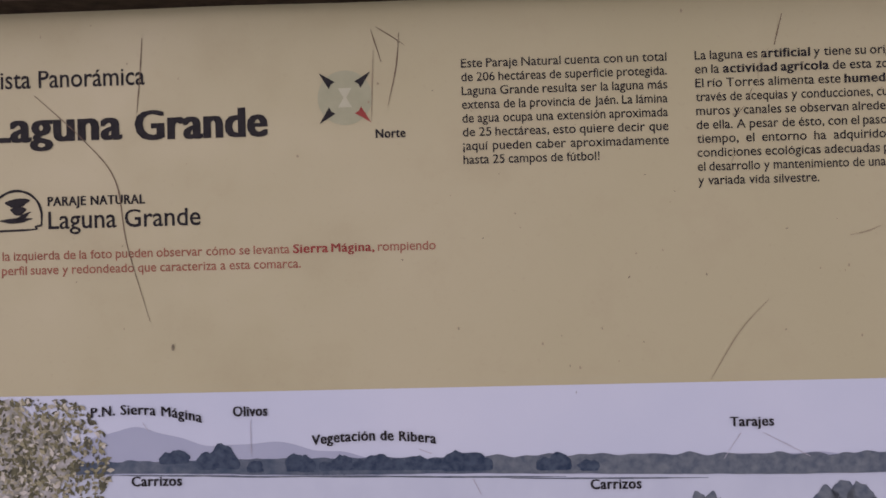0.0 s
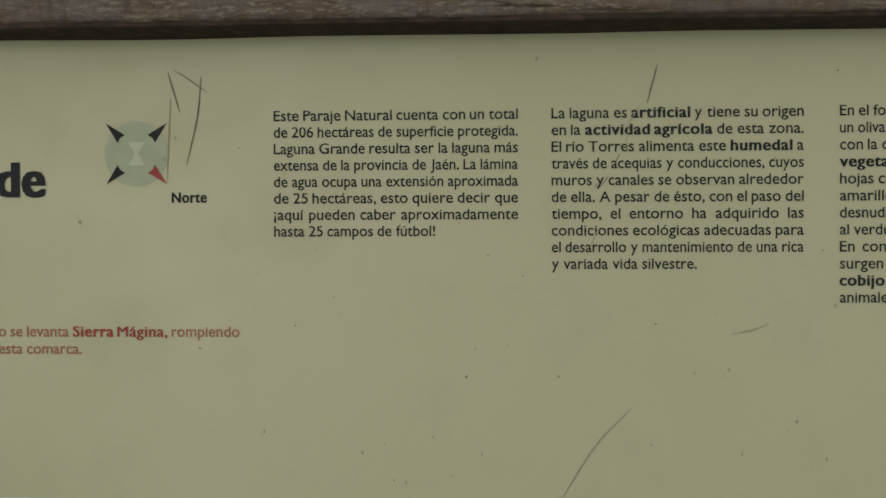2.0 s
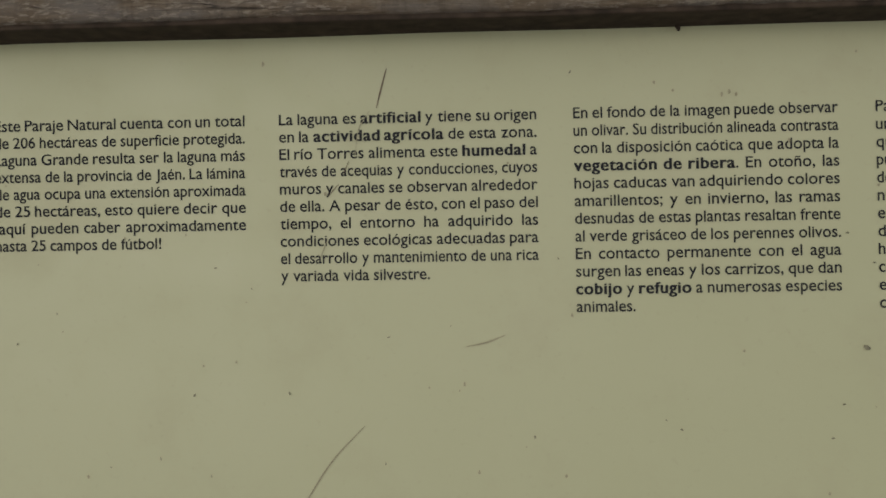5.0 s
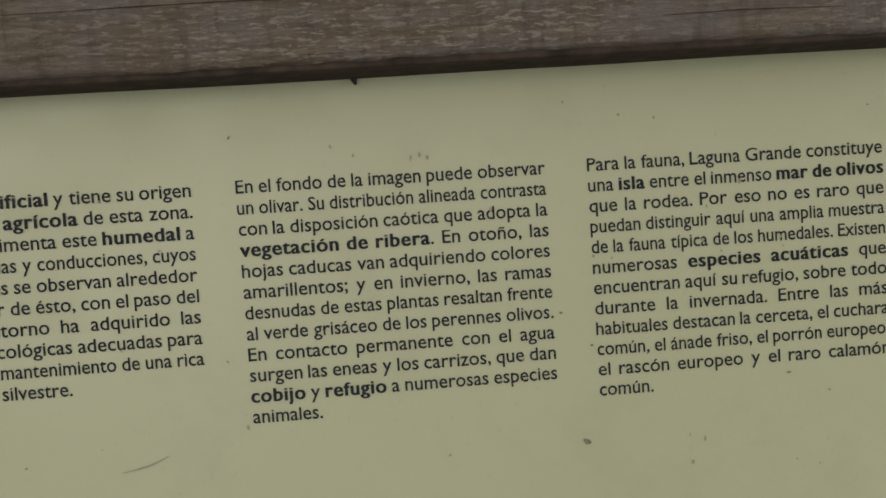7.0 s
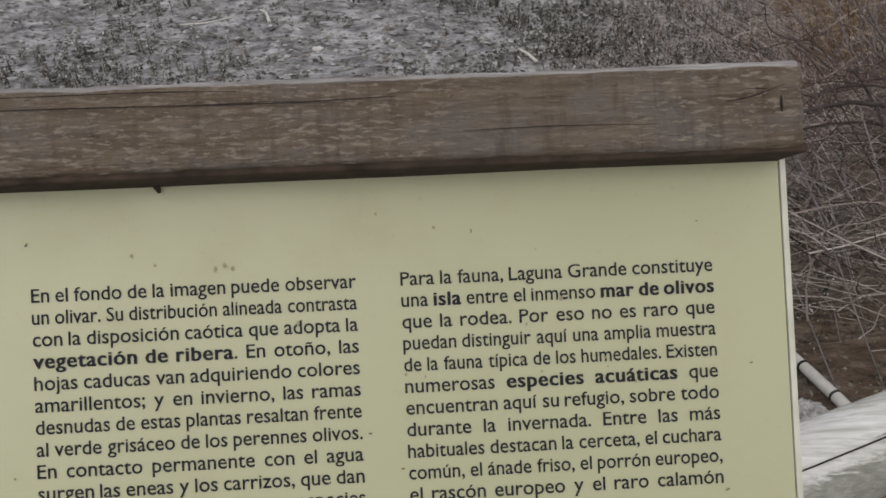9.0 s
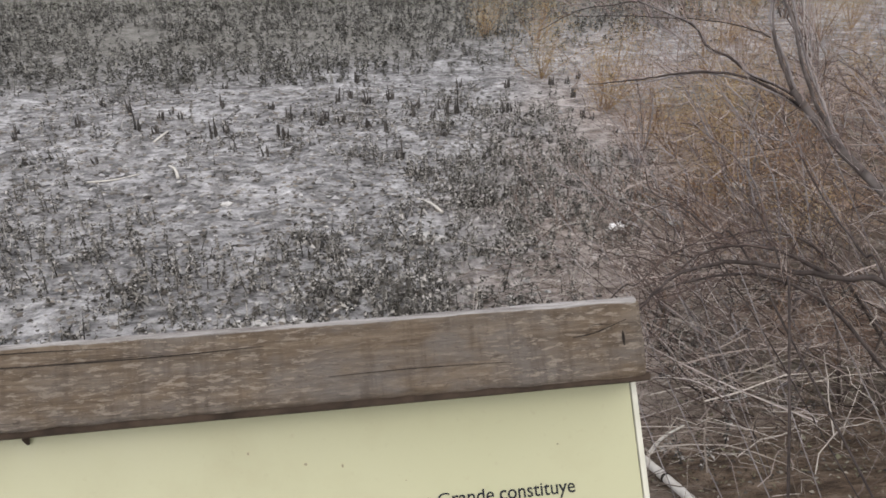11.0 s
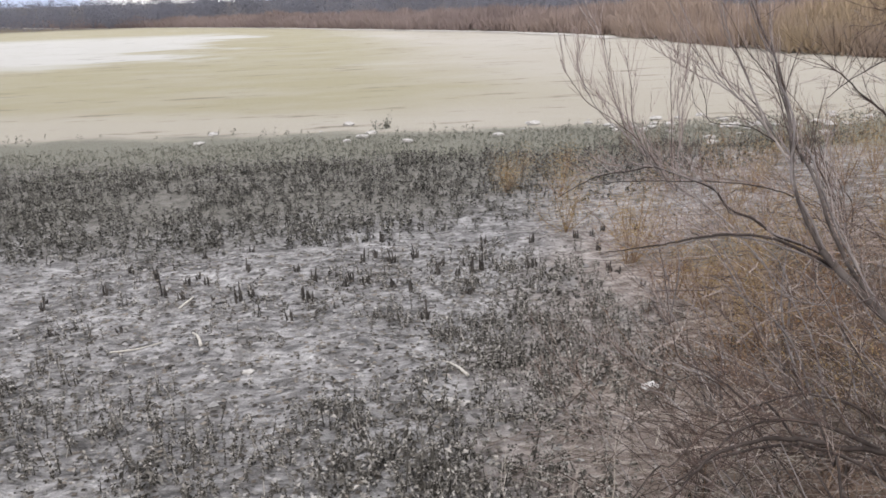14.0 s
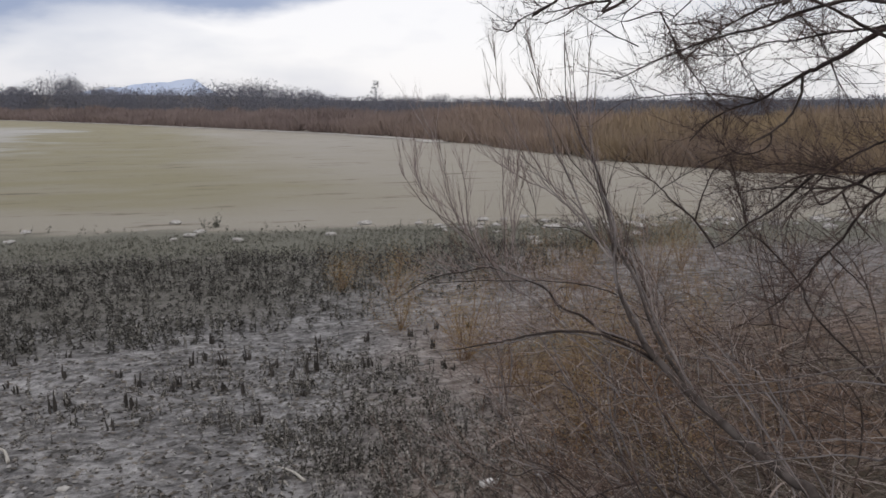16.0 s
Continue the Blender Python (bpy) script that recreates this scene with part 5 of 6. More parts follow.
dark_limb([(2.502, 1.225, 1.763), (2.489, 1.284, 1.71), (2.484, 1.336, 1.669), (2.454, 1.404, 1.618), (2.443, 1.456, 1.573), (2.433, 1.508, 1.543)], 0.004, 0.001)
dark_limb([(2.573, 1.084, 1.726), (2.557, 1.173, 1.752), (2.535, 1.262, 1.762), (2.529, 1.333, 1.74), (2.524, 1.399, 1.708)], 0.0035, 0.001)
dark_limb([(2.561, 0.959, 1.817), (2.53, 1.03, 1.739), (2.529, 1.072, 1.709), (2.525, 1.113, 1.659), (2.527, 1.146, 1.614), (2.51, 1.195, 1.559), (2.498, 1.233, 1.496), (2.463, 1.288, 1.429), (2.401, 1.358, 1.355)], 0.005, 0.0009, 1.5)
dark_limb([(2.67, 1.066, 1.893), (2.638, 1.147, 1.846), (2.62, 1.21, 1.816), (2.598, 1.274, 1.771), (2.581, 1.328, 1.71), (2.571, 1.373, 1.646), (2.573, 1.399, 1.552)], 0.0042, 0.001, 1.8)
dark_limb([(2.718, 1.339, 1.305), (2.66, 1.414, 1.435), (2.619, 1.45, 1.502), (2.574, 1.481, 1.555), (2.536, 1.503, 1.601), (2.519, 1.51, 1.664), (2.498, 1.519, 1.742), (2.476, 1.525, 1.803), (2.447, 1.533, 1.849)], 0.0034, 0.001, 0.6)
dark_limb([(2.548, 1.179, 1.727), (2.603, 1.185, 1.653), (2.663, 1.187, 1.601)], 0.003, 0.0012)
dark_limb([(2.523, 1.178, 1.578), (2.584, 1.179, 1.529), (2.644, 1.178, 1.48)], 0.0025, 0.001)
dark_limb([(2.605, 1.055, 1.77), (2.576, 1.142, 1.772), (2.559, 1.214, 1.772), (2.539, 1.288, 1.781), (2.525, 1.353, 1.783), (2.475, 1.443, 1.76)], 0.0034, 0.001, 1.55)
dark_limb([(2.466, 1.546, 1.535), (2.427, 1.603, 1.617), (2.39, 1.649, 1.662), (2.358, 1.69, 1.708), (2.322, 1.73, 1.734)], 0.0034, 0.001)
dark_limb([(2.426, 1.588, 1.614), (2.443, 1.567, 1.708), (2.452, 1.545, 1.756), (2.488, 1.499, 1.801)], 0.0022, 0.001)
dark_limb([(2.334, 1.713, 1.646), (2.371, 1.68, 1.692), (2.43, 1.631, 1.743), (2.473, 1.588, 1.777), (2.513, 1.544, 1.805)], 0.001, 0.0022)

low_tree = [
    ([(2.95, 1.15, 0.10), (2.75, 1.2, 0.55), (2.46, 1.27, 0.80), (2.35, 1.28, 0.82), (2.21, 1.31, 0.84), (2.06, 1.33, 0.87), (1.91, 1.32, 0.86), (1.8, 1.27, 0.83), (1.7, 1.19, 0.76)], 0.010, 0.0025),
    ([(2.30, 1.30, 0.83), (2.15, 1.33, 0.90), (2.0, 1.36, 0.90), (1.86, 1.33, 0.84)], 0.006, 0.0018),
    ([(2.9, 1.4, 0.1), (2.6, 1.6, 0.5), (2.35, 1.7, 0.62), (2.1, 1.72, 0.60), (1.9, 1.7, 0.52)], 0.007, 0.002),
    ([(3.1, 1.9, 0.1), (2.8, 2.0, 0.5), (2.55, 2.02, 0.62), (2.3, 2.0, 0.60)], 0.007, 0.002),
]
bare_tree("bare_shrub", (2.95, 1.15, 0.10), "low bare shrub with dark arching stems", low_tree, M_BARKBLACK, M_TWIGDARK, 31, 20, 0.34, 0.9, 0.3, 2, 0.0017, 1.05)

shoots = thing("bare_shrub", (2.85, 1.75, 0.10), "bare shrub of thin pale shoots leaning over the mud", "shrub", "bare shrubs")


def shoot(pts, r0, r1):
    """A thin rod that rises from the soil and leans out."""
    x, y, z = pts[0]
    d = np.array(pts[0]) - np.array(pts[1])
    d = d[:2] / max(np.linalg.norm(d[:2]), 1e-6) * 0.75 * z
    root = (x + d[0], y + d[1], ground_z(x + d[0], y + d[1]) - 0.02)
    k = int(pts[-1][0] * 1000 + pts[-1][2] * 100)
    grow(shoots, [root] + pts, r0 * (0.62 if r0 < 0.0037 else 0.95), r1, M_BARK if r0 < 0.0031 else M_BARKBLACK, M_TWIG, k, 14, 0.15, 0.0010, 0.5, 0.4, 1, 0.07, "stem")


shoot([(2.065, 1.577, 0.845), (1.944, 1.737, 0.857), (1.882, 1.856, 0.859), (1.862, 1.958, 0.864), (1.84, 2.069, 0.896), (1.816, 2.186, 0.948)], 0.0032, 0.0008)
shoot([(1.957, 1.587, 0.762), (1.872, 1.776, 0.828), (1.83, 1.92, 0.856), (1.763, 2.07, 0.892)], 0.003, 0.0008)
shoot([(1.8, 1.529, 0.755), (1.732, 1.671, 0.806), (1.697, 1.782, 0.832), (1.651, 1.905, 0.887), (1.623, 2.011, 0.925)], 0.003, 0.0008)
shoot([(2.13, 1.409, 0.834), (2.08, 1.506, 0.86), (2.05, 1.587, 0.886), (2.016, 1.664, 0.903), (1.969, 1.742, 0.916), (1.969, 1.828, 1.002), (1.982, 1.913, 1.119), (1.986, 1.981, 1.191)], 0.0038, 0.0009)
shoot([(2.058, 1.074, 0.865), (2.089, 1.159, 0.888), (2.112, 1.255, 0.928), (2.116, 1.368, 0.984), (2.111, 1.468, 1.015), (2.114, 1.555, 1.03), (2.128, 1.636, 1.049)], 0.004, 0.001)
shoot([(2.303, 1.05, 0.896), (2.299, 1.178, 0.947), (2.295, 1.293, 0.986), (2.287, 1.415, 1.046), (2.288, 1.522, 1.103), (2.296, 1.618, 1.153), (2.319, 1.69, 1.163)], 0.0045, 0.0012)
shoot([(2.336, 1.533, 0.823), (2.276, 1.681, 0.852), (2.234, 1.823, 0.909), (2.211, 1.936, 0.936), (2.206, 2.036, 0.96)], 0.0028, 0.0008)
shoot([(1.679, 1.325, 0.746), (1.806, 1.386, 0.796), (1.907, 1.446, 0.838), (2.042, 1.482, 0.878)], 0.0036, 0.0014)
shoot([(2.2, 1.915, 0.944), (2.143, 1.979, 0.935), (2.135, 2.03, 0.958), (2.138, 2.082, 1.0)], 0.0022, 0.001)
shoot([(2.404, 1.723, 1.06), (2.367, 1.784, 1.051), (2.334, 1.844, 1.052), (2.308, 1.904, 1.067)], 0.0026, 0.0009)
shoot([(2.418, 1.385, 1.202), (2.38, 1.482, 1.158), (2.343, 1.572, 1.106), (2.324, 1.648, 1.056)], 0.003, 0.001)
shoot([(1.724, 1.539, 0.722), (1.67, 1.687, 0.741), (1.64, 1.827, 0.77), (1.595, 1.969, 0.807)], 0.0026, 0.0008)
shoot([(2.08, 1.93, 0.842), (2.026, 2.094, 0.903), (1.96, 2.258, 0.977), (1.92, 2.397, 1.022)], 0.0024, 0.0007)
shoot([(2.103, 1.415, 0.817), (2.078, 1.537, 0.862), (2.088, 1.635, 0.906), (2.139, 1.713, 0.959)], 0.0026, 0.0008)


def low_rod(pts, r0, r1):
    """A pale rod of the low shrub; its thicker end runs down to the soil."""
    if r0 < r1:
        pts, r0, r1 = pts[::-1], r1, r0
    x, y, z = pts[0]
    root = (x + 0.55 * z, y - 0.05, ground_z(x + 0.55 * z, y - 0.05) - 0.02)
    k = int(pts[-1][0] * 1000 + pts[-1][2] * 100)
    grow(rods, [root] + pts, r0 * 0.75, r1, M_BARK, M_LEAN, k, 9, 0.16, 0.0010, 0.6, 0.2, 1, 0.08, "stem")


rods = thing("bare_shrub", (3.2, 1.3, 0.12), "low bare shrub with long pale reclining rods", "shrub", "bare shrubs")
low_rod([(2.632, 0.965, 1.269), (2.614, 1.064, 1.271), (2.589, 1.157, 1.254), (2.563, 1.241, 1.223), (2.551, 1.307, 1.187), (2.503, 1.403, 1.153), (2.434, 1.506, 1.113)], 0.0045, 0.0012)
low_rod([(2.531, 0.861, 1.153), (2.514, 0.966, 1.135), (2.496, 1.063, 1.111), (2.457, 1.166, 1.068), (2.419, 1.263, 1.026), (2.394, 1.355, 1.007)], 0.0045, 0.0012)
low_rod([(2.632, 0.984, 1.146), (2.625, 1.06, 1.125), (2.579, 1.169, 1.099), (2.529, 1.27, 1.062), (2.47, 1.374, 1.028), (2.443, 1.46, 1.022)], 0.0036, 0.001)
low_rod([(2.715, 1.046, 1.314), (2.676, 1.141, 1.287), (2.627, 1.236, 1.256), (2.568, 1.33, 1.211), (2.478, 1.443, 1.169), (2.442, 1.521, 1.164)], 0.004, 0.001)
low_rod([(2.507, 1.517, 1.294), (2.51, 1.49, 1.219), (2.516, 1.463, 1.161)], 0.0015, 0.003)
low_rod([(2.571, 1.847, 1.278), (2.573, 1.741, 1.242), (2.576, 1.629, 1.2), (2.58, 1.498, 1.126), (2.598, 1.35, 1.059)], 0.001, 0.004)
low_rod([(2.599, 1.691, 1.243), (2.591, 1.595, 1.199), (2.571, 1.516, 1.181), (2.585, 1.386, 1.113)], 0.001, 0.0034)
low_rod([(2.278, 1.786, 1.086), (2.287, 1.718, 1.08), (2.331, 1.632, 1.09), (2.385, 1.543, 1.116)], 0.001, 0.003)


def leaning(count, seed):
    """Many fine rods that lean out of the wood over the open mud."""
    rng = np.random.default_rng(seed)
    h = Heap()
    for k in range(count):
        x, y = (rng.uniform(2.1, 3.3), rng.uniform(1.3, 2.9)) if k % 2 else (rng.uniform(2.6, 5.2), rng.uniform(1.9, 4.6))
        if x < 1.45 + 0.42 * y:
            continue
        z = ground_z(x, y) + 0.25 * rng.random()
        a, up, ln = rng.normal(2.75, 0.85), rng.uniform(0.05, 0.75), rng.uniform(0.25, 0.95)
        d = np.array([math.cos(a), math.sin(a), up])
        bow = np.array([rng.normal(0, 0.05), rng.normal(0, 0.05), rng.uniform(-0.05, 0.12)])
        p = np.array([np.array([x, y, z]) + d * ln * t + bow * t * (1 - t) * 2 for t in np.linspace(0, 1, 7)])
        r = 0.0013 + 0.0021 * rng.random() ** 2
        h.add(*tube(p, np.linspace(r, 0.0007, 7), 3))
        twig_set(h, p, 3, 0.22, 0.0010, rng, 0.5, 0.3, 0, 0.3, 3, 0.08)
    return h.geo()


lone("leaning_shoots", leaning(300, 71), M_LEAN, "fine grey and brown shoots leaning over the mud", "shoots", "stuff")


def thicket_shrub(x, y, height, stems, seed, bark, spray, label):
    """Many thin stems that rise from one root and arch outward."""
    rng = np.random.default_rng(seed)
    z = ground_z(x, y)
    t = thing("bare_shrub", (x, y, z), label, "shrub", "bare shrubs")
    h = Heap()
    for k in range(stems - 2):
        a = rng.normal(2.9, 1.0)
        r = height * rng.uniform(0.25, 0.95)
        hh = height * rng.uniform(0.55, 1.1)
        b0 = np.array([x + 0.05 * math.cos(a), y + 0.05 * math.sin(a), z - 0.02])
        m = b0 + np.array([0.35 * r * math.cos(a), 0.35 * r * math.sin(a), 0.6 * hh]) + rng.normal(0, 0.09, 3)
        e = b0 + np.array([r * math.cos(a), r * math.sin(a), hh]) + rng.normal(0, 0.06, 3)
        p = spline([b0, m, e], 5)
        part("stem", tube(p, np.linspace(0.0075 * rng.uniform(0.6, 1.2), 0.0018, len(p)), 5), bark, t, smooth=True)
        twig_set(h, p, 4, 0.34 * height, 0.0021, rng, 0.9, 0.35, 1, 0.15)
    tagged(part("twig_spray", h.geo(), spray, t, "fine bare twigs"), kind="stuff")


for k, (x, y, hgt, n) in enumerate(((3.05, 2.55, 0.95, 10), (3.5, 2.2, 0.8, 6), (2.75, 3.05, 0.7, 8), (3.9, 2.9, 0.85, 6), (3.35, 3.5, 0.9, 9), (4.5, 3.5, 0.9, 6), (4.1, 4.3, 0.8, 6), (5.3, 4.4, 1.1, 6),
                                    (3.0, 4.2, 0.55, 8), (4.9, 5.4, 1.1, 9), (6.2, 5.6, 1.2, 7), (5.8, 7.0, 1.2, 9), (7.6, 7.2, 1.5, 10), (2.5, 2.5, 0.55, 8), (3.2, 1.75, 0.75, 9), (2.85, 1.75, 0.55, 8), (2.55, 1.95, 0.5, 7), (3.95, 2.45, 0.9, 7), (4.2, 3.2, 0.9, 8), (4.9, 3.0, 1.3, 7), (8.6, 9.0, 1.5, 9), (6.6, 9.0, 1.2, 8), (10.5, 10.8, 1.6, 9))):
    thicket_shrub(x, y, hgt, n, 400 + k, M_BARKDARK if k % 2 else M_BARK, M_TWIGDARK if x > 3.7 and k % 3 else M_TWIG if k % 3 else M_RUST, "bare shrub of thin grey-brown stems" if k % 3 else "bare shrub with rust-brown twigs")

# heap of fallen brushwood under the trees
rng = np.random.default_rng(7)
heaps = (Heap(), Heap())
for k in range(5200):
    x, y = (rng.uniform(1.55, 3.9), rng.uniform(1.15, 3.1)) if k < 1300 else (rng.uniform(2.2, 6.5), rng.uniform(1.5, 5.6))
    if x < 1.5 + 0.25 * (y - 1.0) and rng.random() < 0.7:
        continue
    a = rng.normal(0.4, 1.1)
    ln = 0.12 + 0.5 * rng.random() ** 1.6
    if k >= 1300 and x < 1.5 + 0.42 * y + rng.normal(0, 0.25):
        continue
    z = ground_z(x, y) + (0.34 if k < 1300 else 0.6) * rng.random() ** 1.5 * min(1.0, (x - 1.3) / 0.9)
    d = np.array([math.cos(a), math.sin(a), rng.normal(0.05, 0.22)])
    bow = np.array([rng.normal(0, 0.03), rng.normal(0, 0.03), rng.uniform(-0.03, 0.10)])
    t = np.linspace(-0.5, 0.5, 6)
    p = np.array([np.array([x, y, z]) + d * ln * q + bow * (0.25 - q * q) * 2 + rng.normal(0, 0.008, 3) for q in t])
    p[:, 2] = np.maximum(p[:, 2], ground_z(x, y) + 0.004)
    heaps[int(k >= 1300 or k % 3 == 0)].add(*tube(p, np.linspace((0.0015 if k >= 1300 else 0.0011) + (0.0034 if k >= 1300 else 0.0022) * rng.random() ** 3, 0.0009, 6), 3))
lone("brushwood", heaps[0].geo(), M_BRUSH, "tangle of dry pale fallen twigs on pinkish soil", "brushwood", "stuff")
lone("brushwood", heaps[1].geo(), M_BRUSHDARK, "tangle of dark fallen branches under bare trees", "brushwood", "stuff")

# pale peeled branch with dark rings, and its fork
STICK = ((1.925, 1.72), (1.938, 1.54), (1.975, 1.26), (2.012, 0.97), (2.055, 0.72))
stick = thing("fallen_branch", (2.0, 1.4, 0.13), "pale peeled branch with dark knots lying on soil", "branch")
path = spline([(x, y, ground_z(x, y) + 0.026) for x, y in STICK], 8)
part("stem", tube(path, np.linspace(0.012, 0.018, len(path)), 12), M_PALE, stick, smooth=True)
for i in (13, 19, 23):
    c, d = path[i], path[i + 1] - path[i]
    d = d / np.linalg.norm(d)
    part("ring", tube([c - d * 0.004, c + d * 0.004], [0.0172, 0.0176], 12), M_CRACK, stick)
part("fork", tube(spline([(1.97, 1.52, ground_z(1.97, 1.52) + 0.03), (2.01, 1.53, ground_z(2.0, 1.53) + 0.08), (2.09, 1.55, ground_z(2.08, 1.55) + 0.13)], 5), np.linspace(0.008, 0.003, 11), 6), M_PALE, stick, smooth=True)
r4 = np.random.default_rng(14)
for k in range(7):
    c = path[29 + k % 3] + r4.normal(0, 0.006, 3)
    turn = r4.uniform(0, 6.28)
    loop = [c + 0.022 * np.array([math.cos(turn + w), 0.4 * math.sin(turn + w), 0.6 + 0.5 * math.sin(w * 1.3)]) for w in (0, 0.9, 1.8, 2.7)]
    part("bark_curl", tube(spline(loop, 4), np.linspace(0.004, 0.0015, 13), 5), M_PALE if k % 2 else M_CRACK, stick, "curled strip of peeling bark")
lone("boulder", rock((1.90, 0.955, ground_z(1.90, 0.955) + 0.005), 0.060, 4.0, 0.6, 5), M_ROUGHSTONE, "rough pale limestone beside the fence", "stone", smooth=True)

# ---------------------------------------------------------------- weeds of the lagoon bed
def weeds(count, region, height, leaves, leaf, seed, keep, lean=0.15, tuft=0.0):
    """Withered plants: a thin stem and small curled leaves each, as one mesh."""
    rng = np.random.default_rng(seed)
    verts, faces = [], []
    k, left, root = 0, 0, (0, 0)
    for _ in range(count):
        if tuft and left > 0:
            x, y, left = root[0] + rng.normal(0, tuft), root[1] + rng.normal(0, tuft), left - 1
        else:
            y = rng.uniform(*region[1])
            x = rng.uniform(*region[0](y))
            if not keep(x, y, rng):
                continue
            root, left = (x, y), int(rng.integers(0, 5)) if tuft else 0
        z = ground_z(x, y) - 0.01
        hgt = height * (0.4 + 1.5 * rng.random() ** 2.2)
        top = np.array([x + rng.normal(0, lean) * hgt, y + rng.normal(0, lean) * hgt, z + hgt])
        r = 0.0022 + 0.012 * hgt
        a0 = rng.uniform(0, 6.28)
        for j in range(3):
            a = a0 + 2.094 * j
            verts.append((x + r * math.cos(a), y + r * math.sin(a), z))
        verts.append(tuple(top))
        faces += [(k, k + 1, k + 3), (k + 1, k + 2, k + 3), (k + 2, k, k + 3)]
        k += 4
        u = rng.random((leaves, 5))
        t = (0.15 + 0.85 * u[:, 0])[:, None]
        c = np.array([x, y, z]) * (1 - t) + top * t
        a, e = 6.28 * u[:, 1], -0.7 + 1.6 * u[:, 2]
        d = np.stack([np.cos(a) * np.cos(e), np.sin(a) * np.cos(e), np.sin(e)], 1)
        s = np.stack([-np.sin(a), np.cos(a), 1.2 * u[:, 3] - 0.6], 1)
        l = (leaf * (0.5 + 0.9 * u[:, 4]))[:, None]
        m = c + d * l * 0.55
        q = c + d * l - np.array([0, 0, 0.35]) * l
        verts.extend(np.stack([c, m + s * l * 0.28, q, m - s * l * 0.28], 1).reshape(-1, 3).tolist())
        faces.extend([(k + 4 * j, k + 4 * j + 1, k + 4 * j + 2, k + 4 * j + 3) for j in range(leaves)])
        k += 4 * leaves
    return verts, faces


def patchy(scale, cut, soft=0.15, seed=0.0):
    def keep(x, y, rng):
        return noise.noise((x * scale, y * scale, seed)) + 0.5 * noise.noise((x * scale * 3, y * scale * 3, seed + 4)) > cut + rng.normal(0, soft)
    return keep


def near_keep(x, y, rng):
    n = noise.noise((x * 0.9, y * 0.9, 2.0)) + 0.5 * noise.noise((x * 2.6, y * 2.6, 6.0))
    edge = 3.5 + 0.5 * min(2.0, max(0.0, x))
    bare = smooth(edge, edge + 0.8, y)
    right = smooth(1.6, 2.6, x - 0.2 * y)
    return n > -0.12 + 0.55 * bare + 0.5 * right + 0.08 * (1 - smooth(-0.6, 0.5, x)) + rng.normal(0, 0.16)


belt_patch = patchy(0.7, -0.35, 0.25, 3.0)


def belt_keep(x, y, rng):
    return y > 6.5 + 0.55 * max(0.0, x - 1.2) + rng.normal(0, 0.3) and belt_patch(x, y, rng)


lone("withered_weeds", weeds(6400, (lambda y: (-2.2 - 0.15 * y, 1.9 + 0.55 * y), (1.5, 5.6)), 0.095, 17, 0.0165, 1, near_keep, 0.2, 0.055), M_WEED, "dense withered dark weeds on cracked grey mud", "weeds", "stuff")
lone("withered_weeds", weeds(1500, (lambda y: (0.20 + 0.30 * y, 1.35 + 0.30 * y), (2.1, 6.0)), 0.075, 16, 0.017, 6, patchy(1.1, -0.1, 0.3, 12.0), 0.25, 0.06), M_WEED, "withered weeds thinning out on brown soil", "weeds", "stuff")
lone("withered_weeds", weeds(3600, (lambda y: (-3.2, 5.0), (4.4, 7.4)), 0.075, 11, 0.019, 2, patchy(0.8, 0.22, 0.12, 9.0)), M_WEED, "sparse withered weeds on pale mud", "weeds", "stuff")
lone("weed_belt", weeds(6400, (lambda y: (-2.6 - 0.22 * (y - 6), 5.0 + 0.8 * (y - 6)), (6.6, 10.8)), 0.13, 11, 0.031, 3, belt_keep), M_WEEDDARK, "dark belt of withered weeds across the lagoon bed", "weeds", "stuff")
lone("weed_belt", weeds(7000, (lambda y: (-3.4 - 0.25 * (y - 10), 8.0 + 0.9 * (y - 10)), (10.2, 13.0)), 0.058, 7, 0.024, 4, patchy(0.5, -0.5, 0.2, 5.0)), M_BELT, "dull green belt of low weeds before the flats", "weeds", "stuff")


def edge_keep(x, y, rng):
    return abs(y + 0.18 * x - 13.75) < 0.5 and noise.noise((x * 1.1, 0, 3)) > -0.05


lone("edge_weeds", weeds(1100, (lambda y: (-6, 14), (10.5, 15.2)), 0.085, 8, 0.03, 5, edge_keep), M_BELT, "fringe of taller weeds where the pale flats begin", "weeds", "stuff")

# crumbs of mud and litter that roughen the bed
def crumbs(count, xr, yr, size, seed, thin=0.5):
    rng = np.random.default_rng(seed)
    v, f = [], []
    for _ in range(count):
        y = rng.uniform(*yr)
        x = rng.uniform(xr[0] - 0.2 * y, xr[1] + 0.45 * y)
        if x - 0.30 * y > 0.9 + rng.normal(0, 0.25):
            if thin > 0.4:
                continue
            s = size * rng.uniform(0.2, 0.7)
        else:
            s = size * rng.uniform(0.4, 1.5)
        c0 = np.array([x, y, ground_z(x, y) + 0.2 * s])
        k = len(v)
        a = rng.uniform(0, 6.28)
        for j in range(4):
            w = a + 1.57 * j + rng.normal(0, 0.25)
            v.append(tuple(c0 + np.array([math.cos(w), math.sin(w), rng.uniform(-0.4, 0.3) * thin]) * s))
        v.append(tuple(c0 + np.array([0, 0, thin * s * rng.uniform(0.6, 1.3)])))
        f += [(k, k + 1, k + 4), (k + 1, k + 2, k + 4), (k + 2, k + 3, k + 4), (k + 3, k, k + 4)]
    return v, f


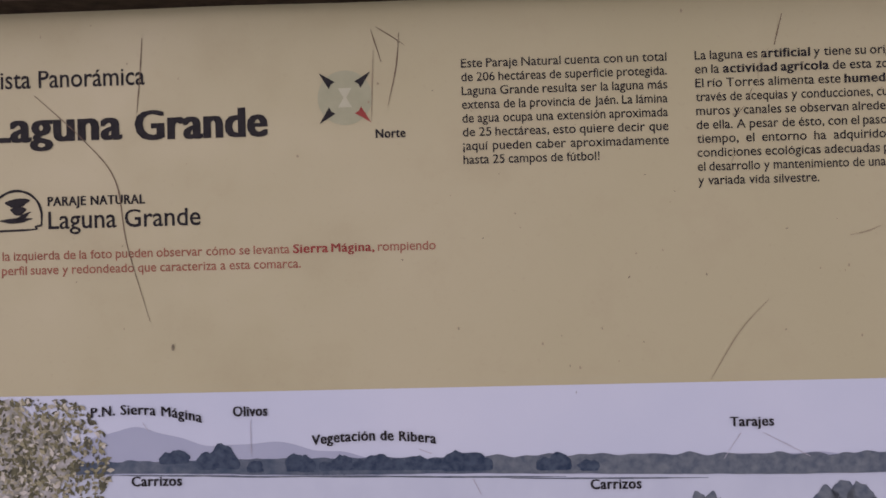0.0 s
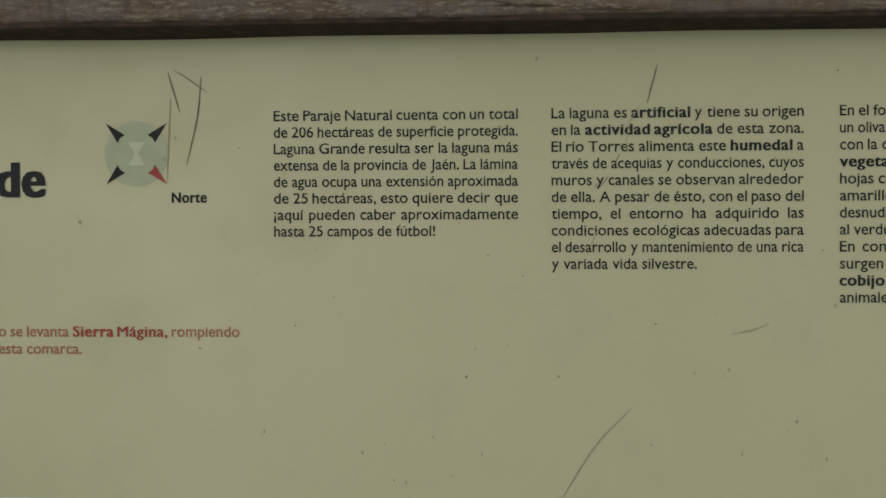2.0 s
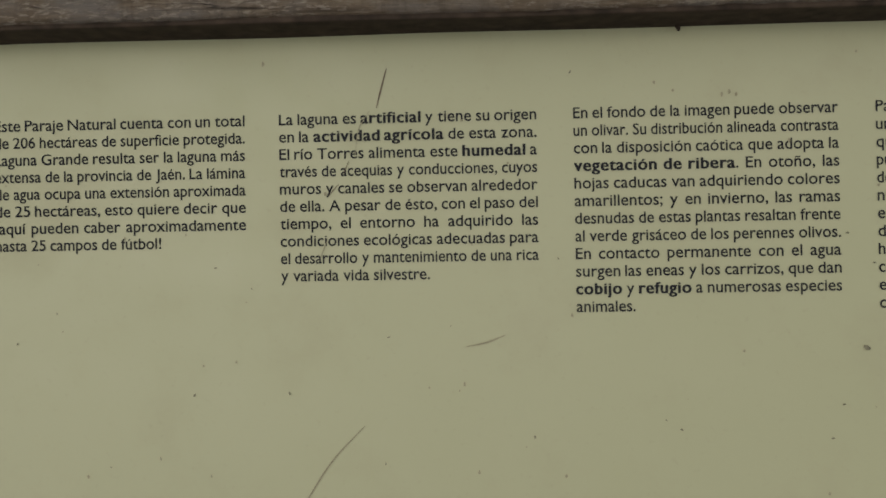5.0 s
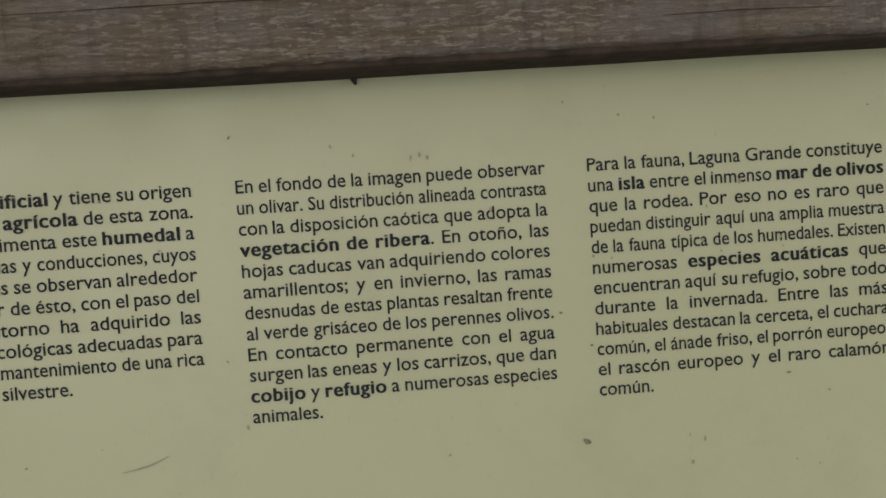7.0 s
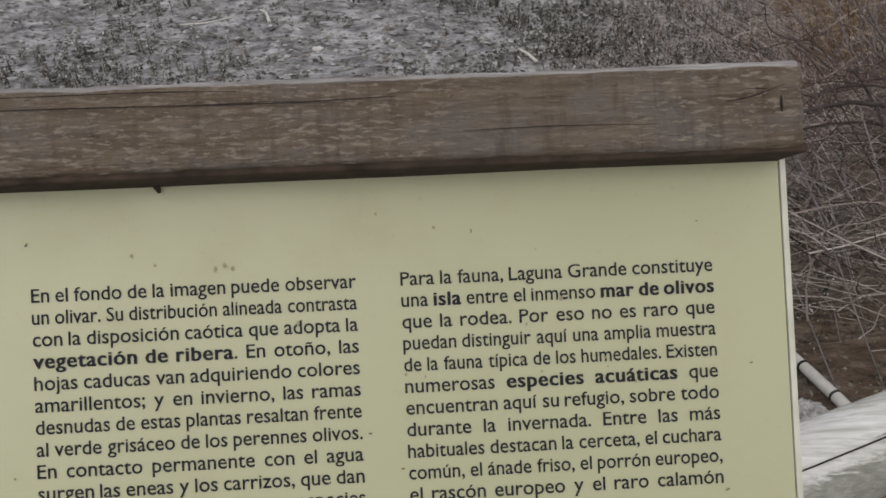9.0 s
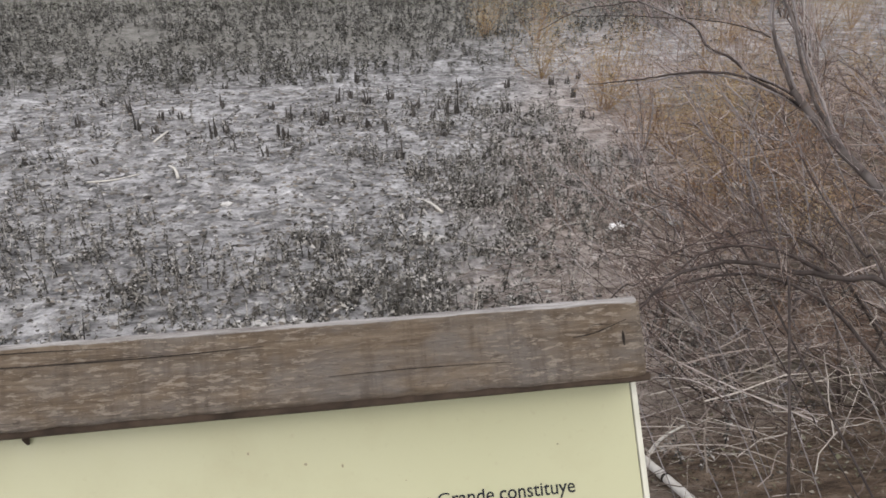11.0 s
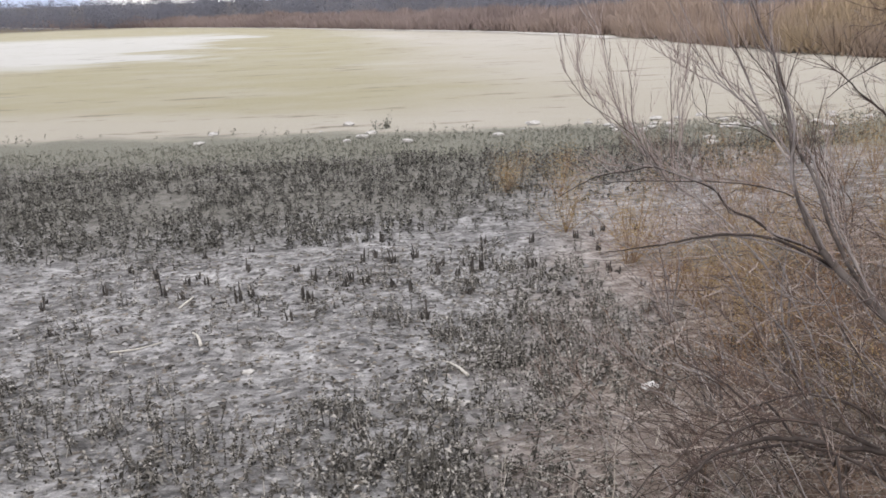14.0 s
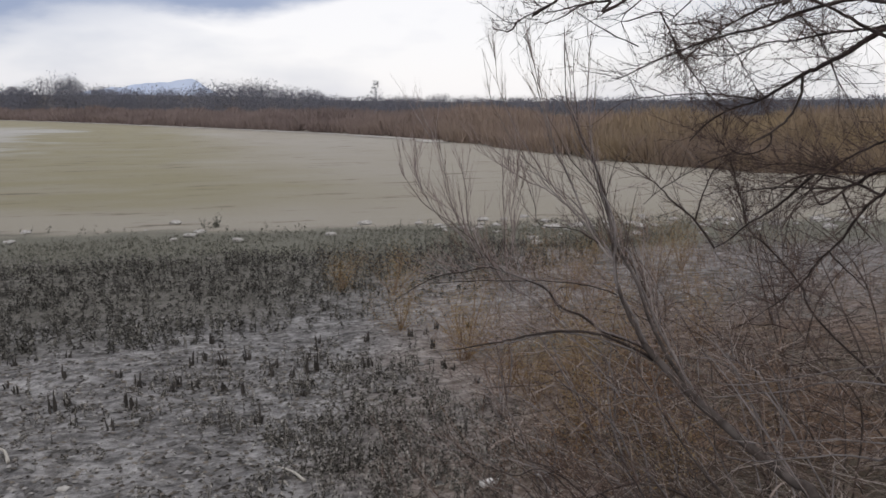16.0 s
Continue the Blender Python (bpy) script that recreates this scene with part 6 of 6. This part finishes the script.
def scraps(count, xr, yr, size, seed):
    """Small curled scraps of leaf scattered on the soil."""
    rng = np.random.default_rng(seed)
    v, f = [], []
    for _ in range(count):
        x, y = rng.uniform(*xr), rng.uniform(*yr)
        c = np.array([x, y, ground_z(x, y) + 0.003])
        a, s = rng.uniform(0, 6.28), size * rng.uniform(0.35, 1.5)
        d, e = np.array([math.cos(a), math.sin(a), rng.normal(0, 0.25)]) * s, np.array([-math.sin(a), math.cos(a), rng.normal(0, 0.25)]) * s * rng.uniform(0.2, 0.6)
        k = len(v)
        v += [tuple(c - d), tuple(c + e + (0, 0, 0.3 * s)), tuple(c + d), tuple(c - e)]
        f.append((k, k + 1, k + 2, k + 3))
    return v, f


lone("mud_crumbs", crumbs(15000, (-1.6, 2.0), (1.3, 8.0), 0.014, 15), M_CRUMB, "crumbs of dried grey mud", "mud crumbs", "stuff")
lone("mud_clods", crumbs(700, (-1.5, 1.6), (3.0, 7.4), 0.026, 19, 0.55), M_CLOD, "flat clods of dried grey mud", "mud clods", "stuff")
lone("leaf_litter", scraps(4200, (1.45, 3.2), (0.55, 2.1), 0.0085, 17), M_SCRAP, "brown and greenish scraps of dead leaves on loam", "leaf litter", "stuff")
lone("leaf_litter", crumbs(15000, (-1.6, 3.6), (1.0, 6.5), 0.014, 16, 0.3), M_LITTER, "dark bits of dead leaves on mud", "leaf litter", "stuff")

# larger weeds and a bush that stand out
def clump(name, x, y, height, label, material, seed, stems=9, leaf=0.03, leaves=12, wide=0.10):
    def spot(x0, y0, rng):
        return True
    t = thing(name, (x, y, ground_z(x, y)), label, name.replace("_", " "))
    sprigs = weeds(stems, (lambda yy: (x - wide, x + wide), (y - wide, y + wide)), height, leaves, leaf, seed, spot, 0.28)
    tagged(part("foliage", sprigs, material, t, "withered stems with small curled leaves"), kind="stuff")
    return t


clump("weed_bush", 1.92, 13.9, 0.20, "spiky dark bush at the edge of the flats", M_BELT, 41, 16, 0.035, 14, 0.14)
for k, (x, y, hgt) in enumerate(((1.05, 2.75, 0.26), (1.32, 2.72, 0.30), (1.42, 2.80, 0.22), (1.72, 2.78, 0.26), (0.72, 2.45, 0.24), (0.35, 2.6, 0.22), (1.45, 3.42, 0.26), (0.95, 3.3, 0.24), (0.15, 3.0, 0.22), (1.9, 3.9, 0.26))):
    tagged(clump("weed_clump", x, y, 0.6 * hgt, "taller withered weed with curled brown leaves", M_WEED, 50 + k), group="tall weeds")

# blackened reed stubs on the bare mud
STUBS = [(1.22, 6.06, .2), (1.41, 6.68, .2), (1.45, 6.03, .22), (1.63, 6.07, .26), (1.76, 5.69, .2), (2.02, 5.62, .34), (2.08, 5.66, .26), (2.25, 6.45, .22), (2.62, 6.29, .24), (3.01, 6.33, .18), (3.32, 6.58, .16), (3.60, 6.50, .14),
         (0.85, 5.73, .26), (1.11, 5.63, .18), (0.41, 5.47, .24), (0.79, 5.27, .2), (0.33, 5.37, .3), (-0.21, 5.58, .3), (0.69, 4.90, .2), (1.55, 4.77, .26), (2.44, 5.58, .18), (2.99, 5.40, .16), (0.35, 6.0, .2), (-0.64, 5.72, .2), (-0.3, 5.95, .22), (-1.0, 5.5, .2)]
r2 = np.random.default_rng(99)
STUBS += [(r2.uniform(-1.2, 3.2), r2.uniform(4.7, 6.7), r2.uniform(0.07, 0.17)) for k in range(34)]
for k, (x, y, hgt) in enumerate(STUBS):
    r2 = np.random.default_rng(100 + k)
    h = Heap()
    for j in range(5):
        a = r2.uniform(0, 6.28)
        q = np.array([x + 0.016 * math.cos(a), y + 0.016 * math.sin(a), ground_z(x, y) - 0.02])
        tip = q + np.array([r2.normal(0, 0.010), r2.normal(0, 0.010), 0.52 * hgt * r2.uniform(0.3, 1.0) + 0.02])
        h.add(*tube([q, (q + tip) / 2 + r2.normal(0, 0.004, 3), tip], [0.009, 0.0075, 0.003], 5))
    lone("reed_stub", h.geo(), M_STUMP, "blackened upright reed stub in bare mud", "reed stub", "", "reed stubs")

# pale sticks, stones and heaps lying on the mud
def lying(name, a, b, r, label, bend=0.008):
    p = spline([(a[0], a[1], ground_z(*a) + r), ((a[0] + b[0]) / 2 + bend, (a[1] + b[1]) / 2, ground_z(*a) + r + 0.002), (b[0], b[1], ground_z(*b) + r)], 6)
    return lone(name, tube(p, np.linspace(r, r * 0.6, len(p)), 7), M_PALE, label, "stick", "", "sticks on the mud", smooth=True)


lying("pale_stick", (0.19, 4.47), (0.10, 4.78), 0.011, "short pale stick lying on grey mud")
lying("pale_stick", (-0.05, 5.25), (0.00, 5.55), 0.009, "bent pale stick lying on grey mud", 0.02)
lying("pale_stick", (1.66, 3.72), (1.56, 3.98), 0.009, "thin pale stick among dark weeds")
lying("pale_stick", (-0.35, 4.55), (-0.05, 4.58), 0.006, "thin pale stick lying flat on mud", 0.0)
for k, (x, y, s, label) in enumerate(((0.494, 4.06, 0.040, "white stone among weeds"), (2.72, 3.72, 0.03, "pale stone on brown soil"), (1.506, 3.48, 0.075, "pale crusted stone on the mud"), (1.60, 3.46, 0.05, "pale flat stone on the mud"),
                                      (-0.55, 3.1, 0.018, "pale crusted stone on the mud"), (-0.35, 3.0, 0.020, "pale crusted stone on the mud"), (2.85, 3.4, 0.045, "pale stone on brown soil"), (3.45, 3.9, 0.06, "pale stone on brown soil"), (3.7, 4.3, 0.05, "pale stone on brown soil"),
                                      (1.62, 2.62, 0.020, "small white stone on brown soil"), (1.80, 2.66, 0.018, "small white stone on brown soil"))):
    lone("stone", rock((x, y, ground_z(x, y) + 0.15 * s), s * 0.8, 10.0 + k, 0.4), M_STONE, label, "stone", "", "stones on the lagoon bed", smooth=True)
lone("stone", solid((0.075, 0.05, 0.03), (2.525, 3.37, ground_z(2.525, 3.37) + 0.055), (3, 2, 2), 0.008, 0.006, Matrix.Rotation(0.15, 3, "Z"), 3.0), M_WHITE, "white oblong stone on brown soil", "stone", "", "stones on the lagoon bed", smooth=True)
r2 = np.random.default_rng(77)
for k in range(22):
    x, y, s = 0.85 + r2.normal(0, 0.13), 2.62 + r2.normal(0, 0.08), r2.uniform(0.010, 0.028)
    lone("pebble", rock((x, y, ground_z(x, y) + 0.3 * s), s, 40.0 + k, 0.6), M_STONE, "small white pebble on pale mud", "pebble", "", "white pebbles")
for k, (x, y) in enumerate(((2.19, 12.3), (-0.93, 13.2), (3.6, 12.5))):
    lone("mud_heap", rock((x, y, ground_z(x, y) + 0.02), 0.09, 70.0 + k, 0.35), M_STONE, "low pale clod heap at the edge of the flats", "clod", "", "clods", smooth=True)
r2 = np.random.default_rng(78)
for k in range(90):
    x = r2.uniform(5.0, 13.5) if k < 82 else r2.uniform(-4, 5)
    y = 13.4 - 0.18 * x + r2.normal(0, 0.55)
    s = r2.uniform(0.03, 0.11)
    lone("shore_clod", rock((x, y, ground_z(x, y) + 0.2 * s), s, 90.0 + k, 0.4), M_STONE, "pale dried clod at the edge of the flats", "clod", "", "shore clods")


# ---------------------------------------------------------------- rusty undergrowth on the wooded side
def stalks(count, place, height, seed, width=0.004, branches=3):
    rng = np.random.default_rng(seed)
    h = Heap()
    for _ in range(count):
        x, y = place(rng)
        z = ground_z(x, y) - 0.01
        hgt = height * rng.uniform(0.4, 1.25)
        d = np.array([rng.normal(0, 0.25), rng.normal(0, 0.25), 1.0])
        p = np.array([np.array([x, y, z]) + d * hgt * t + np.array([rng.normal(0, 0.02), rng.normal(0, 0.02), 0]) for t in (0, 0.35, 0.7, 1.0)])
        h.add(*tube(p, np.linspace(width, width * 0.4, 4), 3))
        for _ in range(branches):
            b = p[1] + (p[3] - p[1]) * rng.uniform(0, 0.9)
            e = b + np.array([rng.normal(0, 0.5), rng.normal(0, 0.5), rng.uniform(0.2, 1.0)]) * hgt * 0.28
            h.add(*tube([b, (b + e) / 2 + rng.normal(0, 0.01, 3), e], [width * 0.6, width * 0.5, width * 0.25], 3))
    return h.geo()


def wooded(rng):
    while True:
        x, y = rng.uniform(1.9, 9.5), rng.uniform(2.3, 11.0)
        if x > 1.55 + 0.30 * y + 0.7 * noise.noise((x * 0.7, y * 0.7, 8)) and x < 3.4 + 0.95 * y:
            return x, y


lone("rusty_undergrowth", stalks(1500, wooded, 0.28, 61, 0.0024, 4), M_RUST, "rust-brown dry stalks under the trees", "undergrowth", "stuff")


def sapling(x, y, height, label, seed, leaf_mat=M_YELLOW, count=2600, spread=0.40):
    rng = np.random.default_rng(seed)
    at = (x, y, ground_z(x, y))
    t = thing("yellow_shrub", at, label, "shrub", "yellow shrubs")
    ends = []
    for k in range(9):
        e = np.array([x + rng.normal(0, spread * 0.5), y + rng.normal(0, spread * 0.5), at[2] + height * rng.uniform(0.6, 1.0)])
        p = spline([np.array(at) - (0, 0, 0.02), (np.array(at) + e) / 2 + rng.normal(0, 0.03, 3), e], 4)
        part("stem", tube(p, np.linspace(0.004, 0.0015, len(p)), 4), M_RUST, t)
        ends.append(p)
    v, f = [], []
    for k in range(count):
        p = ends[rng.integers(0, 9)]
        c = p[rng.integers(2, len(p))] + rng.normal(0, 0.075, 3)
        a, e = rng.uniform(0, 6.28), rng.uniform(-1, 1)
        d = np.array([math.cos(a) * math.cos(e), math.sin(a) * math.cos(e), math.sin(e)]) * rng.uniform(0.003, 0.0075)
        s = np.cross(d, rng.normal(0, 1, 3))
        s = s / max(np.linalg.norm(s), 1e-6) * 0.0028
        i = len(v)
        v += [tuple(c - d), tuple(c + s), tuple(c + d), tuple(c - s)]
        f.append((i, i + 1, i + 2, i + 3))
    tagged(part("foliage", (v, f), leaf_mat, t, "sparse yellow leaves"), kind="stuff")


for k, (x, y, hgt) in enumerate(((2.84, 8.3, 0.45), (3.62, 4.37, 0.55), (6.92, 8.2, 0.8), (3.25, 5.6, 0.7), (4.4, 6.4, 0.8), (6.2, 7.6, 0.8), (3.9, 5.0, 0.5), (5.2, 5.4, 0.7), (3.3, 3.1, 0.5), (3.0, 6.6, 0.5), (4.3, 4.9, 0.6), (3.33, 4.5, 0.5), (3.17, 5.55, 0.6), (5.2, 7.6, 0.7), (3.3, 7.9, 0.5))):
    sapling(x, y, hgt, "thin shrub with ochre yellow leaves", 200 + k)

for k, (x, y, hgt) in enumerate(((3.2, 4.7, 0.50), (3.55, 3.5, 0.45), (4.6, 6.2, 0.6), (2.95, 3.35, 0.30), (4.0, 4.1, 0.5))):
    sapling(x, y, hgt, "thin shrub with rust-orange leaves", 240 + k, M_ORANGE, 1500)
sapling(3.30, 3.82, 0.36, "compact shrub with dense ochre yellow leaves", 260, M_YELLOW, 3000, 0.13)

# ---------------------------------------------------------------- reed belt along the far shore
SHORE = np.array([(-160.0, 330.0), (-60.0, 205.0), (-19.0, 145.0), (8.1, 81.0), (16.5, 54.5), (17.0, 37.0), (17.3, 24.0), (22.0, 18.5), (45.0, 15.0), (120.0, 5.0)])


def shore_point(s):
    return spline([(p[0], p[1], 0) for p in SHORE], 12)[:, :2]


SHORE_LINE = shore_point(0)
seg = np.linalg.norm(np.diff(SHORE_LINE, axis=0), axis=1)
away = np.stack([np.diff(SHORE_LINE[:, 1]), -np.diff(SHORE_LINE[:, 0])], 1)
away = away / np.linalg.norm(away, axis=1, keepdims=True)
if (away[len(away) // 2] @ np.array([1.0, 0.6])) < 0:
    away = -away


def reeds(count, depth, height, seed):
    rng = np.random.default_rng(seed)
    mid = (SHORE_LINE[1:] + SHORE_LINE[:-1]) / 2
    weight = seg / np.maximum(np.linalg.norm(mid, axis=1), 12) ** 1.15
    weight[mid[:, 1] < 14] *= 0.4
    pick = rng.choice(len(seg), count, p=weight / weight.sum())
    v, f = [], []
    for i in pick:
        b = rng.random() ** 1.5 * depth
        q = SHORE_LINE[i] + (SHORE_LINE[i + 1] - SHORE_LINE[i]) * rng.random() + away[i] * (b + 0.9 * noise.noise((mid[i][0] * 0.3, mid[i][1] * 0.3, 1)))
        dist = np.linalg.norm(q)
        w = (0.004 + 0.00055 * dist) * rng.uniform(0.6, 1.4)
        full = height * (0.66 + 0.34 * smooth(0, 3, b)) * (0.86 + 0.3 * noise.noise((q[0] * 0.12, q[1] * 0.12, 2)) + 0.5 * noise.noise((q[0] * 0.28, q[1] * 0.28, 6)))
        hh = min(full, rng.uniform(0.45, 0.95))
        z = ground_z(q[0], q[1]) - 0.02 + (full - hh) * rng.random() ** 0.7
        a = rng.uniform(-0.9, 0.9) + math.atan2(-q[0], q[1])
        dx, dy = math.cos(a) * w, math.sin(a) * w
        lx, ly = rng.normal(0, 0.34) * hh, rng.normal(0, 0.34) * hh
        k = len(v)
        v += [(q[0] - dx, q[1] - dy, z), (q[0] + dx, q[1] + dy, z), (q[0] + lx, q[1] + ly, z + hh)]
        f.append((k, k + 1, k + 2))
    return v, f


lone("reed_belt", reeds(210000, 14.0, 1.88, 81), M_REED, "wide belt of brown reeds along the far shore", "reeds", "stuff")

# pale salt crust where the flats meet the reeds
crust, rows = Heap(), []
for i in range(len(away)):
    p = SHORE_LINE[i]
    if p[1] < 44:
        break
    w = 0.7 + 1.1 * (0.5 + 0.5 * noise.noise((i * 0.37, 2, 0)))
    for off in (0.25, 0.25 + w):
        q = p - away[i] * off
        rows.append((q[0], q[1], ground_z(q[0], q[1]) + 0.035))
crust.add(rows, [(2 * i, 2 * i + 1, 2 * i + 3, 2 * i + 2) for i in range(len(rows) // 2 - 1)])
lone("salt_crust", crust.geo(), M_SALT, "thin white salt crust along the foot of the reeds", "salt crust", "structure")

# ---------------------------------------------------------------- bare woods on the horizon
def far_tree(height, wide, seed, label):
    rng = np.random.default_rng(seed)
    t = thing("bare_poplar", (0, 0, 0), label, "tree", "trees behind the lagoon")
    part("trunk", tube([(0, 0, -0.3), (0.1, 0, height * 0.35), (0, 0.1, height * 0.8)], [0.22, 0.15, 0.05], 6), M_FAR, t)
    v, f = [], []
    for k in range(460):
        a, r, z = rng.uniform(0, 6.28), rng.random() ** 0.5, rng.uniform(0.12, 1.0)
        w = wide * (0.35 + 0.65 * math.sin(math.pi * min(1, z * 0.9 + 0.08))) * (0.75 + 0.5 * noise.noise((math.cos(a), math.sin(a) * 2, z * 4 + seed)))
        c = np.array([r * w * math.cos(a), r * w * math.sin(a), z * height])
        d = np.array([c[0] * 0.2 + rng.normal(0, 0.25), c[1] * 0.2 + rng.normal(0, 0.2), rng.uniform(0.05, 0.4)])
        s = rng.normal(0, 1, 3)
        s = np.cross(d, s)
        s = s / max(np.linalg.norm(s), 1e-6) * rng.uniform(0.05, 0.14)
        i = len(v)
        v += [tuple(c - s), tuple(c + s), tuple(c + d)]
        f.append((i, i + 1, i + 2))
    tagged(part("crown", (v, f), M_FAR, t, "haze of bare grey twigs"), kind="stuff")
    return t


def woods(count, seed):
    """Rounded bare crowns side by side, of many small slivers each."""
    rng = np.random.default_rng(seed)
    v, f = [], []
    for k in range(count):
        az = rng.uniform(-0.34, 0.95)
        d = rng.uniform(160, 235)
        x, y = d * math.sin(az), d * math.cos(az)
        tall = (6.2 + 2.8 * math.exp(-((az + 0.072) / 0.03) ** 2) + 1.9 * math.exp(-((az - 0.115) / 0.05) ** 2) - 1.6 * smooth(0.15, 0.24, az)) * rng.uniform(0.72, 1.0)
        z0, wide = ground_z(x, y), rng.uniform(1.8, 3.8)
        m = 380
        q = rng.normal(0, 1, (m, 3))
        q = q / np.linalg.norm(q, axis=1, keepdims=True) * rng.random((m, 1)) ** 0.33
        p = np.array([x, y, z0 + tall * 0.5]) + q * np.array([wide, wide, tall * 0.5])
        d1, d2 = rng.normal(0, 0.11, (m, 3)), rng.normal(0, 0.11, (m, 3))
        d1[:, 2] = np.abs(d1[:, 2]) + 0.06
        i = len(v)
        v.extend(np.stack([p - d1, p + d2 * 0.6, p + d1], 1).reshape(-1, 3).tolist())
        f.extend([(i + 3 * t, i + 3 * t + 1, i + 3 * t + 2) for t in range(m)])
    return v, f


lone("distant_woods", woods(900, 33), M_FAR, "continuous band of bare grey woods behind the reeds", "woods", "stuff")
protos = [far_tree(7.5, 2.6, 301, "bare grey tree of the distant woods"), far_tree(6.0, 3.2, 302, "broad bare tree of the distant woods"), far_tree(9.0, 2.0, 303, "tall bare poplar of the distant woods")]
rng = np.random.default_rng(9)
first = True
for k in range(70):
    az = rng.uniform(-0.30, 0.86)
    d = rng.uniform(165, 250) if az < 0.20 else rng.uniform(110, 260)
    x, y = d * math.sin(az), d * math.cos(az)
    kind = rng.choice(3, p=(0.57, 0.43, 0.0) if az < 0.24 else (0.3, 0.7, 0.0))
    s = rng.uniform(0.52, 0.78) * (1.0 if az < 0.14 else 0.62 if az < 0.26 else 0.45)
    m = pose(x, y, ground_z(x, y), 0, 0, math.degrees(rng.uniform(0, 6.28)))
    if k < 3:
        protos[k].matrix_basis = m @ Matrix.Scale(0.6, 4)
    else:
        t = copy_thing(protos[kind], m)
        t.scale = (s, s, s)
